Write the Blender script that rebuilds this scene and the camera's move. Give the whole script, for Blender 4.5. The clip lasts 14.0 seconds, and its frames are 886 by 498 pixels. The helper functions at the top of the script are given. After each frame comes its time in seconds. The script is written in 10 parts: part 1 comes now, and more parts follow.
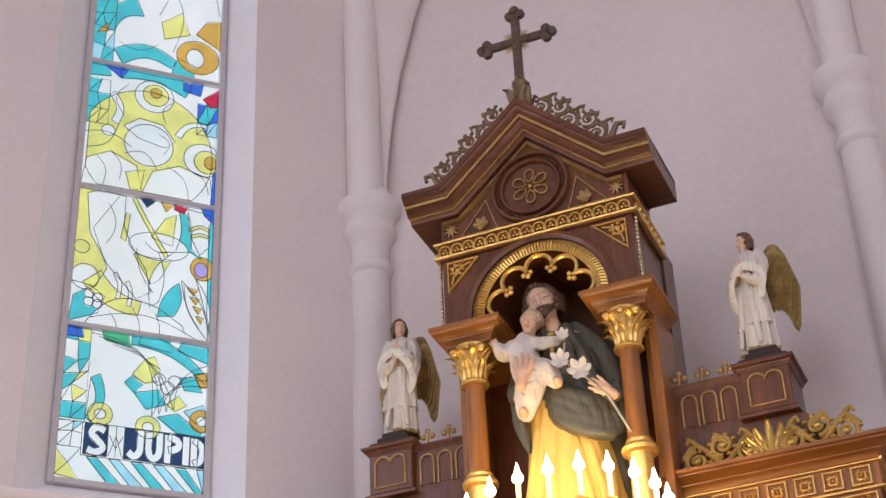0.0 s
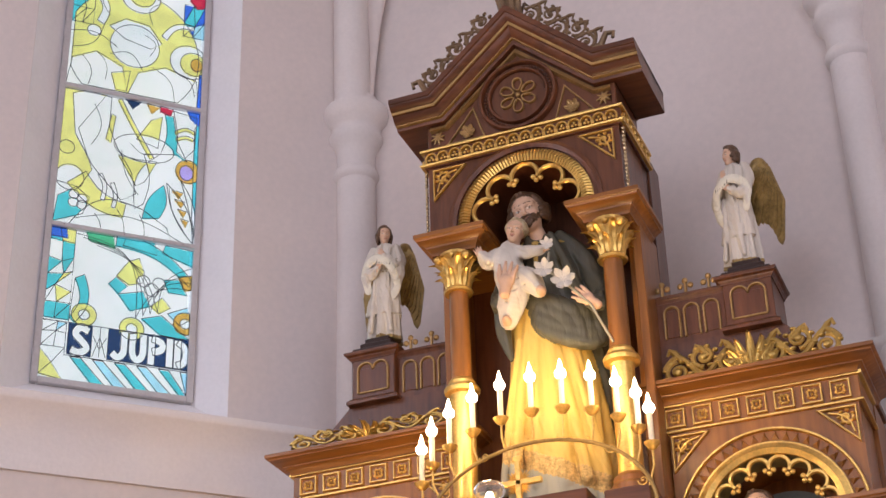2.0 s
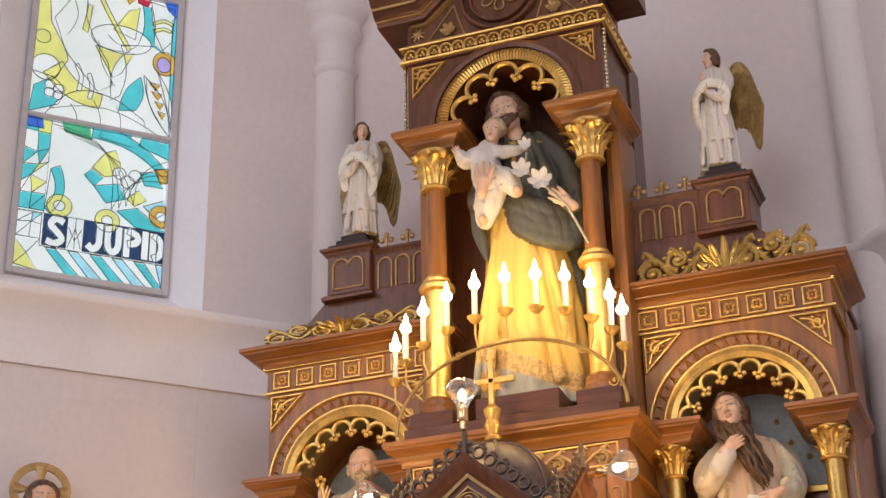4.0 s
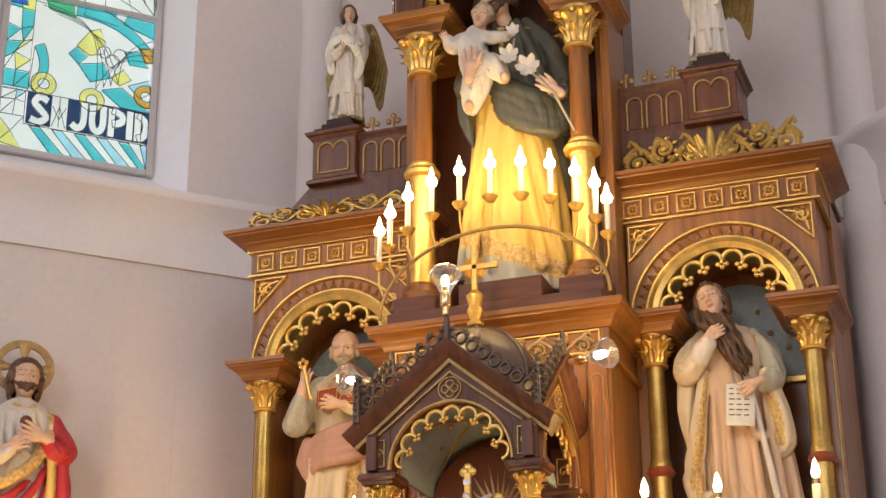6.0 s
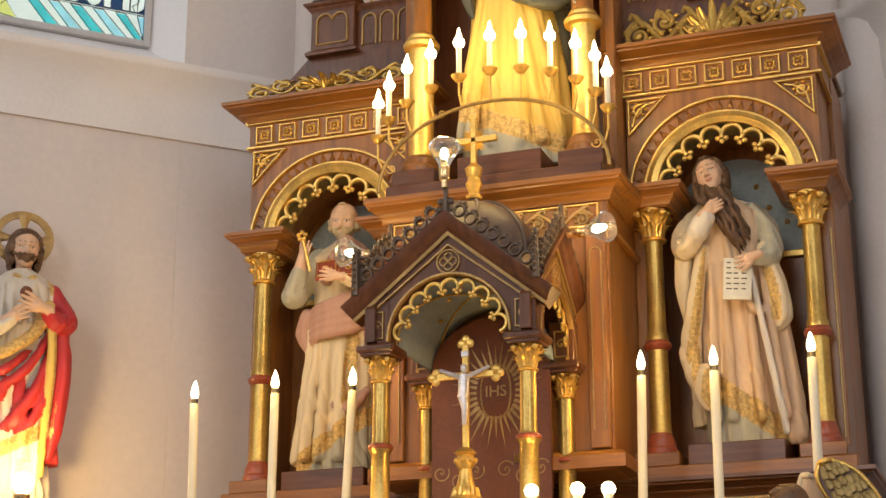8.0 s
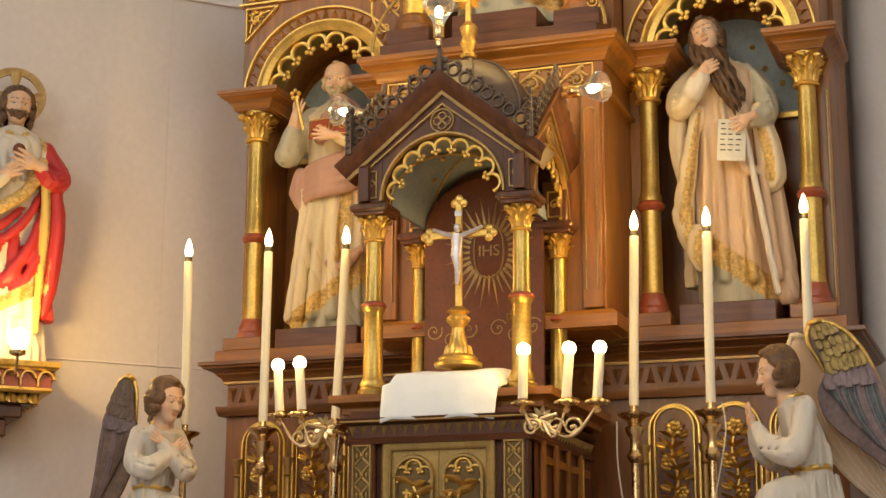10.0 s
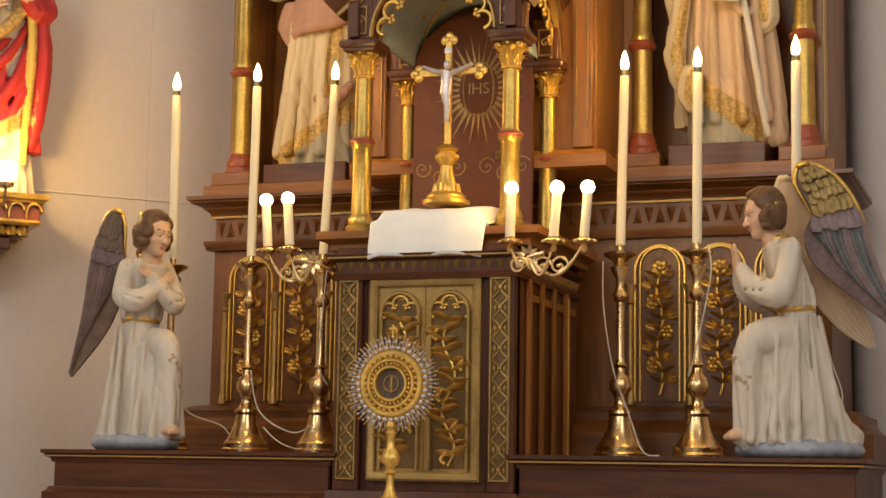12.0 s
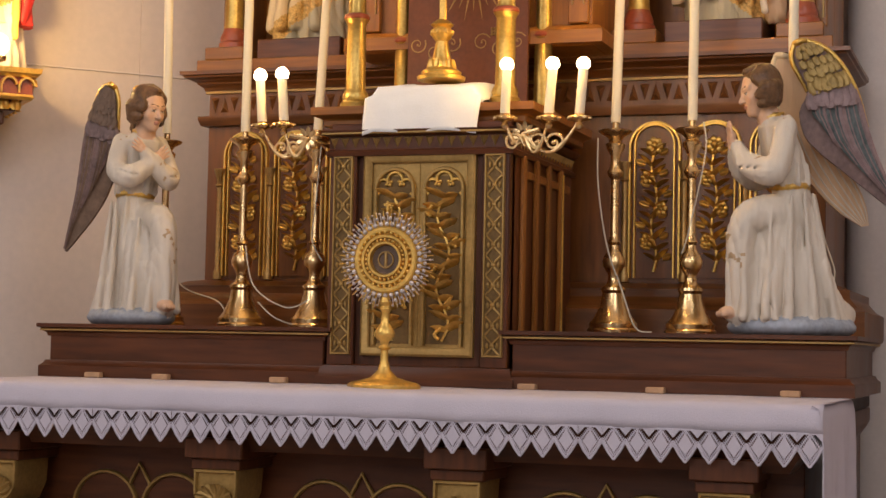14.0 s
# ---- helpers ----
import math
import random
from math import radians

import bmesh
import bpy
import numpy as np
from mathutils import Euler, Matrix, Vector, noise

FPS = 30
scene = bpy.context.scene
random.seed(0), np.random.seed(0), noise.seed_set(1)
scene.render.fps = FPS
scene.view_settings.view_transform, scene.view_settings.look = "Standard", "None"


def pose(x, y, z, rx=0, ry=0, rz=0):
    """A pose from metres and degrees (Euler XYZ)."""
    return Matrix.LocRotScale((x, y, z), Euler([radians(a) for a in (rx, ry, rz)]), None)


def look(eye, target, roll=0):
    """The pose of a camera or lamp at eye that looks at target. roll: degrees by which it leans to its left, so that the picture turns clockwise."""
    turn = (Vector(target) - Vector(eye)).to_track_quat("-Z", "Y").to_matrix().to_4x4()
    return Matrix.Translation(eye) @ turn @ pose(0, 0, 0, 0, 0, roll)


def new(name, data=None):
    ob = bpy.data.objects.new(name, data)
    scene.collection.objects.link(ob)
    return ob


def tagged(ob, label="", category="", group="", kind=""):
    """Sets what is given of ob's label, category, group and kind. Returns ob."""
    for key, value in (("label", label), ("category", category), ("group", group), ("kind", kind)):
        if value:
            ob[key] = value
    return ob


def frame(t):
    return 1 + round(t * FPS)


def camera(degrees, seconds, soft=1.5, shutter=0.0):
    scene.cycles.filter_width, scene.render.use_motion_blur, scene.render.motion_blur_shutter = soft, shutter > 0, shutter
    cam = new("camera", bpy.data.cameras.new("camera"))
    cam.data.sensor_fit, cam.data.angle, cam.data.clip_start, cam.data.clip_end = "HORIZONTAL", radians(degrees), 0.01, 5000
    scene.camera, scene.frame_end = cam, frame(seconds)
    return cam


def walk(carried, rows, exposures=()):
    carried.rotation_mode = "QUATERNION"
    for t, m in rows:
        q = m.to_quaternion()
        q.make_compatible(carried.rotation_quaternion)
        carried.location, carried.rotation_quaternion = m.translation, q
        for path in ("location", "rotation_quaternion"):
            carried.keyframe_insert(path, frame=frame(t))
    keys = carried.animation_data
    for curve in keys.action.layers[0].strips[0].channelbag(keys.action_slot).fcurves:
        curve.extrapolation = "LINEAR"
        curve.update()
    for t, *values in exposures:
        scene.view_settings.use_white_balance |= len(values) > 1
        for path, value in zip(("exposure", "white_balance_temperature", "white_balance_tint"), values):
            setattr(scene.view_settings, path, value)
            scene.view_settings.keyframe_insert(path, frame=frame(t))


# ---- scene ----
cam = camera(29.29, 14.0)
EYE = (2.020, -5.6, 1.2)
# seconds, yaw, pitch, lean: a camera on a tripod that tilts down
PATH = [
    (0, 21.76, 32.47, -2.69),
    (0.5, 21.63, 31.83, -2.48),
    (1, 21.47, 30.97, -2.28),
    (1.5, 21.38, 30.09, -2.11),
    (2, 21.33, 29.32, -1.87),
    (2.5, 21.19, 28.58, -1.67),
    (5, 20.16, 23.80, -0.65),
    (5.5, 20.05, 22.80, -0.43),
    (6, 20.03, 22.00, -0.29),
    (6.5, 20.09, 21.17, -0.19),
    (7, 20.11, 20.11, -0.16),
    (7.5, 20.07, 18.95, -0.12),
    (8, 20.00, 17.71, -0.04),
    (10.5, 19.74, 11.68, 0.40),
    (11, 19.69, 10.30, 0.64),
    (11.5, 19.52, 8.90, 0.84),
    (12, 19.32, 7.49, 0.92),
    (12.5, 19.18, 6.02, 0.97),
    (13, 19.11, 4.81, 1.03),
    (13.5, 19.09, 4.00, 1.08),
    (14, 19.06, 3.32, 1.14),
]
walk(cam, [(t, pose(*EYE, 90 + pitch, 0, yaw) @ pose(0, 0, 0, 0, 0, lean)) for t, yaw, pitch, lean in PATH],
     [(0.0, 0.0, 6150, 10), (2.5, 0.0, 6300, 10), (6.5, -0.05, 6700, 1), (8.0, -0.07, 6900, -4), (10.5, -0.06, 7650, -8), (12.0, -0.14, 7800, -4), (14.0, -0.10, 7400, 4)])

# ---- light ----
world = bpy.data.worlds.new("world")
scene.world = world
world.use_nodes = True
sky = world.node_tree.nodes.new("ShaderNodeTexSky")
sky.sky_type, sky.sun_disc = "NISHITA", False
sky.sun_elevation, sky.sun_rotation = radians(40), radians(-60)
world.node_tree.nodes["Background"].inputs[1].default_value = 0.1
world.node_tree.links.new(sky.outputs[0], world.node_tree.nodes["Background"].inputs[0])
scene.view_settings.exposure = 0.0


def area_lamp(name, m, sx, sy, watts, colour):
    data = bpy.data.lights.new(name, "AREA")
    data.shape, data.size, data.size_y, data.energy, data.color = "RECTANGLE", sx, sy, watts, colour
    ob = new(name, data)
    ob.matrix_basis = m
    return ob


def bulb_lamp(name, at, watts, colour=(1.0, 0.66, 0.34), radius=0.02):
    data = bpy.data.lights.new(name, "POINT")
    data.energy, data.color, data.shadow_soft_size = watts, colour, radius
    ob = new(name, data)
    ob.location = at
    return ob


WARM = (1.0, 0.58, 0.19)
DAY = (0.96, 0.945, 1.10)
# added daylight fill from the unseen nave, at both sides and over the entrance
area_lamp("nave_fill_light", look((4.9, -6.0, 6.0), (0.0, 0.5, 3.5)), 2.2, 5.0, 165, DAY)
area_lamp("nave_fill_light", look((-4.9, -6.0, 6.0), (0.0, 0.5, 3.5)), 2.2, 5.0, 150, DAY)
area_lamp("entrance_fill_light", look((0.0, -13.8, 6.0), (0.0, 0.5, 3.5)), 4.0, 5.0, 350, DAY)
# sky behind the stained glass
area_lamp("sky_light", look((-2.75, 1.41, 6.6), (0.0, -1.34, 6.6)), 1.5, 4.6, 34, (0.72, 0.86, 1.0))

# ---- materials ----
def material(name, colour, rough=0.5, metal=0.0, vary=0.25, scale=6.0, bump=0.15, fine=60.0, stretch=(1, 1, 1), coat=0.0, tint=None, spread=0.0, dist=0.004):
    """A surface with stains at one scale and grain at another."""
    m = bpy.data.materials.new(name)
    m.use_nodes = True
    t = m.node_tree
    b = t.nodes["Principled BSDF"]
    co = t.nodes.new("ShaderNodeTexCoord")
    mp = t.nodes.new("ShaderNodeMapping")
    mp.inputs["Scale"].default_value = stretch
    t.links.new(co.outputs["Object"], mp.inputs[0])
    big, small = t.nodes.new("ShaderNodeTexNoise"), t.nodes.new("ShaderNodeTexNoise")
    big.inputs["Scale"].default_value, big.inputs["Detail"].default_value = scale, 5
    small.inputs["Scale"].default_value, small.inputs["Detail"].default_value = fine, 6
    for n in (big, small):
        t.links.new(mp.outputs[0], n.inputs["Vector"])
    ramp = t.nodes.new("ShaderNodeValToRGB")
    dark = [c * (1 - vary) for c in colour]
    light = [min(1, c * (1 + vary)) for c in (tint or colour)]
    ramp.color_ramp.elements[0].position, ramp.color_ramp.elements[1].position = 0.3, 0.7
    ramp.color_ramp.elements[0].color, ramp.color_ramp.elements[1].color = (*dark, 1), (*light, 1)
    mix = t.nodes.new("ShaderNodeMath")
    mix.operation = "MULTIPLY_ADD"
    mix.inputs[1].default_value, mix.inputs[2].default_value = 0.45, 0.0
    add = t.nodes.new("ShaderNodeMath")
    add.operation = "MULTIPLY_ADD"
    add.inputs[1].default_value = 0.55
    t.links.new(small.outputs[0], mix.inputs[0])
    t.links.new(big.outputs[0], add.inputs[0])
    t.links.new(mix.outputs[0], add.inputs[2])
    last = add.outputs[0]
    if spread:
        info = t.nodes.new("ShaderNodeObjectInfo")
        sp = t.nodes.new("ShaderNodeMath")
        sp.operation = "MULTIPLY_ADD"
        sp.inputs[1].default_value, sp.inputs[2].default_value = spread, -spread / 2
        t.links.new(info.outputs["Random"], sp.inputs[0])
        su = t.nodes.new("ShaderNodeMath")
        t.links.new(sp.outputs[0], su.inputs[0])
        t.links.new(last, su.inputs[1])
        last = su.outputs[0]
    t.links.new(last, ramp.inputs[0])
    t.links.new(ramp.outputs[0], b.inputs["Base Color"])
    rr = t.nodes.new("ShaderNodeMapRange")
    rr.inputs["To Min"].default_value, rr.inputs["To Max"].default_value = max(0.03, rough - 0.12), min(1, rough + 0.12)
    t.links.new(big.outputs[0], rr.inputs[0])
    t.links.new(rr.outputs[0], b.inputs["Roughness"])
    b.inputs["Metallic"].default_value = metal
    b.inputs["Specular IOR Level"].default_value = 0.35
    b.inputs["Coat Weight"].default_value = coat
    b.inputs["Coat Roughness"].default_value = 0.25
    if bump:
        bp = t.nodes.new("ShaderNodeBump")
        bp.inputs["Strength"].default_value, bp.inputs["Distance"].default_value = bump, dist
        t.links.new(small.outputs[0], bp.inputs["Height"])
        t.links.new(bp.outputs[0], b.inputs["Normal"])
    return m


def glowing(name, colour, strength):
    m = bpy.data.materials.new(name)
    m.use_nodes = True
    b = m.node_tree.nodes["Principled BSDF"]
    b.inputs["Base Color"].default_value = (0.9, 0.85, 0.75, 1)
    b.inputs["Emission Color"].default_value, b.inputs["Emission Strength"].default_value = (*colour, 1), strength
    return m


def window_glass(name, colour):
    """Thin coloured glass: light passes straight through, a little is mirrored, with streaks in the colour."""
    colour = [c ** 0.5 for c in colour]
    m = bpy.data.materials.new(name)
    m.use_nodes = True
    t = m.node_tree
    t.nodes.clear()
    out, mix = t.nodes.new("ShaderNodeOutputMaterial"), t.nodes.new("ShaderNodeMixShader")
    clear, gloss = t.nodes.new("ShaderNodeBsdfTransparent"), t.nodes.new("ShaderNodeBsdfGlossy")
    gloss.inputs["Roughness"].default_value = 0.15
    co, nz, ramp = t.nodes.new("ShaderNodeTexCoord"), t.nodes.new("ShaderNodeTexNoise"), t.nodes.new("ShaderNodeValToRGB")
    nz.inputs["Scale"].default_value, nz.inputs["Detail"].default_value = 7.0, 4
    ramp.color_ramp.elements[0].position, ramp.color_ramp.elements[1].position = 0.3, 0.7
    ramp.color_ramp.elements[0].color = (*[c * 0.94 for c in colour], 1)
    ramp.color_ramp.elements[1].color = (*[min(1, c * 1.05) for c in colour], 1)
    t.links.new(co.outputs["Object"], nz.inputs["Vector"])
    t.links.new(nz.outputs[0], ramp.inputs[0])
    t.links.new(ramp.outputs[0], clear.inputs[0])
    mix.inputs[0].default_value = 0.05
    t.links.new(clear.outputs[0], mix.inputs[1])
    t.links.new(gloss.outputs[0], mix.inputs[2])
    t.links.new(mix.outputs[0], out.inputs[0])
    return m


PLASTER = material("plaster", (0.66, 0.585, 0.55), 0.85, vary=0.05, scale=1.3, bump=0.10, fine=30, tint=(0.69, 0.60, 0.555))
STONE = material("painted_stone", (0.72, 0.655, 0.62), 0.8, vary=0.06, scale=3, bump=0.2, fine=50)
FLOORING = material("floor_stone", (0.32, 0.28, 0.25), 0.4, vary=0.2, scale=2, fine=30)
WOOD = material("walnut", (0.085, 0.027, 0.0105), 0.36, vary=0.42, scale=5, bump=0.2, fine=40, stretch=(1, 1, 0.12), coat=0.18, tint=(0.13, 0.045, 0.018))
WOOD_X = material("walnut_level", (0.085, 0.027, 0.0105), 0.36, vary=0.42, scale=5, bump=0.2, fine=40, stretch=(0.12, 1, 1), coat=0.18, tint=(0.13, 0.045, 0.018))
OAK = material("oak", (0.20, 0.074, 0.016), 0.36, vary=0.40, scale=5, bump=0.2, fine=42, stretch=(1, 1, 0.1), coat=0.18, tint=(0.29, 0.112, 0.024))
OAK_X = material("oak_level", (0.20, 0.074, 0.016), 0.36, vary=0.40, scale=5, bump=0.2, fine=42, stretch=(0.1, 1, 1), coat=0.18, tint=(0.29, 0.112, 0.024))
ALTAR = material("dark_walnut", (0.060, 0.0170, 0.0055), 0.36, vary=0.42, scale=5, bump=0.2, fine=40, stretch=(1, 1, 0.12), coat=0.06, tint=(0.098, 0.029, 0.0095))
ALTAR_X = material("dark_walnut_level", (0.060, 0.0170, 0.0055), 0.36, vary=0.42, scale=5, bump=0.2, fine=40, stretch=(0.12, 1, 1), coat=0.06, tint=(0.098, 0.029, 0.0095))
LOWER = material("brown_walnut", (0.115, 0.041, 0.011), 0.36, vary=0.42, scale=5, bump=0.2, fine=40, stretch=(1, 1, 0.12), coat=0.2, tint=(0.17, 0.062, 0.017))
LOWER_X = material("brown_walnut_level", (0.115, 0.041, 0.011), 0.36, vary=0.42, scale=5, bump=0.2, fine=40, stretch=(0.12, 1, 1), coat=0.2, tint=(0.17, 0.062, 0.017))
DARK = material("dark_wood", (0.034, 0.014, 0.008), 0.5, vary=0.35, scale=5, fine=40, stretch=(0.3, 1, 1))
GOLD = material("gilding", (0.74, 0.47, 0.13), 0.36, metal=0.82, vary=0.3, scale=14, bump=0.3, fine=90)
AGED = material("aged_gilding", (0.50, 0.33, 0.095), 0.34, metal=0.8, vary=0.3, scale=10, bump=0.2, fine=80)
DULL = material("dull_gilding", (0.42, 0.26, 0.10), 0.42, metal=0.7, vary=0.35, scale=14, bump=0.35, fine=90)
BRONZE = material("bronze_paint", (0.37, 0.235, 0.08), 0.42, metal=0.55, vary=0.3, scale=12, bump=0.3, fine=80)
DARK_BRONZE = material("dark_bronze", (0.20, 0.125, 0.065), 0.42, metal=0.5, vary=0.35, scale=12, bump=0.3, fine=80)
SILVER = material("silver", (0.66, 0.61, 0.62), 0.32, metal=0.6, vary=0.25, scale=25, bump=0.3, fine=90)
BRASS = material("brass", (0.80, 0.57, 0.29), 0.27, metal=1.0, vary=0.2, scale=9, bump=0.05, fine=60)
SILVERED = material("silvered", (0.52, 0.39, 0.22), 0.26, metal=0.95, vary=0.2, scale=20, bump=0.3, fine=90)
BRONZE_GROUND = material("bronze_ground", (0.15, 0.088, 0.03), 0.45, metal=0.4, vary=0.35, scale=12, bump=0.3, fine=80)
JAMB = material("white_paint", (0.80, 0.775, 0.785), 0.7, vary=0.05, scale=4, bump=0.1, fine=40)
RED_RING = material("red_lacquer", (0.30, 0.065, 0.03), 0.35, vary=0.3, scale=12, coat=0.3)
MAROON = material("maroon_panel", (0.16, 0.050, 0.020), 0.5, vary=0.25, scale=7, bump=0.1)
VAULT_BLUE = material("vault_blue", (0.32, 0.36, 0.34), 0.6, vary=0.25, scale=4)
IRON = material("grey_iron", (0.12, 0.082, 0.060), 0.45, metal=0.4, vary=0.3, scale=20)
ROOFING = material("roof_paint", (0.085, 0.058, 0.052), 0.4, vary=0.3, scale=6, coat=0.15)
WAX = material("ivory_candle", (0.80, 0.72, 0.55), 0.45, vary=0.05, scale=8, bump=0.03)
# altar cloth's white linen, with low-lying shade mixed in as a lavender grey
SHADED_LINEN = material("shaded_linen", (0.54, 0.50, 0.57), 0.85, vary=0.05, scale=9, bump=0.3, fine=220)
FLAME = glowing("lit_bulb", (1.0, 0.86, 0.62), 9.0)
GLOBE = glowing("lit_globe", (1.0, 0.84, 0.60), 14.0)
BLACK = material("black_socket", (0.02, 0.017, 0.015), 0.4, vary=0.2)
ROBE_WHITE = material("white_robe", (0.60, 0.53, 0.44), 0.42, vary=0.13, scale=7, tint=(0.66, 0.585, 0.49), fine=24, bump=0.55, dist=0.014, stretch=(1, 1, 0.16))
ROBE_CREAM = material("cream_robe", (0.68, 0.55, 0.36), 0.5, vary=0.15, scale=7, fine=24, bump=0.55, dist=0.014, stretch=(1, 1, 0.16))
ROBE_PINK = material("pink_robe", (0.46, 0.26, 0.19), 0.5, vary=0.15, scale=7, fine=24, bump=0.55, dist=0.014, stretch=(1, 1, 0.16))
ROBE_ROSE = material("rose_robe", (0.66, 0.455, 0.285), 0.5, vary=0.15, scale=6, fine=24, bump=0.55, dist=0.014, stretch=(1, 1, 0.16))
ROBE_RED = material("red_robe", (0.45, 0.03, 0.035), 0.45, vary=0.25, scale=7, fine=24, bump=0.55, dist=0.014, stretch=(1, 1, 0.16))
ROBE_OCHRE = material("ochre_robe", (0.66, 0.44, 0.11), 0.5, vary=0.15, scale=7, fine=24, bump=0.55, dist=0.014, stretch=(1, 1, 0.16))
ROBE_SLATE = material("slate_robe", (0.095, 0.088, 0.062), 0.38, vary=0.25, scale=7, fine=24, bump=0.55, dist=0.014, stretch=(1, 1, 0.16))
ROBE_GREY = material("grey_robe", (0.42, 0.385, 0.29), 0.5, vary=0.15, scale=7, fine=24, bump=0.55, dist=0.014, stretch=(1, 1, 0.16))
FLESH = material("flesh_paint", (0.66, 0.42, 0.28), 0.42, vary=0.10, scale=14, bump=0.05)
HAIR = material("brown_hair", (0.12, 0.064, 0.034), 0.5, vary=0.6, scale=25, bump=0.5, fine=70)
HAIR_GREY = material("blond_beard", (0.50, 0.38, 0.22), 0.5, vary=0.35, scale=25, bump=0.5, fine=70)
EMBROIDERY = material("gilt_embroidery", (0.58, 0.38, 0.14), 0.45, metal=0.25, vary=0.55, scale=55, bump=0.7, fine=120, dist=0.006)
LIPS = material("lip_paint", (0.50, 0.23, 0.16), 0.4, vary=0.1, scale=20, bump=0.03)
BLUSH = material("blush_paint", (0.66, 0.39, 0.26), 0.42, vary=0.10, scale=14, bump=0.05)
EYE_WHITE = material("eye_white", (0.62, 0.56, 0.48), 0.35, vary=0.08, scale=20, bump=0.02)
HAIR_ANGEL = material("auburn_hair", (0.14, 0.072, 0.034), 0.42, vary=0.5, scale=25, bump=0.4, fine=70)
ROBE_WORN = material("worn_robe", (0.44, 0.30, 0.17), 0.55, vary=0.25, scale=25, fine=60, bump=0.4)
FEATHER_LILAC = material("lilac_feathers", (0.27, 0.19, 0.19), 0.5, vary=0.3, scale=18, bump=0.4)
FEATHER_ROSE = material("rose_feathers", (0.19, 0.125, 0.115), 0.5, vary=0.4, scale=18, bump=0.4)
FEATHER = material("brown_feathers", (0.17, 0.105, 0.068), 0.5, vary=0.4, scale=18, bump=0.4)
FEATHER_BLUE = material("blue_feathers", (0.055, 0.095, 0.10), 0.45, vary=0.5, scale=9, bump=0.4, tint=(0.12, 0.14, 0.14))
FEATHER_GOLD = material("gold_feathers", (0.32, 0.215, 0.075), 0.4, metal=0.4, vary=0.5, scale=18, bump=0.4)
CLOUD = material("painted_cloud", (0.34, 0.37, 0.42), 0.55, vary=0.3, scale=9)
BOOK_RED = material("red_book", (0.30, 0.06, 0.03), 0.5, vary=0.3, scale=18)
PAPER = material("paper", (0.74, 0.68, 0.55), 0.7, vary=0.1, scale=20)
INK = material("ink", (0.10, 0.07, 0.05), 0.7)
LEAD = material("lead_came", (0.028, 0.03, 0.04), 0.5, metal=0.2, vary=0.2)
WINDOW_FRAME = material("grey_window_frame", (0.50, 0.47, 0.47), 0.5, vary=0.1, scale=15)
FLEX = material("white_cable", (0.62, 0.56, 0.46), 0.5, vary=0.1)
SOFTWOOD = material("softwood", (0.50, 0.30, 0.17), 0.6, vary=0.2, scale=20)
SKY_GLOW = glowing("bright_sky", (0.83, 0.95, 1.06), 0.41)
# lit copy of the linen: brighter white for the cloth on the tabernacle
TAB_LINEN = material("lit_linen", (0.86, 0.86, 0.84), 0.85, vary=0.04, scale=9, bump=0.3, fine=220)
G_WHITE = window_glass("clear_glass", (0.93, 0.975, 0.98))
G_CYAN = window_glass("turquoise_glass", (0.10, 0.62, 0.70))
G_PALE = window_glass("pale_blue_glass", (0.42, 0.76, 0.90))
G_BLUE = window_glass("blue_glass", (0.05, 0.17, 0.75))
G_NAVY = window_glass("navy_glass", (0.02, 0.055, 0.15))
G_YELLOW = window_glass("yellow_glass", (0.86, 0.84, 0.28))
G_AMBER = window_glass("amber_glass", (0.74, 0.45, 0.10))
G_RED = window_glass("red_glass", (0.62, 0.03, 0.08))
G_VIOLET = window_glass("violet_glass", (0.50, 0.40, 0.85))
G_GREEN = window_glass("green_glass", (0.10, 0.55, 0.30))

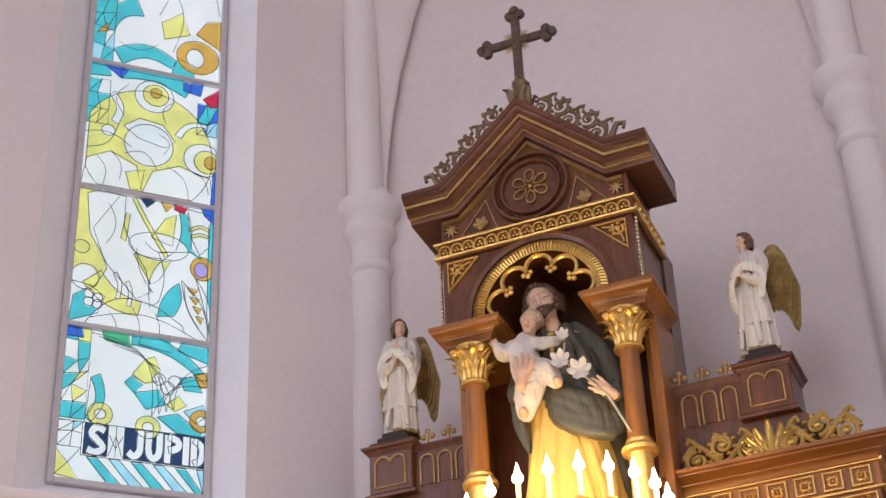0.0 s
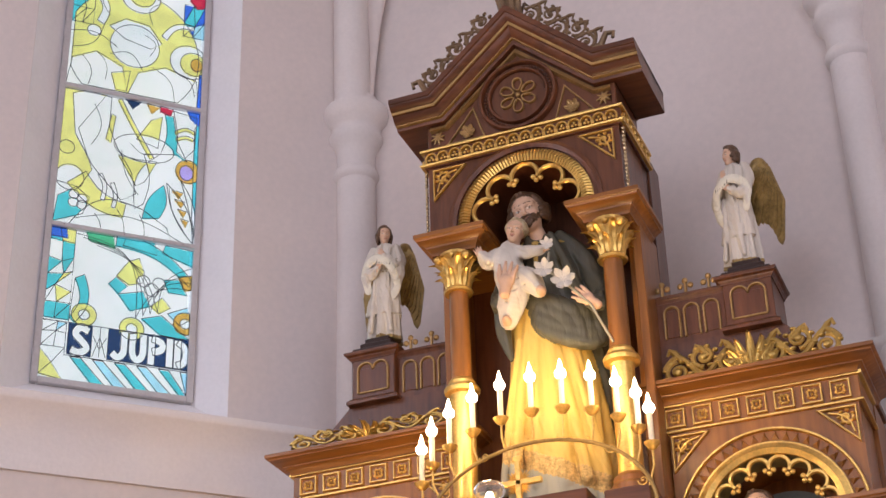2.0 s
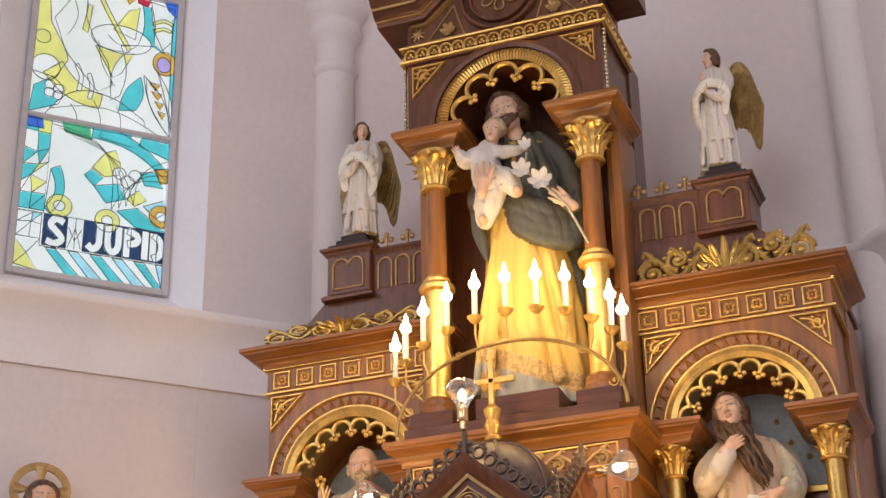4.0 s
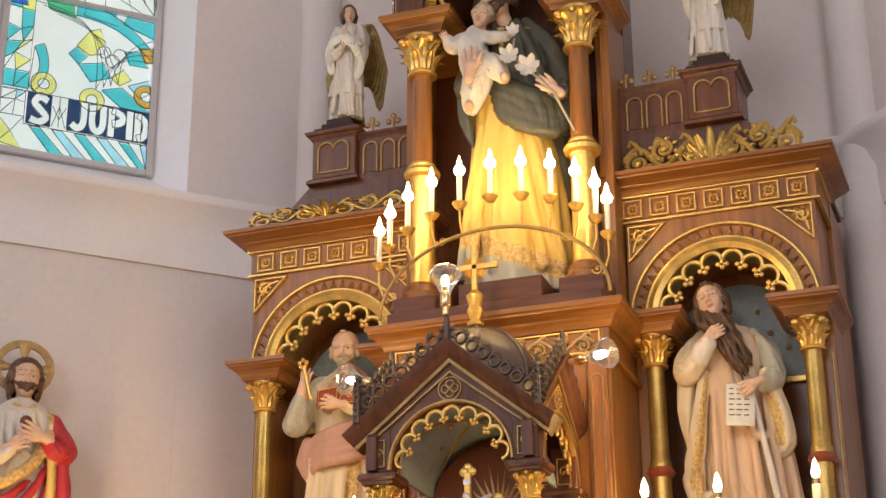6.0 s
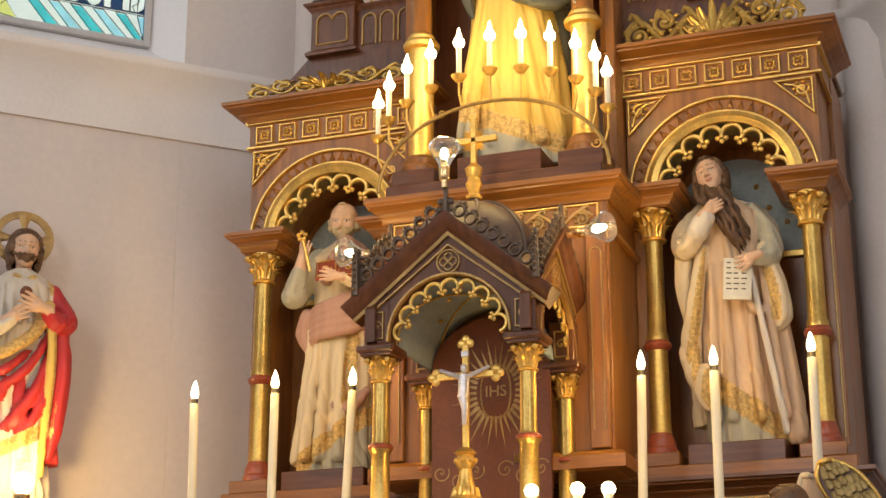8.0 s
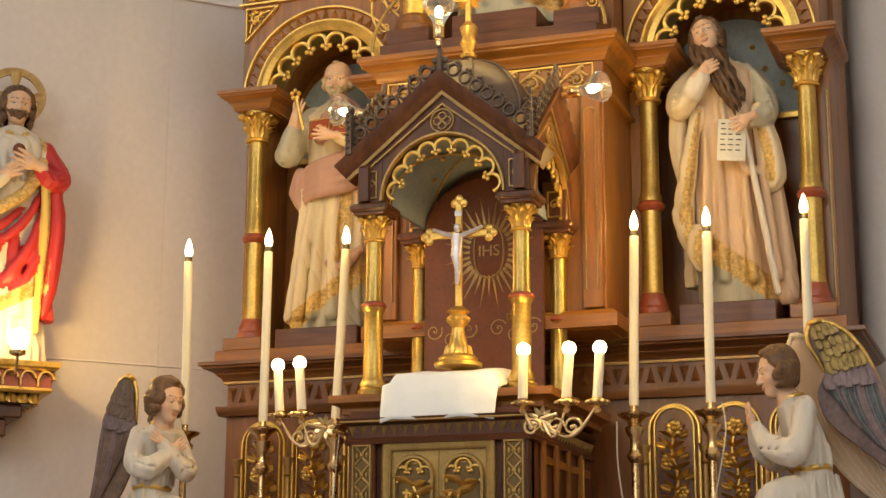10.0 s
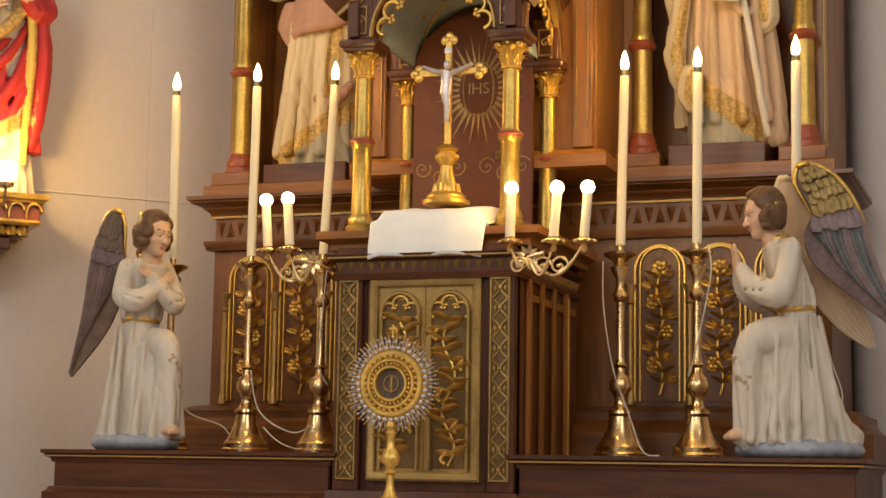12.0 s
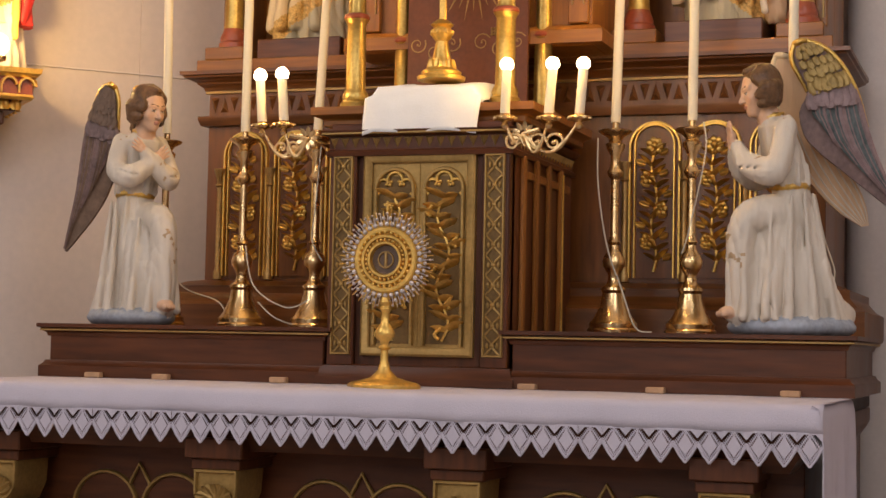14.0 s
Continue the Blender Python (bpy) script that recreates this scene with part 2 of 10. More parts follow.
# ---- shaping helpers ----
class Shape:
    """Collects vertices and faces of one mesh; at is the transform of what is added next."""

    def __init__(self):
        self.v, self.f, self.m, self.mats, self.at, self.cur = [], [], [], [], Matrix(), 0

    def use(self, mat):
        if mat not in self.mats:
            self.mats.append(mat)
        self.cur = self.mats.index(mat)
        return self

    def add(self, verts, faces):
        n = len(self.v)
        self.v += [tuple(self.at @ Vector(p)) for p in verts]
        self.f += [tuple(n + i for i in f) for f in faces]
        self.m += [self.cur] * len(faces)
        return self

    def box(self, x0, x1, y0, y1, z0, z1, c=0.004):
        """A box with chamfered edges."""
        c = min(c, (x1 - x0) / 3, (y1 - y0) / 3, (z1 - z0) / 3)
        X, Y, Z = (x0, x1), (y0, y1), (z0, z1)
        verts, key = [], {}
        for i in (0, 1):
            for j in (0, 1):
                for k in (0, 1):
                    p = (X[i], Y[j], Z[k])
                    inn = [c if a == 0 else -c for a in (i, j, k)]
                    for ax in range(3):
                        q = [p[b] + (0 if b == ax else inn[b]) for b in range(3)]
                        key[i, j, k, ax] = len(verts)
                        verts.append(q)
        faces = []
        for ax in range(3):
            o1, o2 = [a for a in range(3) if a != ax]
            for e in (0, 1):
                ring = []
                for a, b in ((0, 0), (1, 0), (1, 1), (0, 1)):
                    idx = [0, 0, 0]
                    idx[ax], idx[o1], idx[o2] = e, a, b
                    ring.append(key[(*idx, ax)])
                faces.append(ring)
            for a in (0, 1):
                for b in (0, 1):
                    lo, hi = [0, 0, 0], [0, 0, 0]
                    lo[ax], hi[ax] = 0, 1
                    lo[o1] = hi[o1] = a
                    lo[o2] = hi[o2] = b
                    faces.append([key[(*lo, o1)], key[(*hi, o1)], key[(*hi, o2)], key[(*lo, o2)]])
        for i in (0, 1):
            for j in (0, 1):
                for k in (0, 1):
                    faces.append([key[i, j, k, ax] for ax in range(3)])
        return self.add(verts, faces)

    def lathe(self, prof, x=0, y=0, z=0, seg=24, sx=1.0, sy=1.0):
        verts, faces = [], []
        for r, h in prof:
            for i in range(seg):
                a = 2 * math.pi * i / seg
                verts.append((x + sx * r * math.cos(a), y + sy * r * math.sin(a), z + h))
        for k in range(len(prof) - 1):
            for i in range(seg):
                j = (i + 1) % seg
                faces.append((k * seg + i, k * seg + j, (k + 1) * seg + j, (k + 1) * seg + i))
        faces.append(tuple(reversed(range(seg))))
        faces.append(tuple(range((len(prof) - 1) * seg, len(prof) * seg)))
        return self.add(verts, faces)

    def ball(self, c, r, seg=12, rings=8):
        r = (r, r, r) if isinstance(r, (int, float)) else r
        verts, faces = [(c[0], c[1], c[2] - r[2])], []
        for k in range(1, rings):
            b = -math.pi / 2 + math.pi * k / rings
            for i in range(seg):
                a = 2 * math.pi * i / seg
                verts.append((c[0] + r[0] * math.cos(b) * math.cos(a), c[1] + r[1] * math.cos(b) * math.sin(a), c[2] + r[2] * math.sin(b)))
        verts.append((c[0], c[1], c[2] + r[2]))
        top = len(verts) - 1
        for i in range(seg):
            j = (i + 1) % seg
            faces.append((0, 1 + j, 1 + i))
            faces.append((top, top - seg + i, top - seg + j))
            for k in range(rings - 2):
                faces.append((1 + k * seg + i, 1 + k * seg + j, 1 + (k + 1) * seg + j, 1 + (k + 1) * seg + i))
        return self.add(verts, faces)

    def tube(self, pts, r, seg=6, flat=1.0):
        """A round bar along points; r a number or one for each point; flat squeezes it along y."""
        pts = [Vector(p) for p in pts]
        rs = [r] * len(pts) if isinstance(r, (int, float)) else r
        verts, faces, side = [], [], None
        for k, p in enumerate(pts):
            t = (pts[min(k + 1, len(pts) - 1)] - pts[max(k - 1, 0)]).normalized()
            if side is None:
                side = t.cross(Vector((0, 1, 0)) if abs(t.y) < 0.9 else Vector((1, 0, 0))).normalized()
            side = (side - t * side.dot(t)).normalized()
            up = t.cross(side)
            for i in range(seg):
                a = 2 * math.pi * i / seg
                o = (side * math.cos(a) + up * math.sin(a)) * rs[k]
                verts.append(p + Vector((o.x, o.y * flat, o.z)))
        for k in range(len(pts) - 1):
            for i in range(seg):
                j = (i + 1) % seg
                faces.append((k * seg + i, k * seg + j, (k + 1) * seg + j, (k + 1) * seg + i))
        faces.append(tuple(reversed(range(seg))))
        faces.append(tuple(range((len(pts) - 1) * seg, len(pts) * seg)))
        return self.add(verts, faces)

    def sweep(self, path, n, prof, closed=False):
        """A moulding: a closed profile of (out, along n) swept along a path in the plane across n, mitred at the corners."""
        path, n = [Vector(p) for p in path], Vector(n).normalized()
        k, verts, faces = len(path), [], []
        for i, p in enumerate(path):
            a = (p - path[i - 1]).normalized() if (i or closed) else None
            b = (path[(i + 1) % k] - p).normalized() if (i < k - 1 or closed) else None
            a, b = a or b, b or a
            na, nb = a.cross(n).normalized(), b.cross(n).normalized()
            out = (na + nb)
            out = out / max(0.25, (1 + na.dot(nb)))
            for o, h in prof:
                verts.append(p + out * o + n * h)
        m = len(prof)
        for i in range(k if closed else k - 1):
            for j in range(m):
                q = (j + 1) % m
                ii = (i + 1) % k
                faces.append((i * m + j, i * m + q, ii * m + q, ii * m + j))
        if not closed:
            faces.append(tuple(reversed(range(m))))
            faces.append(tuple(range((k - 1) * m, k * m)))
        return self.add(verts, faces)

    def prism(self, poly, y0, y1):
        """A polygon of (x, z) made solid between two depths."""
        n = len(poly)
        verts = [(x, y0, z) for x, z in poly] + [(x, y1, z) for x, z in poly]
        faces = [tuple(range(n)), tuple(reversed(range(n, 2 * n)))]
        faces += [(i, n + i, n + (i + 1) % n, (i + 1) % n) for i in range(n)]
        return self.add(verts, faces)

    def arch_plate(self, x0, x1, z0, z1, cx, cz, r, y0, y1, n=24):
        """A plate with a round-headed opening that is open downwards."""
        inner = [(cx + r * math.cos(math.pi * i / n), cz + r * math.sin(math.pi * i / n)) for i in range(n + 1)]
        if z0 < cz - 1e-6:
            inner = [(cx + r, z0)] + inner + [(cx - r, z0)]
        outer = []
        for x, z in inner:
            dx, dz = x - cx, max(z - cz, 0.0)
            t = min((x1 - cx) / dx if dx > 1e-6 else 9e9, (x0 - cx) / dx if dx < -1e-6 else 9e9, (z1 - cz) / dz if dz > 1e-6 else 9e9)
            outer.append((cx + dx * t, z if z < cz else cz + dz * t))
        k = len(inner)
        for corner in ((x1, z1), (x0, z1)):
            j = min(range(k), key=lambda i: (outer[i][0] - corner[0]) ** 2 + (outer[i][1] - corner[1]) ** 2)
            outer[j] = corner
        verts = [(x, y, z) for y in (y0, y1) for ring in (inner, outer) for x, z in ring]
        faces = []
        for i in range(k - 1):
            a, b, c, d = i, i + 1, k + i + 1, k + i
            faces += [(a, d, c, b), (2 * k + a, 2 * k + b, 2 * k + c, 2 * k + d), (a, b, 2 * k + b, 2 * k + a), (d, 2 * k + d, 2 * k + c, c)]
        faces += [(0, 2 * k, 3 * k, k), (k - 1, 2 * k - 1, 4 * k - 1, 3 * k - 1)]
        return self.add(verts, faces)

    def arch_in(self, poly, cx, cz, r, y0, y1, n=28):
        """A plate of convex outline with a round-headed opening, both open downwards at cz."""
        inner = [(cx + r * math.cos(math.pi * i / n), cz + r * math.sin(math.pi * i / n)) for i in range(n + 1)]
        outer = []
        for x, z in inner:
            dx, dz, best = x - cx, z - cz, 9e9
            for (xa, za), (xb, zb) in zip(poly, poly[1:]):
                ex, ez = xb - xa, zb - za
                det = dx * ez - dz * ex
                if abs(det) < 1e-9:
                    continue
                t = ((xa - cx) * ez - (za - cz) * ex) / det
                u = ((xa - cx) * dz - (za - cz) * dx) / det
                if t > 0 and -1e-6 <= u <= 1 + 1e-6:
                    best = min(best, t)
            outer.append((cx + dx * best, cz + dz * best))
        for c in poly[1:-1]:
            j = min(range(n + 1), key=lambda i: (outer[i][0] - c[0]) ** 2 + (outer[i][1] - c[1]) ** 2)
            outer[j] = c
        k = n + 1
        verts = [(x, y, z) for y in (y0, y1) for ring in (inner, outer) for x, z in ring]
        faces = []
        for i in range(n):
            a, b, c, d = i, i + 1, k + i + 1, k + i
            faces += [(a, d, c, b), (2 * k + a, 2 * k + b, 2 * k + c, 2 * k + d), (a, b, 2 * k + b, 2 * k + a), (d, 2 * k + d, 2 * k + c, c)]
        return self.add(verts, faces + [(0, 2 * k, 3 * k, k), (k - 1, 2 * k - 1, 4 * k - 1, 3 * k - 1)])

    def leaf(self, base, out, up, length, width, curl=0.5, n=5):
        """An acanthus leaf: a ribbed tongue that rises along up and curls along out."""
        base, out, up = Vector(base), Vector(out).normalized(), Vector(up).normalized()
        side = up.cross(out).normalized()
        verts, faces = [], []
        for i in range(n + 1):
            t = i / n
            w = width * (0.55 + 0.75 * math.sin(math.pi * min(1, t * 0.9 + 0.1))) * (1 - 0.65 * t ** 3) * 0.5
            p = base + up * length * math.sin(t * 1.45) + out * length * curl * t ** 2.2
            if t > 0.85:
                p -= up * length * 0.10
            for s, d in ((-1, -0.12), (-0.5, 0.12), (0, -0.05), (0.5, 0.12), (1, -0.12)):
                verts.append(p + side * s * w + out * d * width * (1.0 if i % 2 else 0.6))
        for i in range(n):
            for j in range(4):
                a = i * 5 + j
                faces.append((a, a + 1, a + 6, a + 5))
        m = len(verts)
        verts += [v - out * width * 0.16 for v in verts]
        faces += [tuple(m + q for q in reversed(f)) for f in faces]
        return self.add(verts, faces)

    def spiral(self, c, r, turns, r0, start=0.0, hand=1, y=0.0, n=22, flat=0.7):
        """A carved scroll in the xz plane that winds into its eye."""
        pts, rs = [], []
        for i in range(n + 1):
            t = i / n
            a = start + hand * turns * 2 * math.pi * t
            q = r * (1 - t) ** 0.8 + r * 0.12
            pts.append((c[0] + q * math.cos(a), y, c[1] + q * math.sin(a)))
            rs.append(r0 * (1.0 - 0.45 * t))
        self.tube(pts, rs, 6, flat)
        return self.ball((c[0], y, c[1]), (r0 * 1.5, r0 * 1.2, r0 * 1.5), 8, 6)


def mesh_of(name, s, angle=38):
    me = bpy.data.meshes.new(name)
    me.from_pydata(s.v, [], s.f)
    for mat in s.mats:
        me.materials.append(mat)
    me.polygons.foreach_set("material_index", s.m)
    me.polygons.foreach_set("use_smooth", [True] * len(s.f))
    me.update()
    me.validate()
    me.set_sharp_from_angle(angle=radians(angle))
    return me


def part(name, s, parent=None, label="", at=None, angle=38):
    """Links a shape, or a mesh that is already there, as one object under a thing or a part."""
    ob = new(name, s if isinstance(s, bpy.types.Mesh) else mesh_of(name, s, angle))
    if parent:
        ob.parent = parent
    if at is not None:
        ob.matrix_basis = at
    return tagged(ob, label) if label else ob


def thing(name, at, label, category, group=""):
    ob = new(name)
    ob.empty_display_size = 0.1
    ob.matrix_basis = at
    return tagged(ob, label, category, group)


def solo(name, s, label, category, at=None, group="", kind="", angle=38):
    ob = new(name, mesh_of(name, s, angle))
    if at is not None:
        ob.matrix_basis = at
    return tagged(ob, label, category, group, kind)


def S(mat):
    return Shape().use(mat)


def arc(cx, cz, r, a0, a1, n, y=0.0):
    return [(cx + r * math.cos(radians(a0 + (a1 - a0) * i / n)), y, cz + r * math.sin(radians(a0 + (a1 - a0) * i / n))) for i in range(n + 1)]


def ease(keys, t):
    """Smooth interpolation in rows of (t, values...)."""
    for a, b in zip(keys, keys[1:]):
        if t <= b[0]:
            u = (t - a[0]) / (b[0] - a[0])
            u = u * u * (3 - 2 * u)
            return [p + (q - p) * u for p, q in zip(a[1:], b[1:])]
    return list(keys[-1][1:])


FRONT = (0, -1, 0)
UP = (0, 0, 1)

# ---- the church: floor, apse, nave ----
CORNER = (-1.38, 1.85)
R2 = math.sqrt(0.5)


def wall_pose(side):
    """Frame of a slanting apse wall: x runs from the corner column outwards, y into the wall, z up."""
    m = Matrix(((-R2 * 1, -R2, 0, -1.38), (-R2, R2, 0, 1.85), (0, 0, 1, 0), (0, 0, 0, 1)))
    return m if side < 0 else Matrix.Diagonal((-1, 1, 1, 1)) @ m


LEFT_WALL, RIGHT_WALL = wall_pose(-1), wall_pose(1)
TOP = 9.2
g = S(FLOORING)
g.box(-6, 6, -14.3, 2.4, -0.2, 0, 0.01)
tagged(part("floor", g), "dark polished stone church floor", "floor", kind="structure")
g = S(PLASTER)
g.box(-1.70, 1.70, 1.85, 2.15, 0, TOP)
tagged(part("wall_north", g), "pale pinkish plastered apse wall behind the altar", "wall", kind="structure")

# left slanting wall with the splayed window opening
W0, W1, WG0, WG1, WD = 0.723, 1.874, 0.872, 1.694, 0.185
ZS, ZG, ZT = 4.68, 4.815, 8.35
g = S(PLASTER)
g.at = LEFT_WALL
LW = 4.4
g.box(-0.12, W0, 0, 0.4, 0, TOP, 0.002)
g.box(W1, LW, 0, 0.4, 0, TOP, 0.002)
g.box(W0, W1, 0, 0.4, 0, 4.52, 0.002)
g.box(W0, W1, 0, 0.4, ZT + 0.55, TOP, 0.002)
# splayed jambs, sloping sill and head
def quad_solid(g, a, b, c, d, n):
    n = Vector(n)
    q = [Vector(p) for p in (a, b, c, d)]
    g.add(q + [p + n for p in q], [(0, 1, 2, 3), (7, 6, 5, 4), (0, 4, 5, 1), (1, 5, 6, 2), (2, 6, 7, 3), (3, 7, 4, 0)])


tagged(part("wall_west", g), "pale pinkish plastered apse wall with a splayed window opening", "wall", kind="structure")
g = S(JAMB)
g.at = LEFT_WALL
quad_solid(g, (W0, 0, 4.52), (WG0, WD, 4.52), (WG0, WD, ZT + 0.6), (W0, 0, ZT + 0.6), (-0.01, 0.21, 0))
quad_solid(g, (W1, 0, 4.52), (W1, 0, ZT + 0.6), (WG1, WD, ZT + 0.6), (WG1, WD, 4.52), (0.01, 0.21, 0))
quad_solid(g, (W0, 0, ZS - 0.02), (W1, 0, ZS - 0.02), (WG1 + 0.03, WD, ZG), (WG0 - 0.03, WD, ZG), (0, 0.1, -0.15))
tagged(part("trim", g), "white painted splayed window reveal", "window reveal", kind="structure")
g = S(PLASTER)
g.at = RIGHT_WALL
g.box(-0.12, LW, 0, 0.4, 0, TOP, 0.002)
tagged(part("wall_east", g), "pale pinkish plastered slanting apse wall", "wall", kind="structure")

# unseen nave and entrance walls, openings added for the fill lamps; ceilings
g = S(PLASTER)
for s in (-1, 1):
    x0, x1 = (4.45, 4.8) if s > 0 else (-4.8, -4.45)
    g.box(x0, x1, -14, -7.6, 0, TOP)
    g.box(x0, x1, -4.4, -1.1, 0, TOP)
    g.box(x0, x1, -7.6, -4.4, 0, 3.0)
    g.box(x0, x1, -7.6, -4.4, 8.9, TOP)
    g.box(s * 4.45 - 0.3, s * 4.45 + 0.3, -1.45, -1.1, 0, TOP)
tagged(part("wall_nave", g), "unseen pale plastered nave walls with tall openings added for fill light", "wall", kind="structure")
g = S(PLASTER)
g.box(-4.8, -2.2, -14, -13.6, 0, TOP)
g.box(2.2, 4.8, -14, -13.6, 0, TOP)
g.box(-2.2, 2.2, -14, -13.6, 0, 3.2)
g.box(-2.2, 2.2, -14, -13.6, 8.8, TOP)
tagged(part("wall_south", g), "unseen pale plastered entrance wall with a large opening added for fill light", "wall", kind="structure")
g = S(PLASTER)
g.box(-5, 5, -14, 2.2, TOP, TOP + 0.2)
tagged(part("ceiling", g), "pale plastered church ceiling", "ceiling", kind="structure")

# string course below the window, round the apse
g = S(STONE)
course = [(-0.02, 4.27), (0.02, 4.27), (0.025, 4.31), (0.03, 4.34), (0.035, 4.46), (0.06, 4.50), (0.075, 4.54), (0.13, 4.585), (0.14, 4.60), (0.14, 4.63), (0.11, 4.645), (0.0, 4.685), (-0.02, 4.685)]
a = LEFT_WALL @ Vector((LW, 0, 0))
b = RIGHT_WALL @ Vector((LW, 0, 0))
g.sweep([a, (-1.38, 1.85, 0), (1.38, 1.85, 0), b], UP, [(o, z) for o, z in course])
tagged(part("trim", g, angle=50), "white moulded stone string course under the window", "moulding", kind="structure")

# corner columns with ringed capitals and the ribs that spring from them
def apse_column(x, y):
    th = thing("wall_column", pose(x, y, 0), "round pale painted stone wall column with a ringed capital", "column", "apse columns")
    g = S(STONE)
    g.lathe([(0.20, 0.0), (0.20, 0.35), (0.16, 0.45), (0.112, 0.5), (0.108, 6.22)], seg=28)
    part("shaft", g, th)
    g = S(STONE)
    g.lathe([(0.107, 6.20), (0.122, 6.215), (0.13, 6.24), (0.122, 6.265), (0.108, 6.28), (0.110, 6.38), (0.125, 6.42), (0.150, 6.45), (0.155, 6.49), (0.14, 6.52), (0.145, 6.55), (0.175, 6.58), (0.19, 6.63), (0.182, 6.68), (0.15, 6.70), (0.13, 6.71), (0.12, 6.76)], seg=32)
    part("capital", g, th)
    g = S(STONE)
    g.tube([(0, -0.05 - 0.05 * k / 12, 6.7 + 2.5 * k / 12) for k in range(13)], 0.105, 14)
    part("rib", g, th)
    g = S(PLASTER)
    g.lathe([(0.11, 6.74), (0.125, 6.95), (0.16, 7.25), (0.225, 7.6), (0.33, 8.0), (0.50, 8.5), (0.72, TOP)], seg=32, sy=0.26)
    part("vault_web", g, th)
    return th


apse_column(-1.38, 1.80)
apse_column(1.40, 1.80)

# ---- carved pieces ----
def cornice(z0, z1, d, back=-0.02):
    h = z1 - z0
    rel = ((0.15, 0), (0.18, 0.14), (0.34, 0.30), (0.40, 0.34), (0.42, 0.42), (0.70, 0.60), (0.86, 0.66), (0.88, 0.74), (1.0, 0.80), (1.0, 1.0))
    return [(back, z0)] + [(d * a, z0 + h * b) for a, b in rel] + [(back, z1)]


def bead(w, h, z=0.0, back=-0.004):
    """A small half-round moulding, h proud."""
    return [(-w / 2, z + back), (w / 2, z + back), (w / 2, z + h * 0.5), (w * 0.25, z + h), (-w * 0.25, z + h), (-w / 2, z + h * 0.5)]


def front_of(x0, x1, y, back):
    return [(x0, back, 0), (x0, y, 0), (x1, y, 0), (x1, back, 0)]


def make_capital(r, h, mat=GOLD):
    g = S(mat)
    g.lathe([(r * 1.22, 0), (r * 1.3, h * 0.05), (r * 1.15, h * 0.1), (r, h * 0.13), (r * 1.02, h * 0.5), (r * 1.35, h * 0.85), (r * 1.6, h * 0.93), (r * 1.6, h)], seg=16)
    for k in range(8):
        a = k * math.pi / 4
        o = Vector((math.cos(a), math.sin(a), 0))
        g.leaf(o * r * 1.02 + Vector((0, 0, h * 0.12)), o, UP, h * 0.40, r * 0.85, 0.75)
        a += math.pi / 8
        o = Vector((math.cos(a), math.sin(a), 0))
        g.leaf(o * r * 1.05 + Vector((0, 0, h * 0.36)), o, UP, h * 0.46, r * 0.95, 0.85)
    for k in range(4):
        a = math.pi / 4 + k * math.pi / 2
        c = Vector((math.cos(a), math.sin(a), 0)) * r * 1.75 + Vector((0, 0, h * 0.82))
        g.ball(c, (r * 0.42, r * 0.42, r * 0.42), 10, 8)
        g.ball(c + Vector((math.cos(a), math.sin(a), 0)) * r * 0.25, (r * 0.25,) * 3, 8, 6)
        a += math.pi / 4
        c = Vector((math.cos(a), math.sin(a), 0)) * r * 1.5 + Vector((0, 0, h * 0.88))
        g.ball(c, (r * 0.3, r * 0.3, r * 0.28), 8, 6)
    return mesh_of("capital", g)


def make_rosette(w):
    """A square framed panel with a four-petalled flower."""
    g = S(GOLD)
    q = w / 2
    g.sweep([(q, 0, -q), (-q, 0, -q), (-q, 0, q), (q, 0, q)][::-1], FRONT, bead(w * 0.13, 0.012), True)
    g.use(OAK)
    g.box(-q, q, -0.001, 0.004, -q, q, 0.001)
    g.use(GOLD)
    for k in range(4):
        for da, rr in ((math.pi / 4, 0.55), (0, 0.42)):
            a = k * math.pi / 2 + da
            o = Vector((math.cos(a), 0, math.sin(a)))
            side = Vector((-o.z, 0, o.x))
            for s in (-1, 1):
                c = o * q * rr + side * s * q * 0.14
                g.ball(c + Vector((0, -0.004, 0)), (q * 0.17, 0.008, q * 0.17), 8, 6)
    g.ball((0, -0.006, 0), (q * 0.18, 0.011, q * 0.18), 8, 6)
    return mesh_of("rosette", g)


def make_spandrel(size, hand):
    """A triangular field with a gilt rim and a curling leaf."""
    g = S(GOLD)
    tri = [(0, 0, 0), (hand * size, 0, 0), (0, 0, -size)]
    pts = tri if hand > 0 else [tri[0], tri[2], tri[1]]
    g.sweep(pts[::-1], FRONT, bead(size * 0.06, 0.010), True)
    c = (hand * size * 0.28, -size * 0.28)
    g.spiral(c, size * 0.17, 1.3, size * 0.04, 0.4, hand)
    for k in range(7):
        a = k * 0.9
        g.ball((c[0] + hand * size * 0.2 * math.cos(a), 0, c[1] + size * 0.2 * math.sin(a)), (size * 0.07, 0.012, size * 0.045), 8, 6)
    g.tube([(hand * size * 0.1, 0, -size * 0.75), (hand * size * 0.16, 0, -size * 0.5), c[:1] + (0,) + c[1:]], size * 0.035)
    g.tube([(hand * size * 0.75, 0, -size * 0.1), (hand * size * 0.5, 0, -size * 0.16), c[:1] + (0,) + c[1:]], size * 0.035)
    return mesh_of("spandrel", g)


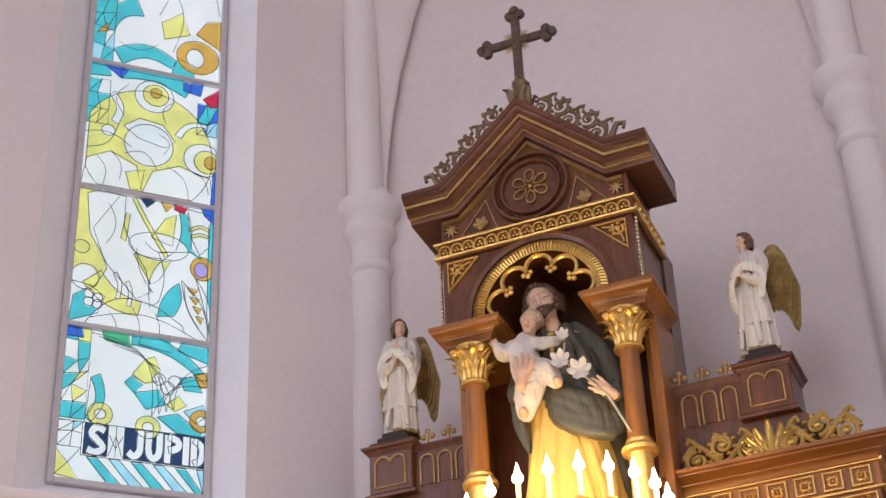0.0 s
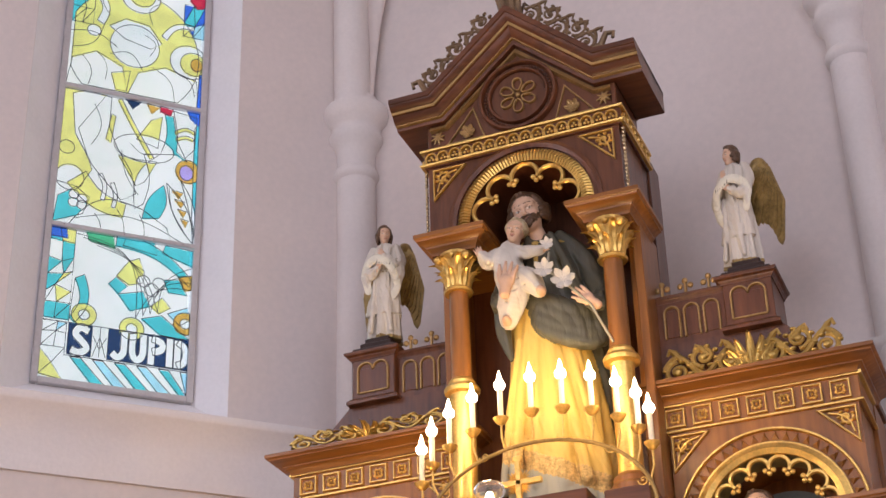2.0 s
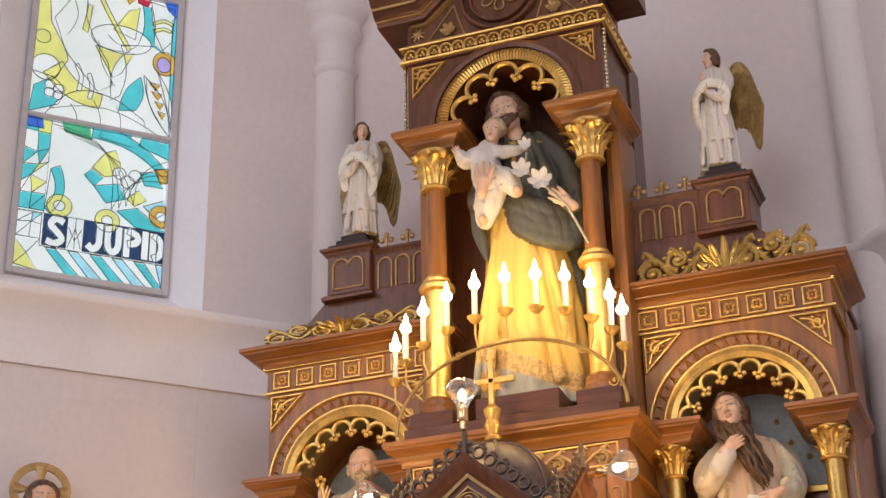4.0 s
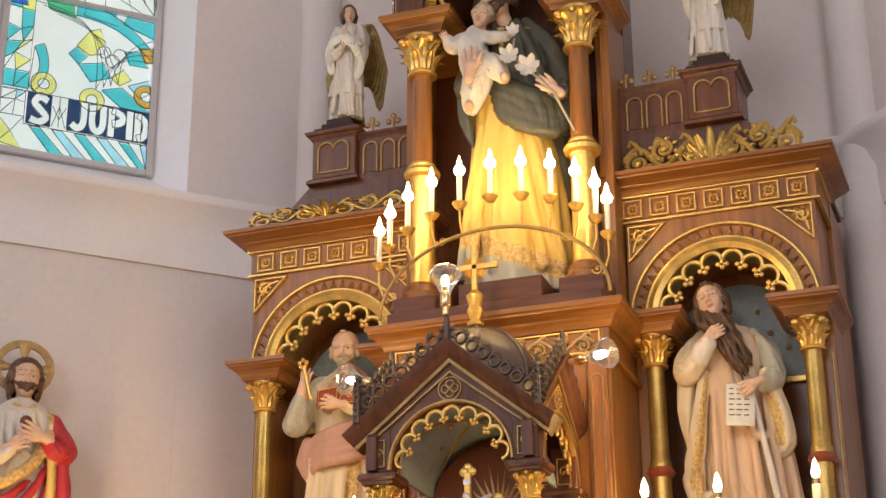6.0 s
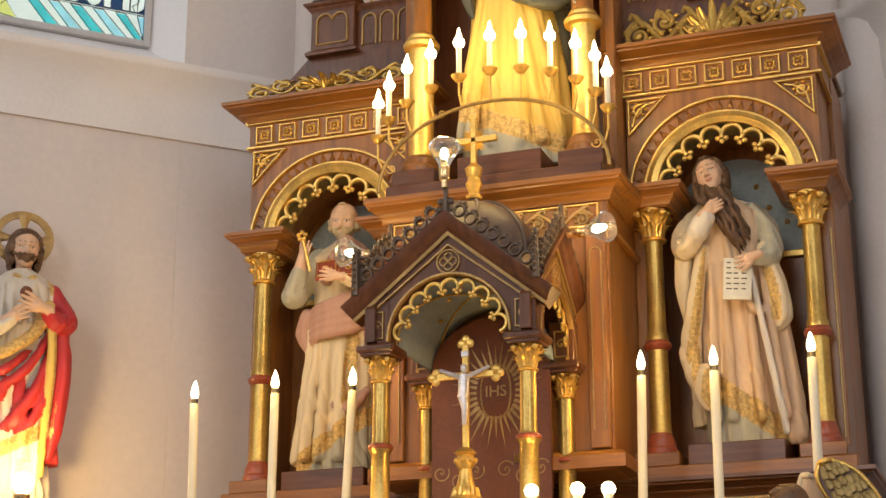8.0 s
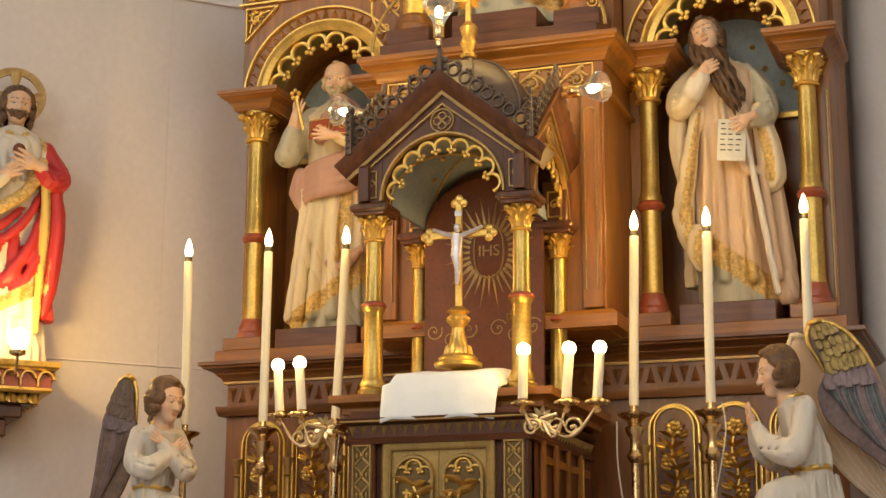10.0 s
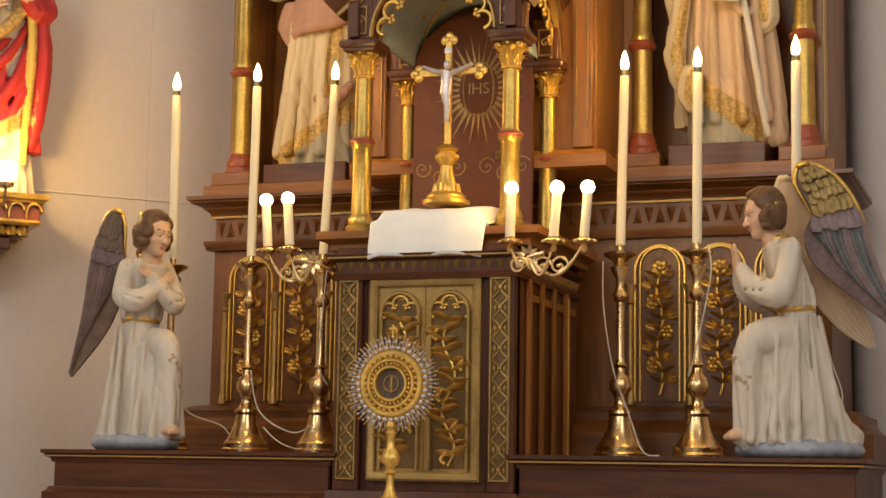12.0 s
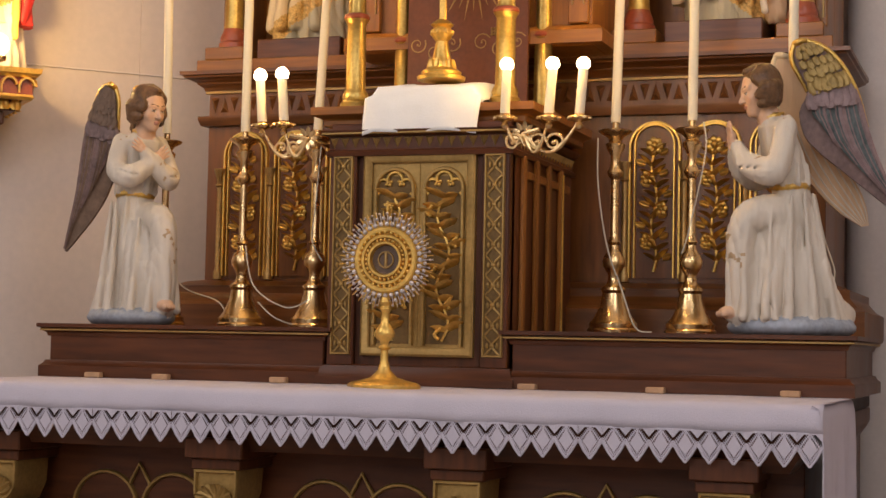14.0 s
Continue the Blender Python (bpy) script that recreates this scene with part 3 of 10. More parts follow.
def foils(g, cx, cz, r, n, y, w=0.012, a0=0, a1=180):
    """A hanging row of cusps inside an arch, each ending in a small trefoil."""
    step = (a1 - a0) / n
    for i in range(n):
        a, b = radians(a0 + i * step), radians(a0 + (i + 1) * step)
        p, q = (cx + r * math.cos(a), cz + r * math.sin(a)), (cx + r * math.cos(b), cz + r * math.sin(b))
        m = ((p[0] + q[0]) / 2, (p[1] + q[1]) / 2)
        half = math.hypot(q[0] - p[0], q[1] - p[1]) / 2
        up = math.atan2(m[1] - cz, m[0] - cx)
        pts = []
        for k in range(11):
            t = up + math.pi / 2 - math.pi * k / 10
            pts.append((m[0] + half * math.cos(t) * 1.0, y, m[1] + half * math.sin(t) * 1.0))
        g.tube(pts[::-1], w * 0.75, 6)
        if i:
            d = Vector((cx - p[0], 0, cz - p[1])).normalized()
            e = Vector((-d.z, 0, d.x))
            base = Vector((p[0], y, p[1]))
            g.tube([base, base + d * w * 1.2], w * 0.7)
            for o in (d * w * 2.3, d * w * 1.4 + e * w * 1.2, d * w * 1.4 - e * w * 1.2):
                g.ball(base + o, (w * 0.85, w * 0.7, w * 0.85), 8, 6)


def scroll_run(g, length, h, r0, n=3, flip=1):
    """Openwork foliage: alternating spirals on a waving stem, with leaves, along +x from 0."""
    step = length / n
    pts = []
    for i in range(12 * n + 1):
        x = length * i / (12 * n)
        pts.append((x, 0, h * (0.42 + 0.30 * math.sin(2 * math.pi * x / (2 * step)) * flip)))
    g.tube(pts, r0, 6, 0.7)
    for i in range(n):
        up = 1 if (i % 2 == 0) == (flip > 0) else -1
        c = (step * (i + 0.5), h * (0.45 - 0.16 * up))
        g.spiral(c, h * 0.27, 1.5, r0, math.pi / 2 * up, -up)
        for k in range(8):
            a = k * math.pi / 4 + 0.3
            g.ball((c[0] + h * 0.33 * math.cos(a), 0.002, c[1] + h * 0.30 * math.sin(a)), (h * 0.085, r0 * 1.1, h * 0.055), 8, 6)
        top = (step * (i + 0.5) + 0.1 * step, h * 0.78)
        g.tube([(top[0] - step * 0.3, 0, h * 0.60), top[:1] + (0,) + (h * 0.86,), (top[0] + step * 0.16, 0, h * 0.95), (top[0] + step * 0.26, 0, h * 0.80)], [r0, r0 * 1.3, r0, r0 * 0.6], 6, 0.7)


def fleuron(g, x, y, z, h):
    g.tube([(x, y, z), (x, y, z + h * 0.7)], h * 0.09)
    g.box(x - h * 0.18, x + h * 0.18, y - h * 0.1, y + h * 0.1, z, z + h * 0.12, 0.002)
    for dx, dz in ((0, 0.85), (-0.27, 0.55), (0.27, 0.55)):
        g.ball((x + dx * h, y, z + dz * h), (h * 0.17, h * 0.13, h * 0.17), 8, 6)


ROSETTE = make_rosette(0.076)
CAP_WING = make_capital(0.042, 0.135)
CAP_TOWER = make_capital(0.052, 0.19)
CAP_SMALL = make_capital(0.031, 0.10)
SPAN_L, SPAN_R = make_spandrel(0.15, 1), make_spandrel(0.15, -1)

# ---- the retable ----
retable = thing("retable", pose(0, 0.9, 0), "tall carved walnut altar retable with gilded neo-gothic ornament", "retable")
BASE = pose(0, -0.9, 0)


def rpart(name, s, label="", at=None, parent=None, angle=38):
    """A part of the retable, given in the place's own coordinates."""
    if parent is None:
        return part(name, s, retable, label, BASE @ (at or Matrix()), angle)
    return part(name, s, parent, label, parent.matrix_basis.inverted() @ BASE @ (at or Matrix()), angle)


# lower body
g = S(LOWER)
g.box(-1.30, 1.30, 0.90, 1.60, 1.26, 2.31)
low = rpart("lower_body", g, "dark walnut lower body with arched panels")
g = S(LOWER_X)
g.sweep(front_of(-1.30, 1.30, 0.90, 1.60), UP, [(-0.02, 1.26), (0.16, 1.26), (0.16, 1.36), (0.13, 1.375), (0.10, 1.41), (0.10, 1.44), (0.05, 1.46), (-0.02, 1.47)])
rpart("base_moulding", g, parent=low)
g = S(LOWER_X)
g.sweep(front_of(-1.30, 1.30, 0.90, 1.60), UP, cornice(2.275, 2.352, 0.095))
rpart("ledge", g, parent=low)
g = S(LOWER_X)
g.sweep(front_of(-1.30, 1.30, 0.90, 1.60), UP, [(-0.02, 2.12), (0.025, 2.125), (0.035, 2.15), (0.035, 2.165), (-0.02, 2.17)])
g.use(DULL)
g.sweep(front_of(-1.30, 1.30, 0.90, 1.60), UP, [(-0.005, 2.262), (0.012, 2.264), (0.012, 2.274), (-0.005, 2.276)])
rpart("band_moulding", g, parent=low)
g = S(LOWER)
for i in range(58):
    x = -1.27 + i * 0.0445
    d = 1 if i % 2 else -1
    g.add([(x - 0.02, 0.9, 2.216 - d * 0.032), (x + 0.02, 0.9, 2.216 - d * 0.032), (x, 0.9, 2.216 + d * 0.034), (x, 0.884, 2.216 - d * 0.012)], [(0, 1, 3), (1, 2, 3), (2, 0, 3)])
tagged(rpart("zigzag_frieze", g, parent=low), kind="stuff")


def make_flower_panel(w, h):
    """An arched sunk panel with a gilt rim and a stem of gilt flowers and leaves."""
    g = S(LOWER)
    g.prism([(-w / 2, 0), (w / 2, 0)] + [(w / 2 * math.cos(math.pi * i / 10), h - w / 2 + w / 2 * math.sin(math.pi * i / 10)) for i in range(11)][0:] + [], -0.001, 0.004)
    g.use(GOLD)
    rim = [(w / 2, 0, 0)] + arc(0, h - w / 2, w / 2, 0, 180, 14) + [(-w / 2, 0, 0)]
    g.sweep(rim, FRONT, bead(0.010, 0.012))
    g.use(GOLD)
    pts = [(0.012 * math.sin(i * 1.1), -0.008, h * (0.04 + 0.82 * i / 12)) for i in range(13)]
    g.tube(pts, 0.006, 6)
    for i in range(1, 12):
        x, z, s = pts[i][0], pts[i][2], 1 if i % 2 else -1
        o = Vector((s * 0.9, -0.35, 0.45))
        g.leaf((x, -0.006, z), o, (s * 0.6, -0.1, 0.8), w * 0.36, w * 0.20, 0.45, 4)
        g.leaf((x, -0.006, z), (-s * 0.9, -0.35, 0.2), (-s * 0.7, -0.1, 0.6), w * 0.30, w * 0.18, 0.5, 4)
        g.leaf((x + s * w * 0.16, -0.006, z + 0.012), (s * 0.3, -0.9, 0.2), (s * 0.9, -0.1, 0.3), w * 0.24, w * 0.15, 0.4, 4)
        if i % 3 == 0:
            for k in range(6):
                a = k * math.pi / 3
                g.ball((-s * w * 0.17 + 0.018 * math.cos(a), -0.010, z + 0.018 * math.sin(a)), (0.011, 0.008, 0.011), 8, 6)
            g.ball((-s * w * 0.17, -0.014, z), 0.008, 8, 6)
    for k in range(7):
        a = k * math.pi * 2 / 7
        g.ball((0.022 * math.cos(a), -0.012, h * 0.86 + 0.022 * math.sin(a)), (0.014, 0.009, 0.014), 8, 6)
    g.ball((0, -0.018, h * 0.86), 0.011, 8, 6)
    return mesh_of("flower_panel", g)


FLOWER_PANEL = make_flower_panel(0.155, 0.60)
for s in (-1, 1):
    for k in range(3):
        x = s * (0.645 + 0.235 * k)
        rpart("flower_panel", FLOWER_PANEL, "gilded flower carving in an arched panel", pose(x, 0.894, 1.485), low)
        g = S(GOLD)
        g.sweep([(x + 0.098, 0.899, 1.485)] + arc(x, 1.995, 0.098, 0, 180, 16, 0.899) + [(x - 0.098, 0.899, 1.485)], FRONT, bead(0.014, 0.016))
        rpart("panel_rim", g, parent=low)
    for k in range(4):
        x = s * (0.5275 + 0.235 * k)
        g = S(DULL)
        g.lathe([(0.020, 1.47), (0.020, 1.50), (0.013, 1.515), (0.012, 1.80), (0.012, 1.86), (0.02, 1.868), (0.013, 1.876), (0.015, 1.90), (0.024, 1.925), (0.026, 1.94)], x, 0.888, 0, 12)
        rpart("colonnette", g, parent=low)

# wings with niches
for s in (-1, 1):
    X = lambda a, b: (min(s * a, s * b), max(s * a, s * b))  # noqa: E731
    g = S(OAK)
    g.box(*X(0.47, 1.29), 1.24, 1.60, 2.35, 4.12)
    wing = rpart("wing", g, "walnut side wing with an arched statue niche")
    for a, b in ((1.20, 1.29), (0.47, 0.53)):
        g = S(OAK)
        g.box(*X(a, b), 0.995, 1.24, 2.35, 3.60)
        rpart("niche_jamb", g, parent=wing)
    for a in (1.215, 1.275):
        g = S(DULL)
        g.tube([(s * a, 0.993, 2.5), (s * a, 0.993, 3.35)], 0.005)
        rpart("gilt_bead", g, parent=wing)
    g = S(OAK_X)
    g.box(*X(0.47, 1.33), 0.83, 1.24, 2.35, 2.40)
    for a in (1.205, 0.565):
        g.box(s * a - 0.09, s * a + 0.09, 0.835, 1.03, 2.40, 2.455)
    rpart("wing_base", g, parent=wing)
    # arch plate, frieze and cornice
    cx, cz = s * 0.872, 3.545
    g = S(OAK)
    g.arch_plate(*X(0.475, 1.27), 3.545, 3.985, cx, cz, 0.285, 0.90, 1.24)
    rpart("arch_front", g, parent=wing)
    g = S(GOLD)
    g.sweep(arc(cx, cz, 0.385, 0, 180, 30, 0.899), FRONT, bead(0.014, 0.016))
    g.sweep(arc(cx, cz, 0.325, 0, 180, 30, 0.899), FRONT, bead(0.012, 0.012))
    g.sweep(arc(cx, cz, 0.298, 0, 180, 30, 0.899), FRONT, [(-0.022, -0.004), (0.024, -0.004), (0.024, 0.012), (0.0, 0.022), (-0.022, 0.012)])
    g.use(AGED)
    g.sweep(arc(cx, cz, 0.284, 0, 180, 30, 0.899), FRONT, [(-0.006, -0.16), (0.0, -0.16), (0.0, -0.003), (-0.006, -0.003)])
    rpart("archivolt", g, "gilded archivolt", parent=wing)
    g = S(OAK)
    for i in range(25):
        a = math.pi * (i + 0.5) / 25
        c = Vector((cx + 0.355 * math.cos(a), 0.899, cz + 0.355 * math.sin(a)))
        o, t = Vector((math.cos(a), 0, math.sin(a))), Vector((-math.sin(a), 0, math.cos(a)))
        g.add([c - o * 0.02 - t * 0.017, c - o * 0.02 + t * 0.017, c + o * 0.022, c + Vector((0, -0.014, 0))], [(0, 1, 3), (1, 2, 3), (2, 0, 3)])
    tagged(rpart("tooth_ring", g, parent=wing), kind="stuff")
    g = S(GOLD)
    foils(g, cx, cz, 0.232, 8, 0.912, 0.014, 4, 176)
    rpart("cusped_fringe", g, "gilded cusped fringe", parent=wing)
    for mesh, x in ((SPAN_L, 0.49 if s > 0 else -1.255), (SPAN_R, 1.255 if s > 0 else -0.49)):
        rpart("spandrel", mesh, "gilded leaf carving", pose(x, 0.894, 3.965), wing)
    g = S(OAK)
    g.box(*X(0.47, 1.285), 0.895, 1.24, 3.985, 4.115)
    g.use(GOLD)
    g.sweep(front_of(*X(0.47, 1.285), 0.895, 1.24), UP, [(-0.004, 4.098), (0.014, 4.1), (0.016, 4.112), (-0.004, 4.114)])
    g.sweep(front_of(*X(0.47, 1.285), 0.895, 1.24), UP, [(-0.004, 3.984), (0.010, 3.985), (0.010, 3.993), (-0.004, 3.994)])
    rpart("frieze", g, parent=wing)
    for i in range(7):
        rpart("rosette", ROSETTE, "gilded flower in a square frame", pose(s * (0.512 + 0.1157 * i), 0.893, 4.045), wing)
    g = S(OAK_X)
    g.sweep(front_of(*X(0.47, 1.272), 0.885, 1.30), UP, cornice(4.105, 4.185, 0.105))
    rpart("cornice", g, parent=wing)
    g = S(OAK_X)
    g.box(*X(0.47, 1.30), 0.85, 1.6, 4.15, 4.183)
    rpart("cornice_deck", g, parent=wing)
    # columns
    for a in (1.205, 0.565):
        g = S(RED_RING)
        g.lathe([(0.066, 2.455), (0.066, 2.48), (0.058, 2.49), (0.06, 2.505), (0.05, 2.53), (0.045, 2.545)], s * a, 0.93, 0, 20)
        g.lathe([(0.044, 2.885), (0.052, 2.892), (0.058, 2.905), (0.052, 2.918), (0.044, 2.925)], s * a, 0.93, 0, 20)
        g.use(AGED)
        g.lathe([(0.045, 2.545), (0.042, 2.56), (0.040, 2.885)], s * a, 0.93, 0, 20)
        g.lathe([(0.046, 2.925), (0.046, 2.945), (0.038, 2.96), (0.036, 3.35)], s * a, 0.93, 0, 20)
        col = rpart("column", g, "gilded column with a red ring", parent=wing)
        rpart("capital", CAP_WING, "gilded leaf capital", pose(s * a, 0.93, 3.345), wing)
        lo, hi = (1.125, 1.275) if a > 1 else (0.50, 0.645)
        g = S(OAK_X)
        g.sweep(front_of(*X(lo, hi), 0.865, 1.24), UP, cornice(3.48, 3.562, 0.07))
        g.box(*X(lo, hi), 0.865, 1.24, 3.475, 3.555)
        rpart("abacus", g, parent=wing)
    # painted lunette behind the statue
    g = S(VAULT_BLUE)
    g.prism([(cx + 0.275 * math.cos(math.pi * i / 20), 3.50 + 0.275 * math.sin(math.pi * i / 20)) for i in range(21)] + [(cx - 0.275, 3.33), (cx + 0.275, 3.33)], 1.225, 1.2395)
    g.use(GOLD)
    g.box(cx - 0.275, cx + 0.275, 1.218, 1.23, 3.315, 3.345)
    for k, (dx, dz) in enumerate(((0.13, 0.02), (0.17, 0.10), (0.08, 0.12), (-0.12, 0.08), (-0.05, 0.2), (0.2, -0.05))):
        for j in range(3):
            a = j * math.pi / 3
            g.tube([(cx + dx - 0.014 * math.cos(a), 1.222, 3.52 + dz - 0.014 * math.sin(a)), (cx + dx + 0.014 * math.cos(a), 1.222, 3.52 + dz + 0.014 * math.sin(a))], 0.003, 4)
    rpart("lunette", g, "blue painted lunette with gold stars", parent=wing)
    g = S(WOOD_X)
    g.box(cx - 0.19, cx + 0.19, 0.86, 1.16, 2.40, 2.485)
    rpart("statue_base", g, parent=wing)

    # sloping roof, pedestal and low parapet above the wing
    g = S(WOOD)
    q = [(s * 1.24, 0.93), (s * 0.47, 0.93), (s * 0.47, 1.5), (s * 1.24, 1.5)]
    t = [(s * 1.01, 0.90), (s * 0.47, 0.90), (s * 0.47, 1.3), (s * 1.01, 1.3)]
    g.add([(x, y, 4.18) for x, y in q] + [(x, y + 0.02, 4.405) for x, y in t], [(0, 1, 5, 4), (1, 2, 6, 5), (2, 3, 7, 6), (3, 0, 4, 7), (4, 5, 6, 7)])
    para = rpart("parapet", g, "dark walnut parapet and pedestal", parent=wing)
    g = S(WOOD)
    g.box(*X(0.775, 0.99), 0.895, 1.16, 4.40, 4.645)
    g.sweep(front_of(*X(0.775, 0.99), 0.895, 1.16), UP, [(-0.01, 4.40), (0.02, 4.40), (0.02, 4.415), (0.004, 4.43), (-0.01, 4.43)])
    g.sweep(front_of(*X(0.775, 0.99), 0.895, 1.16), UP, cornice(4.622, 4.66, 0.03))
    rpart("pedestal", g, parent=wing)
    for k, (o, z) in enumerate(((0.0, 4.655), (0.028, 4.69), (0.045, 4.72))):
        g = S(DARK)
        g.box(*X(0.775 + o, 0.99 - o), 0.895 + o, 1.15 - o, z, z + 0.032)
        rpart("plinth_step", g, parent=wing)
    g = S(WOOD)
    g.box(*X(0.46, 0.775), 0.93, 1.10, 4.40, 4.625)
    g.sweep(front_of(*X(0.46, 0.775), 0.93, 1.1), UP, cornice(4.61, 4.64, 0.018))
    rpart("balustrade", g, parent=wing)
    g = S(DULL)
    for k in range(3):
        fleuron(g, s * (0.50 + 0.105 * k), 0.94, 4.638, 0.085)
        a, b = s * (0.50 + 0.105 * k) + 0.02 * s, s * (0.50 + 0.105 * (k + 1)) - 0.02 * s
        if k < 2:
            g.tube([(a + (b - a) * i / 8, 0.94, 4.65 - 0.012 * math.sin(math.pi * i / 8)) for i in range(9)], 0.008)
    rpart("fleuron_crest", g, parent=wing)
    for k in range(3):
        x = s * (0.535 + 0.088 * k)
        g = S(DULL)
        g.sweep([(x + 0.033, 0.929, 4.435)] + arc(x, 4.555, 0.033, 0, 180, 12, 0.929) + [(x - 0.033, 0.929, 4.435)], FRONT, bead(0.011, 0.010))
        g.use(WOOD)
        g.box(x - 0.027, x + 0.027, 0.927, 0.932, 4.44, 4.57)
        rpart("arched_panel", g, parent=wing)
    x = s * 0.8825
    g = S(DULL)
    path = [(x + 0.075, 0.894, 4.455)] + arc(x + 0.0375, 4.565, 0.0375, 0, 180, 10, 0.894) + arc(x - 0.0375, 4.565, 0.0375, 0, 180, 10, 0.894) + [(x - 0.075, 0.894, 4.455)]
    g.sweep(path, FRONT, bead(0.011, 0.010))
    g.tube([(x - 0.075, 0.892, 4.455), (x + 0.075, 0.892, 4.455)], 0.005)
    g.use(WOOD)
    g.box(x - 0.068, x + 0.068, 0.892, 0.897, 4.46, 4.575)
    rpart("arched_panel", g, parent=wing)
    # gilt foliage standing on the cornice
    g = S(AGED)
    for d in (-1, 1):
        sub = Shape().use(AGED)
        scroll_run(sub, 0.345, 0.175, 0.0125, 3, 1)
        g.use(AGED)
        g.add([(0.87 * s + d * (v[0] + 0.03), v[1], v[2]) for v in sub.v], sub.f)
    for k in range(-3, 4):
        a = k * 0.33
        g.leaf((0.87 * s + 0.012 * k, 0, 0.01), (0.25 * math.sin(a), -1, 0.1), (math.sin(a), 0, math.cos(a)), 0.165 - 0.022 * abs(k), 0.03, 0.3)
    tip = pose(0, 0.845, 4.187, -8) if s > 0 else pose(0, 0.80, 4.187, 12) @ Matrix.Diagonal((1, 1.6, 0.42, 1))
    rpart("gilt_crest", g, "gilded openwork foliage crest", tip, wing)

# centre block behind the tabernacle
g = S(OAK)
g.box(-0.47, 0.47, 0.56, 1.24, 2.35, 3.43)
centre = rpart("centre_block", g, "walnut centre block below the tower")
g = S(OAK_X)
g.sweep(front_of(-0.47, 0.47, 0.56, 1.2), UP, cornice(3.42, 3.52, 0.075))
g.sweep(front_of(-0.47, 0.47, 0.56, 1.2), UP, [(-0.01, 3.285), (0.02, 3.288), (0.025, 3.30), (-0.01, 3.305)])
g.sweep(front_of(-0.47, 0.47, 0.56, 1.2), UP, [(-0.01, 2.352), (0.05, 2.352), (0.05, 2.40), (0.03, 2.42), (-0.01, 2.43)])
rpart("cornice", g, parent=centre)
g = S(OAK_X)
g.box(-0.50, 0.50, 0.50, 1.2, 3.49, 3.519)
rpart("cornice_deck", g, parent=centre)
g = S(OAK)
for s in (-1, 1):
    g = S(OAK)
    g.box(min(s * 0.38, s * 0.46), max(s * 0.38, s * 0.46), 0.535, 0.56, 2.43, 3.285)
    rpart("pilaster", g, parent=centre)
g = S(GOLD)
g.sweep([(0.43, 0.558, 3.32), (-0.43, 0.558, 3.32), (-0.43, 0.558, 3.41), (0.43, 0.558, 3.41)][::-1], FRONT, bead(0.010, 0.010), True)
g.use(DULL)
sub = Shape().use(DULL)
scroll_run(sub, 0.82, 0.085, 0.007, 9, 1)
g.add([(v[0] - 0.41, v[1] + 0.553, v[2] + 3.325) for v in sub.v], sub.f)
rpart("scroll_frieze", g, "gilded scroll frieze", parent=centre)
g = S(DULL)
for s in (-1, 1):
    x = s * 0.42
    g.sweep([(x + 0.022, 0.534, 2.5), (x + 0.022, 0.534, 3.2)] + arc(x, 3.2, 0.022, 0, 180, 8, 0.534) + [(x - 0.022, 0.534, 3.2), (x - 0.022, 0.534, 2.5)], FRONT, bead(0.006, 0.006))
rpart("pilaster_rim", g, parent=centre)

# tower
g = S(WOOD)
g.box(-0.47, 0.47, 1.05, 1.24, 3.52, 5.46)
tower = rpart("tower", g, "dark walnut canopy tower with a gabled roof")
g = S(WOOD_X)
g.box(-0.46, 0.46, 0.52, 1.05, 3.52, 3.575)
g.box(-0.16, 0.20, 0.56, 1.05, 3.575, 3.68)
for s in (-1, 1):
    g.box(s * 0.36 - 0.095, s * 0.36 + 0.095, 0.575, 0.765, 3.575, 3.66)
rpart("plinth", g, parent=tower)
for s in (-1, 1):
    g = S(OAK)
    g.box(min(s * 0.43, s * 0.47), max(s * 0.43, s * 0.47), 0.76, 1.05, 3.575, 4.97)
    rpart("side_wall", g, parent=tower)
    g = S(OAK)
    g.box(min(s * 0.40, s * 0.43), max(s * 0.40, s * 0.43), 0.80, 0.84, 3.575, 4.97)
    rpart("corner_strip", g, parent=tower)
for s in (-1, 1):
    x, y = s * 0.36, 0.67
    g = S(OAK)
    g.lathe([(0.085, 3.66), (0.088, 3.685), (0.076, 3.70), (0.078, 3.72), (0.060, 3.74)], x, y, 0, 24)
    g.use(GOLD)
    g.lathe([(0.058, 3.74), (0.054, 3.76), (0.052, 4.22), (0.056, 4.232), (0.076, 4.24), (0.080, 4.258), (0.072, 4.272), (0.058, 4.278), (0.060, 4.292), (0.054, 4.302), (0.05, 4.306)], x, y, 0, 24)
    g.use(OAK)
    g.lathe([(0.05, 4.306), (0.046, 4.32), (0.044, 4.60), (0.043, 4.735)], x, y, 0, 24)
    rpart("column", g, "gilded and walnut column", parent=tower)
    rpart("capital", CAP_TOWER, "gilded leaf capital", pose(x, y, 4.73), tower)
    g = S(OAK_X)
    a, b = (0.265, 0.455) if s > 0 else (-0.455, -0.265)
    g.sweep(front_of(a, b, 0.635, 0.96), UP, cornice(4.925, 5.018, 0.075))
    g.box(a, b, 0.635, 1.05, 4.92, 5.016)
    rpart("abacus", g, parent=tower)
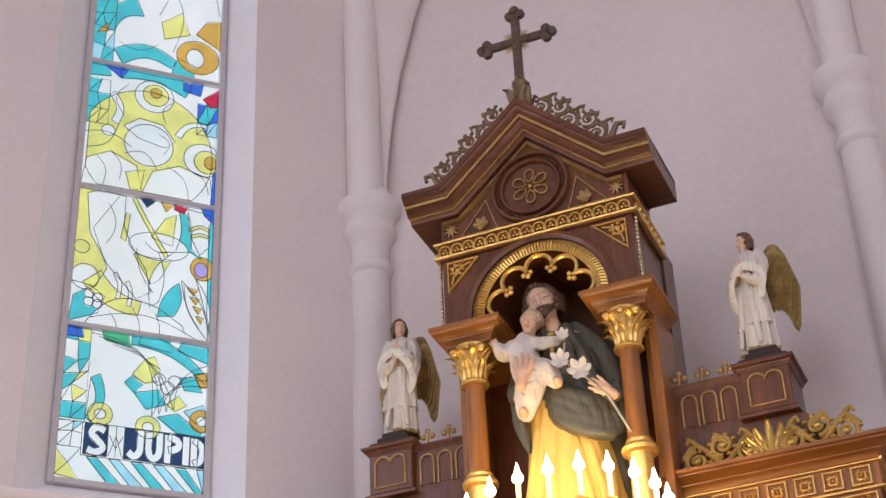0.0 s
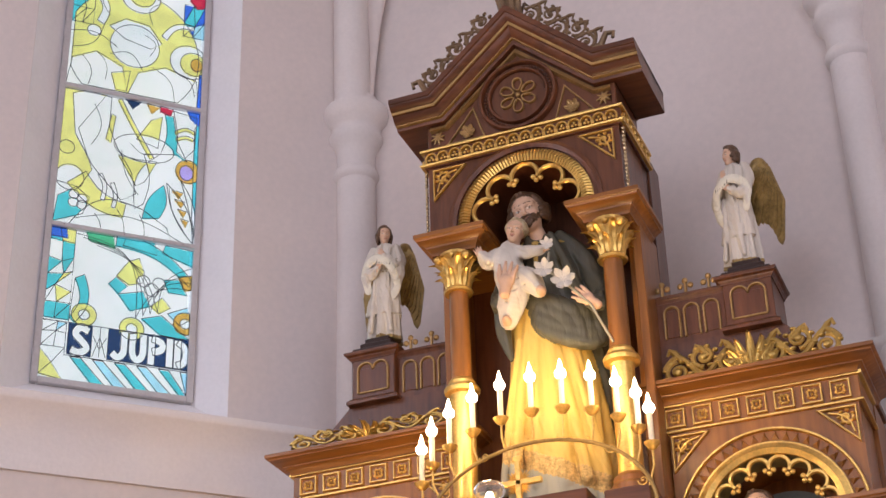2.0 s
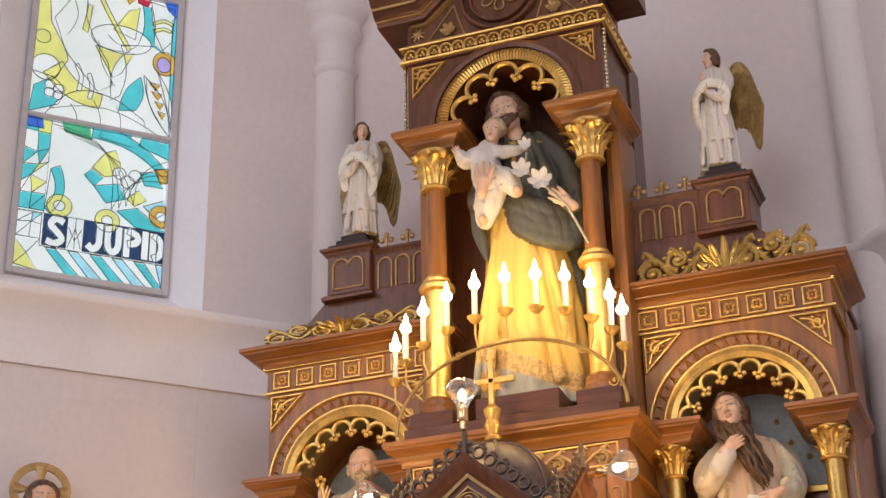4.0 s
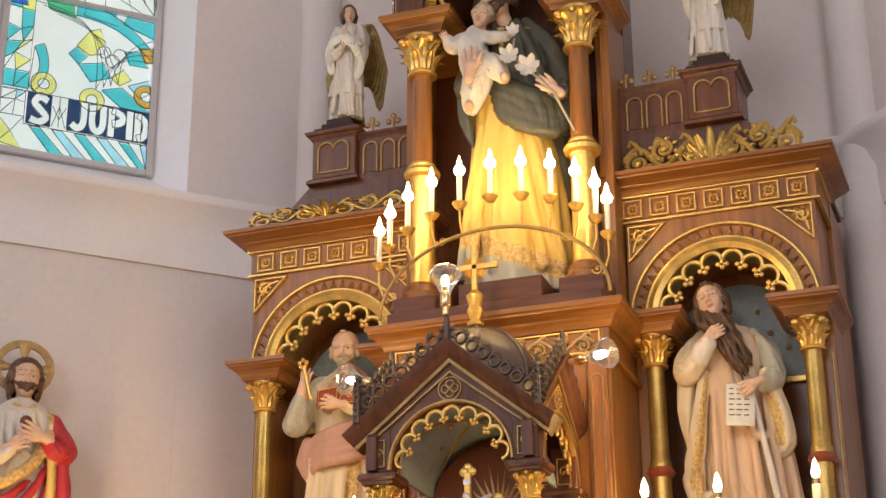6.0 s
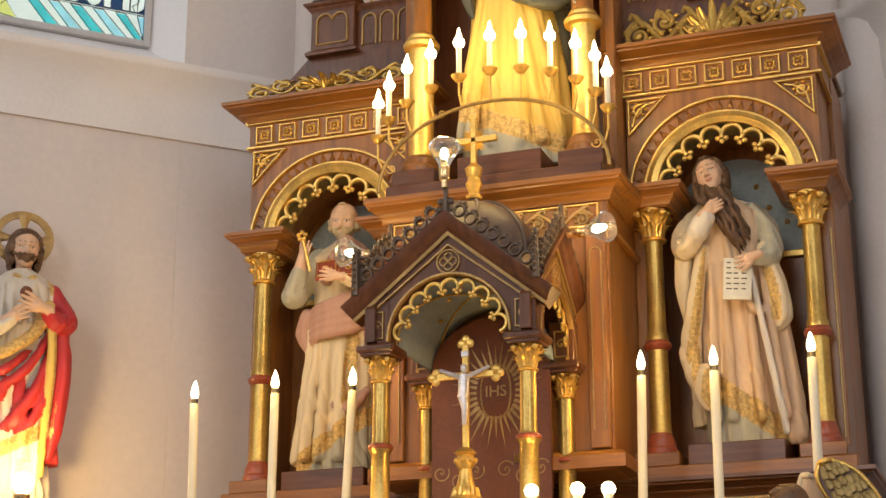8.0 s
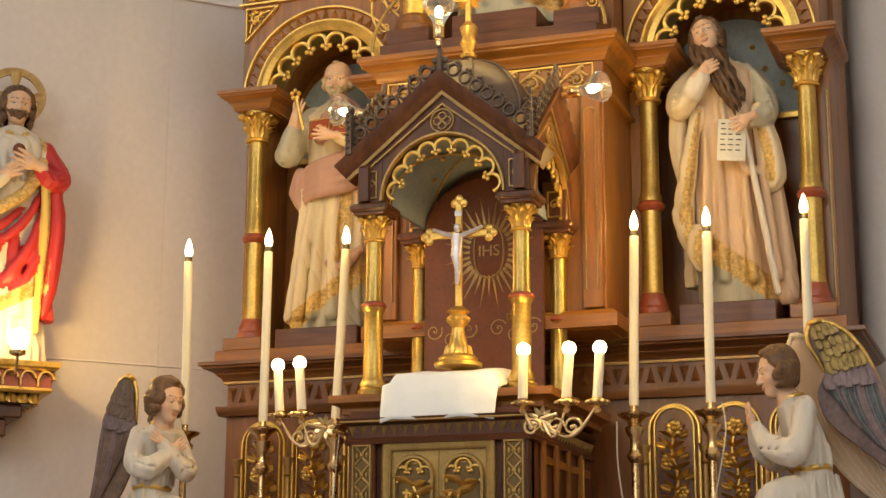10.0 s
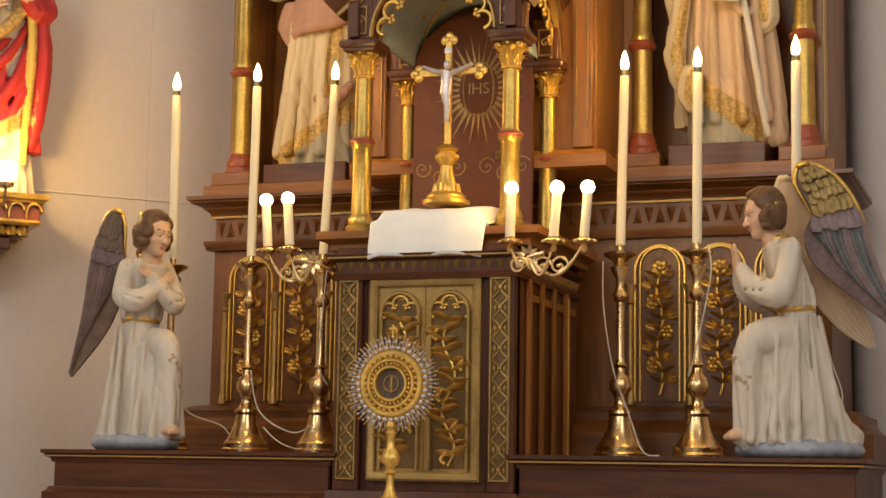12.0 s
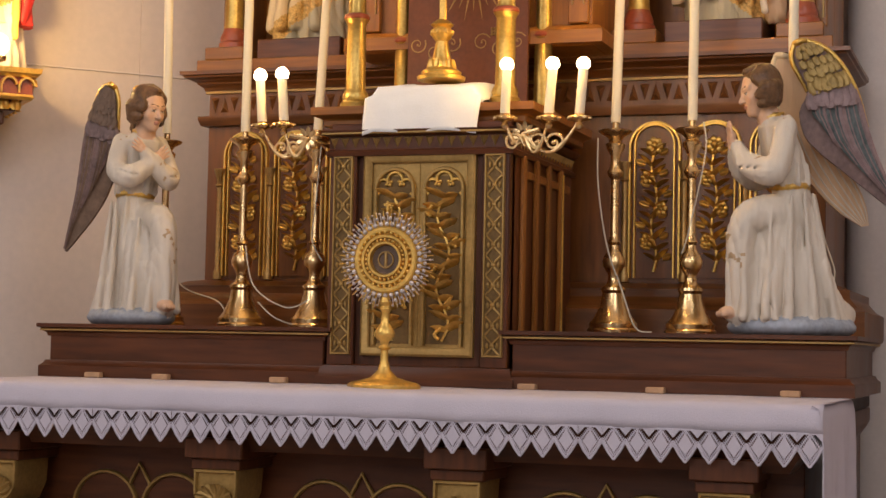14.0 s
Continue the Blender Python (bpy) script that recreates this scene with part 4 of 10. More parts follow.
# arched front over the statue
cz = 5.03
g = S(WOOD)
g.arch_plate(-0.46, 0.46, 5.016, 5.375, 0, cz, 0.285, 0.60, 0.66)
for s in (-1, 1):
    g.box(min(s * 0.43, s * 0.46), max(s * 0.43, s * 0.46), 0.66, 1.05, 5.016, 5.46)
rpart("arch_front", g, parent=tower)
g = S(MAROON)
n = 20
for i in range(n):
    a, b = math.pi * i / n, math.pi * (i + 1) / n
    v = [(0.29 * math.cos(t), y, cz + 0.29 * math.sin(t)) for t in (a, b) for y in (0.66, 1.05)]
    w = [(0.31 * math.cos(t), y, cz + 0.31 * math.sin(t)) for t in (a, b) for y in (0.66, 1.05)]
    g.add(v + w, [(0, 1, 3, 2), (4, 6, 7, 5), (0, 2, 6, 4), (1, 5, 7, 3)])
rpart("niche_vault", g, parent=tower)
g = S(GOLD)
for i in range(61):
    a = math.pi * i / 60
    c = Vector((0.293 * math.cos(a), 0.592, cz + 0.293 * math.sin(a)))
    o = Vector((math.cos(a), 0, math.sin(a)))
    g.tube([c - o * 0.026 + Vector((0, 0.006, 0)), c + Vector((0, -0.008, 0)), c + o * 0.026 + Vector((0, 0.006, 0))], 0.0075, 5)
rpart("ribbed_arch", g, "gilded ribbed arch moulding", parent=tower)
g = S(WOOD)
g.sweep(arc(0, cz, 0.345, 0, 180, 30, 0.599), FRONT, [(-0.018, -0.004), (0.018, -0.004), (0.018, 0.012), (0, 0.02), (-0.018, 0.012)])
rpart("archivolt", g, parent=tower)
g = S(GOLD)
foils(g, 0, cz, 0.208, 5, 0.615, 0.015, 0, 180)
rpart("cusped_fringe", g, "gilded cusped fringe", parent=tower)
for mesh, x in ((SPAN_L, -0.43), (SPAN_R, 0.43)):
    rpart("spandrel", mesh, "gilded leaf carving", pose(x, 0.594, 5.35) @ Matrix.Scale(1.0, 4), tower)
for s in (-1, 1):
    g = S(SILVERED)
    for i in range(16):
        g.ball((s * 0.475, 0.61, 5.04 + i * 0.021), (0.009, 0.009, 0.012), 6, 5)
    rpart("twisted_edge", g, parent=tower)
# frieze of small arcs
g = S(WOOD)
g.box(-0.475, 0.475, 0.585, 1.05, 5.372, 5.462)
g.use(GOLD)
for z in (5.376, 5.452):
    g.sweep(front_of(-0.475, 0.475, 0.585, 1.05), UP, [(-0.004, z), (0.014, z + 0.001), (0.016, z + 0.01), (-0.004, z + 0.012)])
rpart("frieze", g, parent=tower)


def make_arclet():
    g = S(GOLD)
    g.sweep(arc(0, 0, 0.026, 0, 180, 10), FRONT, bead(0.010, 0.014))
    g.box(-0.031, -0.021, -0.012, 0.0, -0.022, 0.0, 0.002)
    g.box(0.021, 0.031, -0.012, 0.0, -0.022, 0.0, 0.002)
    for dx, dz in ((0, 0.009), (-0.009, -0.006), (0.009, -0.006)):
        g.ball((dx, -0.003, dz), (0.008, 0.007, 0.008), 6, 5)
    return mesh_of("arclet", g)


ARCLET = make_arclet()
for i in range(16):
    rpart("arclet", ARCLET, "", pose(-0.435 + i * 0.058, 0.582, 5.412), tower)
for s in (-1, 1):
    for i in range(7):
        rpart("arclet", ARCLET, "", pose(s * 0.478, 0.63 + i * 0.058, 5.412, 0, 0, 90 * s), tower)
# tympanum
GX, GZ, AZ = 0.40, 5.60, 5.93
tym = [(-0.44, 5.46), (0.44, 5.46), (0.44, GZ), (GX - 0.03, GZ), (0, AZ), (-GX + 0.03, GZ), (-0.44, GZ)]
g = S(WOOD)
g.prism(tym, 0.60, 0.95)
rpart("tympanum", g, parent=tower)
rake = [(0.44, 0.599, GZ - 0.025), (GX - 0.035, 0.599, GZ - 0.025), (0, 0.599, AZ - 0.03), (-GX + 0.035, 0.599, GZ - 0.025), (-0.44, 0.599, GZ - 0.025)]
g = S(DULL)
g.sweep(rake, FRONT, [(-0.014, -0.004), (0.014, -0.004), (0.012, 0.014), (-0.006, 0.022)])
rpart("gable_rim", g, parent=tower)
top = [(0.44, 0.60, GZ), (GX - 0.035, 0.60, GZ), (0, 0.60, AZ), (-GX + 0.035, 0.60, GZ), (-0.44, 0.60, GZ)]
prof = [(-0.02, -0.01), (0.015, -0.01), (0.0, 0.02), (0.02, 0.035), (0.035, 0.055), (0.04, 0.075), (0.06, 0.10), (0.075, 0.12), (0.078, 0.132), (0.115, 0.136), (0.115, -0.36), (0.09, -0.36), (0.09, -0.0), (-0.02, -0.0)]
g = S(WOOD_X)
prof2 = [(0.0, 0.0), (0.002, 0.03), (0.018, 0.034), (0.020, 0.05), (0.030, 0.072), (0.050, 0.084), (0.053, 0.094), (0.066, 0.098), (0.070, 0.112), (0.086, 0.126), (0.092, 0.128), (0.094, 0.135), (0.118, 0.137), (0.118, -0.34), (0.0, -0.34)]
ends = [(0.60, 0.60, GZ), (GX - 0.035, 0.60, GZ), (0, 0.60, AZ), (-GX + 0.035, 0.60, GZ), (-0.60, 0.60, GZ)]
g.sweep(ends, FRONT, prof2)
rpart("gable_cornice", g, parent=tower)
g = S(DULL)
g.sweep([(p[0], 0.60, p[2]) for p in ends], FRONT, [(0.017, 0.034), (0.021, 0.036), (0.024, 0.053), (0.018, 0.052)])
g.sweep([(p[0], 0.60, p[2]) for p in ends], FRONT, [(0.052, 0.086), (0.058, 0.088), (0.066, 0.100), (0.054, 0.099)])
rpart("gilt_line", g, parent=tower)
for s in (-1, 1):
    g = S(WOOD)
    g.sweep([(s * 0.45, 0.60, 0), (s * 0.45, 0.95, 0)][::(1 if s > 0 else -1)], UP, [(-0.02, GZ)] + [(0.15 * a, GZ + 0.12 * b) for a, b in ((0.1, 0), (0.12, 0.12), (0.28, 0.16), (0.3, 0.3), (0.45, 0.42), (0.62, 0.46), (0.64, 0.56), (0.86, 0.72), (0.90, 0.80), (1, 0.82), (1, 1))] + [(-0.02, GZ + 0.12)])
    g.box(min(s * 0.43, s * 0.46), max(s * 0.43, s * 0.46), 0.60, 0.95, 5.46, GZ + 0.05)
    rpart("side_cornice", g, parent=tower)
    # eight-pointed stars and corner leaves
    g = S(DULL)
    for k in range(4):
        a = k * math.pi / 4 + 0.2
        x, z = s * 0.405, 5.53
        g.tube([(x - 0.036 * math.cos(a), 0.596, z - 0.036 * math.sin(a)), (x, 0.590, z), (x + 0.036 * math.cos(a), 0.596, z + 0.036 * math.sin(a))], [0.003, 0.010, 0.003], 6)
    rpart("star_carving", g, parent=tower)
    g = S(DULL)
    tri = [(s * 0.175, 0.598, 5.48), (s * 0.355, 0.598, 5.48), (s * 0.225, 0.598, 5.645)]
    g.sweep(tri if s < 0 else tri[::-1], FRONT, bead(0.009, 0.009), True)
    for k in range(6):
        a = k * 1.05
        g.leaf((s * 0.255, 0.597, 5.525), (0.2 * math.cos(a), -1, 0), (math.cos(a), -0.15, math.sin(a)), 0.04, 0.022, 0.3, 4)
    rpart("leaf_carving", g, parent=tower)
# rose
g = S(WOOD)
for r, w, h in ((0.182, 0.022, 0.026), (0.142, 0.018, 0.02)):
    g.sweep(arc(0, 5.655, r, 0, 360, 40, 0.598)[:-1], FRONT, bead(w, h), True)
g.use(WOOD)
g.lathe([(0.13, 0), (0.13, 0.003)], 0, 0, 0, 30)
g.v[-60:] = [(x, 0.599 - z, 5.655 + y) for x, y, z in g.v[-60:]]
g.use(WOOD)
for i in range(56):
    a = 2 * math.pi * i / 56
    g.ball((0.160 * math.cos(a), 0.594, 5.655 + 0.160 * math.sin(a)), (0.006, 0.006, 0.006), 6, 4)
rose = rpart("rose", g, parent=tower)
for k in range(6):
    g = S(DULL)
    a = math.pi / 6 + k * math.pi / 3
    loop = []
    for i in range(16):
        t = 2 * math.pi * i / 16
        u = 0.058 + 0.034 * math.cos(t)
        w = 0.022 * math.sin(t) * (1 + 0.25 * math.cos(t))
        loop.append((u * math.cos(a) - w * math.sin(a), 0.593, 5.655 + u * math.sin(a) + w * math.cos(a)))
    g.sweep(loop, FRONT, bead(0.009, 0.012), True)
    rpart("rose_petal", g, parent=tower)
g = S(DULL)
g.ball((0, 0.588, 5.655), (0.013, 0.012, 0.013), 10, 8)
rpart("rose_eye", g, parent=tower)
# openwork crest on the gable, finial and cross
L = math.hypot(GX - 0.035, AZ - GZ)
ang = math.degrees(math.atan2(AZ - GZ, GX - 0.035))
for s in (-1, 1):
    g = S(DARK_BRONZE)
    sub = Shape().use(DARK_BRONZE)
    scroll_run(sub, L * 0.88, 0.150, 0.0085, 5, s)
    g.add([(s * v[0], v[1], v[2]) for v in sub.v], sub.f)
    g.tube([(s * L * 0.88, 0, 0), (s * L * 0.95, 0, 0.06), (s * L * 0.91, 0, 0.125), (s * (L * 0.97), 0, 0.145), (s * L * 1.0, 0, 0.12)], [0.015, 0.018, 0.014, 0.012, 0.009], 8)
    g.tube([(0, 0, 0.002), (s * L * 0.9, 0, 0.002)], 0.008)
    rpart("openwork_crest", g, "bronzed openwork foliage crest", pose(s * 0.045, 0.52, AZ + 0.118 - 0.02, 0, s * ang, 0), tower)
g = S(DARK_BRONZE)
g.box(-0.04, 0.04, 0.50, 0.60, 6.02, 6.10)
g.lathe([(0.05, 6.05), (0.055, 6.10), (0.045, 6.14), (0.035, 6.20), (0.043, 6.235), (0.028, 6.26), (0.022, 6.28)], 0, 0.56, 0, 8)
for k in range(4):
    a = math.pi / 4 + k * math.pi / 2
    o = Vector((math.cos(a), math.sin(a), 0))
    g.leaf(Vector((0, 0.56, 6.06)) + o * 0.05, o, UP, 0.13, 0.05, 0.35)
rpart("finial", g, parent=tower)
cy, cc = 0.56, 6.50
g = S(IRON)
g.box(-0.021, 0.021, cy - 0.015, cy + 0.015, 6.26, 6.66)
g.box(-0.15, 0.15, cy - 0.014, cy + 0.014, cc - 0.021, cc + 0.021)
for x, z in ((0, 6.665), (-0.155, cc), (0.155, cc)):
    d = Vector((x, 0, z - cc)).normalized()
    e = Vector((-d.z, 0, d.x))
    for o in (d * 0.028, e * 0.026, -e * 0.026):
        c = Vector((x, cy, z)) + o
        g.lathe([(0.024, -0.013), (0.026, 0), (0.024, 0.013)], 0, 0, 0, 14)
        k = len(g.v) - 42
        g.v[k:] = [(c.x + p[0], c.y + p[2], c.z + p[1]) for p in g.v[k:]]
for i in range(5):
    for x, z in ((0, 6.30 + i * 0.075), (-0.13 + i * 0.065, cc)):
        g.add([(x - 0.013, cy - 0.015, z), (x, cy - 0.015, z - 0.02), (x + 0.013, cy - 0.015, z), (x, cy - 0.015, z + 0.02), (x, cy - 0.026, z)], [(0, 1, 4), (1, 2, 4), (2, 3, 4), (3, 0, 4)])
cross = rpart("roof_cross", g, "dark trefoil-ended cross", parent=tower)
g = S(DULL)
for k in range(4):
    for j in range(-2, 3):
        a = math.pi / 4 + k * math.pi / 2 + j * 0.17
        ln = 0.085 - 0.010 * abs(j)
        g.tube([(0.02 * math.cos(a), cy, cc + 0.02 * math.sin(a)), (ln * math.cos(a), cy, cc + ln * math.sin(a))], [0.006, 0.002], 4)
rpart("ray", g, parent=tower)

# ---- altar table, cloth, gradine ----
MZ, MY, MX = 1.058, -0.80, 1.455
altar = thing("altar_table", pose(0, 0, 0), "dark walnut altar table with carved gilded corbels", "altar")
g = S(DARK)
g.box(-1.43, 1.43, MY + 0.03, 1.30, 1.0, MZ - 0.004)
part("tabletop", g, altar)
g = S(ALTAR_X)
g.box(-1.40, 1.40, -0.50, 1.25, 0.0, 1.0)
g.sweep(front_of(-1.40, 1.40, -0.50, 1.2), UP, [(-0.01, 0), (0.08, 0), (0.08, 0.10), (0.03, 0.14), (-0.01, 0.15)])
part("frontal", g, altar)
g = S(ALTAR_X)
g.sweep(front_of(-1.38, 1.38, -0.70, 1.2), UP, [(-0.05, 0.86), (0.0, 0.86), (0.02, 0.89), (0.05, 0.93), (0.06, 0.95), (0.06, 1.0), (-0.05, 1.0)])
part("apron", g, altar)
for k in range(4):
    x = -1.205 + 0.803 * k
    g = S(ALTAR)
    g.box(x - 0.10, x + 0.10, -0.77, -0.50, 0.835, 0.90)
    g.box(x - 0.085, x + 0.085, -0.75, -0.50, 0.80, 0.835)
    cor = part("corbel", g, altar)
    g = S(BRONZE)
    g.prism([(x - 0.075, 0.80), (x - 0.07, 0.72), (x - 0.045, 0.665), (x, 0.64), (x + 0.045, 0.665), (x + 0.07, 0.72), (x + 0.075, 0.80)], -0.735, -0.55)
    g.sweep([(x + 0.07, -0.736, 0.795), (x - 0.07, -0.736, 0.795)] + arc(x, 0.735, 0.07, 180, 360, 12, -0.736), FRONT, bead(0.012, 0.014), True)
    for j in range(-2, 3):
        a = j * 0.55
        g.leaf((x, -0.737, 0.69), (0.2 * math.sin(a), -1, 0), (math.sin(a), -0.1, math.cos(a)), 0.075, 0.035, 0.3, 4)
    part("leaf_bracket", g, cor, "bronzed leaf bracket")
    g = S(ALTAR)
    g.lathe([(0.06, 0.0), (0.06, 0.08), (0.04, 0.11), (0.036, 0.55), (0.055, 0.6), (0.06, 0.66)], x, -0.64, 0, 16)
    part("leg", g, altar)
for k in range(3):
    x = -0.80 + 0.803 * k
    g = S(BRONZE)
    for c in (-0.13, 0.13):
        g.sweep(arc(x + c, 0.64, 0.12, 0, 180, 16, -0.502), FRONT, bead(0.014, 0.014))
    g.tube([(x - 0.04, -0.506, 0.72), (x, -0.512, 0.79), (x + 0.04, -0.506, 0.72)], 0.008)
    part("front_arcade", g, altar)

# cloth with a deep lace border, its linen colour darkened to stand for shade
g = S(SHADED_LINEN)
def fold_y(x):
    return 0.004 * math.sin(x * 9) + 0.003 * math.sin(x * 23 + 1)


n = 140
XE = MX + 0.03
xs = [-XE + 2 * XE * i / n for i in range(n + 1)]
sec = [(0.60, MZ), (0.0, MZ + 0.001), (-0.4, MZ + 0.002), (MY + 0.03, MZ + 0.002), (MY + 0.008, MZ - 0.004), (MY - 0.004, MZ - 0.02), (MY - 0.008, MZ - 0.05), (MY - 0.010, 0.982)]
verts = []
for x in xs:
    for j, (y, z) in enumerate(sec):
        w = fold_y(x) * (j - 4) * 0.5 if j > 4 else 0
        zz = z + (0.003 * noise.noise((x * 5, y * 5, 0)) if j < 4 else 0)
        verts.append((x, y + w, zz))
m = len(sec)
g.add(verts, [(i * m + j, (i + 1) * m + j, (i + 1) * m + j + 1, i * m + j + 1) for i in range(n) for j in range(m - 1)])
# the end that hangs down over the corner
rows = [(MX, MZ + 0.002), (MX + 0.02, MZ - 0.008), (MX + 0.028, MZ - 0.04), (MX + 0.032, 0.9), (MX + 0.03, 0.72), (MX + 0.034, 0.5)]
ys = [MY - 0.008 + 0.95 * i / 40 for i in range(41)]
for s in (-1, 1):
    verts = []
    for y in ys:
        for j, (x, z) in enumerate(rows):
            w = (0.010 * math.sin(y * 16) + 0.006 * math.sin(y * 37)) * max(0, j - 2) / 2
            verts.append((s * (x + w), y, z))
    m = len(rows)
    f = [(i * m + j, (i + 1) * m + j, (i + 1) * m + j + 1, i * m + j + 1) for i in range(40) for j in range(m - 1)]
    g.add(verts, f if s < 0 else [q[::-1] for q in f])
cloth = thing("altar_cloth", pose(0, 0, 0), "white linen altar cloth with a pointed lace border", "altar cloth")
ob = part("cloth", g, cloth, angle=80)
ob.modifiers.new("thick", "SOLIDIFY").thickness = 0.003


def make_lace(p, top, mid, tip):
    """One repeat of the border: half diamonds of close weave, edged by open zigzag bars with crossing threads."""
    g = S(SHADED_LINEN)
    t = 0.002
    g.prism([(0, top), (p, top), (p, top - 0.006), (0, top - 0.006)], -t, 0)
    c = p / 2
    w = p * 0.30
    g.prism([(c, top - 0.012), (c + w, mid), (c, tip + 0.022), (c - w, mid)], -t, 0)
    g.prism([(0, top - 0.006), (p * 0.26, top - 0.006), (0, mid + 0.020)], -t, 0)
    g.prism([(p, top - 0.006), (p, mid + 0.020), (p * 0.74, top - 0.006)], -t, 0)
    for a, b in (((0, mid - 0.006), (c, top - 0.004)), ((p, mid - 0.006), (c, top - 0.004)), ((0, mid + 0.012), (c, tip + 0.010)), ((p, mid + 0.012), (c, tip + 0.010))):
        g.tube([(a[0], -t / 2, a[1]), (b[0], -t / 2, b[1])], 0.0018, 4)
    for i in range(9):
        f = (i + 0.5) / 9
        for s in (-1, 1):
            x, z = c + s * c * f, top - 0.006 + (mid + 0.004 - top) * f
            g.tube([(x - s * 0.006, -t / 2, z - 0.008), (x + s * 0.004, -t / 2, z + 0.006)], 0.0013, 4)
            z2 = tip + 0.014 + (mid - tip - 0.008) * f
            g.tube([(x - s * 0.004, -t / 2, z2 + 0.008), (x + s * 0.004, -t / 2, z2 - 0.006)], 0.0013, 4)
    for s in (-1, 1):
        g.tube([(c + s * c, -t / 2, mid + 0.004), (c + s * c * 0.5, -t / 2, (mid + tip) / 2 - 0.002), (c, -t / 2, tip)], 0.0042, 5)
    return mesh_of("lace", g)


PITCH = 0.0695
LACE = make_lace(PITCH, 0.984, 0.937, 0.888)
k = int(2 * XE / PITCH)
for i in range(k):
    x = XE - (i + 1) * PITCH
    part("lace_point", LACE, cloth, at=pose(x, MY - 0.011 + fold_y(x) * 1.2, 0))
# gradine in two lengths at the sides of the tabernacle
for s in (-1, 1):
    a, b = (0.35, 1.47) if s > 0 else (-1.47, -0.35)
    gr = thing("gradine", pose(0, 0, 0), "dark walnut altar gradine with moulded edges, standing on the altar", "altar step", "gradines")
    g = S(ALTAR_X)
    g.box(a, b, -0.02, 0.95, 1.10, 1.24)
    part("body", g, gr)
    g = S(ALTAR_X)
    g.sweep(front_of(a, b, -0.02, 0.95), UP, [(-0.02, 1.215), (0.006, 1.215), (0.010, 1.228), (0.024, 1.236), (0.026, 1.244), (0.038, 1.248), (0.038, 1.262), (-0.02, 1.262)])
    g.box(a, b, -0.01, 0.95, 1.24, 1.2615)
    g.use(BRONZE)
    g.sweep(front_of(a, b, -0.02, 0.95), UP, [(0.02, 1.235), (0.029, 1.2355), (0.029, 1.241), (0.02, 1.242)])
    part("top_moulding", g, gr)
    g = S(ALTAR_X)
    g.sweep(front_of(a, b, -0.02, 0.95), UP, [(-0.02, 1.063), (0.030, 1.063), (0.030, 1.104), (0.018, 1.112), (0.012, 1.125), (-0.02, 1.126)])
    g.box(a, b, 0.0, 0.95, 1.0635, 1.11)
    part("foot_moulding", g, gr)
    for x in (0.42, 0.86, 1.30) if s > 0 else (-1.25, -0.97, -0.50):
        g = S(SOFTWOOD)
        g.box(x - 0.032, x + 0.032, -0.085, -0.0515, MZ + 0.004, 1.083)
        solo("wood_block", g, "small pale softwood block lying against the gradine", "wood block", group="wood blocks")

# ---- tabernacle ----
tab = thing("tabernacle", pose(0, 0, 0), "walnut tabernacle with gilded tracery doors, standing on the altar", "tabernacle")
g = S(ALTAR)
g.box(-0.335, 0.335, -0.005, 0.80, 1.10, 1.99)
body = part("body", g, tab)
g = S(ALTAR_X)
g.sweep(front_of(-0.335, 0.335, -0.03, 0.80), UP, [(-0.02, 1.064), (0.03, 1.064), (0.03, 1.09), (0.022, 1.10), (0.014, 1.13), (-0.02, 1.135)])
g.box(-0.335, 0.335, -0.03, 0.8, 1.064, 1.135)
part("base_moulding", g, tab)
for s in (-1, 1):
    g = S(ALTAR)
    g.box(min(s * 0.235, s * 0.335), max(s * 0.235, s * 0.335), -0.032, 0.03, 1.13, 1.90)
    post = part("post", g, tab)
    g = S(BRONZE)
    x = s * 0.282
    g.sweep([(x + 0.033, -0.0325, 1.172), (x - 0.033, -0.0325, 1.172), (x - 0.033, -0.0325, 1.868), (x + 0.033, -0.0325, 1.868)][::-1], FRONT, bead(0.009, 0.010), True)
    for i in range(10):
        z = 1.208 + i * 0.0695
        d = 0.027
        for q in ((-1, -1), (-1, 1), (1, -1), (1, 1)):
            g.tube([(x + q[0] * d, -0.036, z + q[1] * 0.033), (x + q[0] * 0.006, -0.037, z + q[1] * 0.012), (x, -0.037, z)], 0.004, 5)
        g.ball((x, -0.038, z), (0.009, 0.006, 0.009), 8, 6)
        for q in (-1, 1):
            g.ball((x + q * 0.018, -0.036, z), (0.006, 0.005, 0.011), 6, 5)
    g.use(BRONZE_GROUND)
    g.box(x - 0.03, x + 0.03, -0.0335, -0.031, 1.175, 1.865, 0.0005)
    part("tracery_strip", g, post, "bronzed tracery strip")
    # sunk panels of the side
    for k in range(4):
        y = 0.09 + k * 0.165
        g = S(OAK)
        g.box(min(s * 0.335, s * 0.352), max(s * 0.335, s * 0.352), y, y + 0.035, 1.135, 1.88)
        part("stile", g, tab)
        g = S(OAK)
        g.box(min(s * 0.335, s * 0.345), max(s * 0.335, s * 0.345), y + 0.035, y + 0.16, 1.80, 1.83)
        part("rail", g, tab)
    g = S(GOLD)
    g.box(min(s * 0.352, s * 0.358), max(s * 0.352, s * 0.358), 0.60, 0.61, 1.15, 1.86, 0.001)
    part("gilt_fillet", g, tab)
g = S(BRONZE)
g.sweep([(0.197, -0.02, 1.178), (-0.197, -0.02, 1.178), (-0.197, -0.02, 1.868), (0.197, -0.02, 1.868)][::-1], FRONT, [(-0.02, -0.015), (0.012, -0.015), (0.012, 0.008), (0.004, 0.014), (-0.012, 0.012), (-0.02, 0.004)], True)
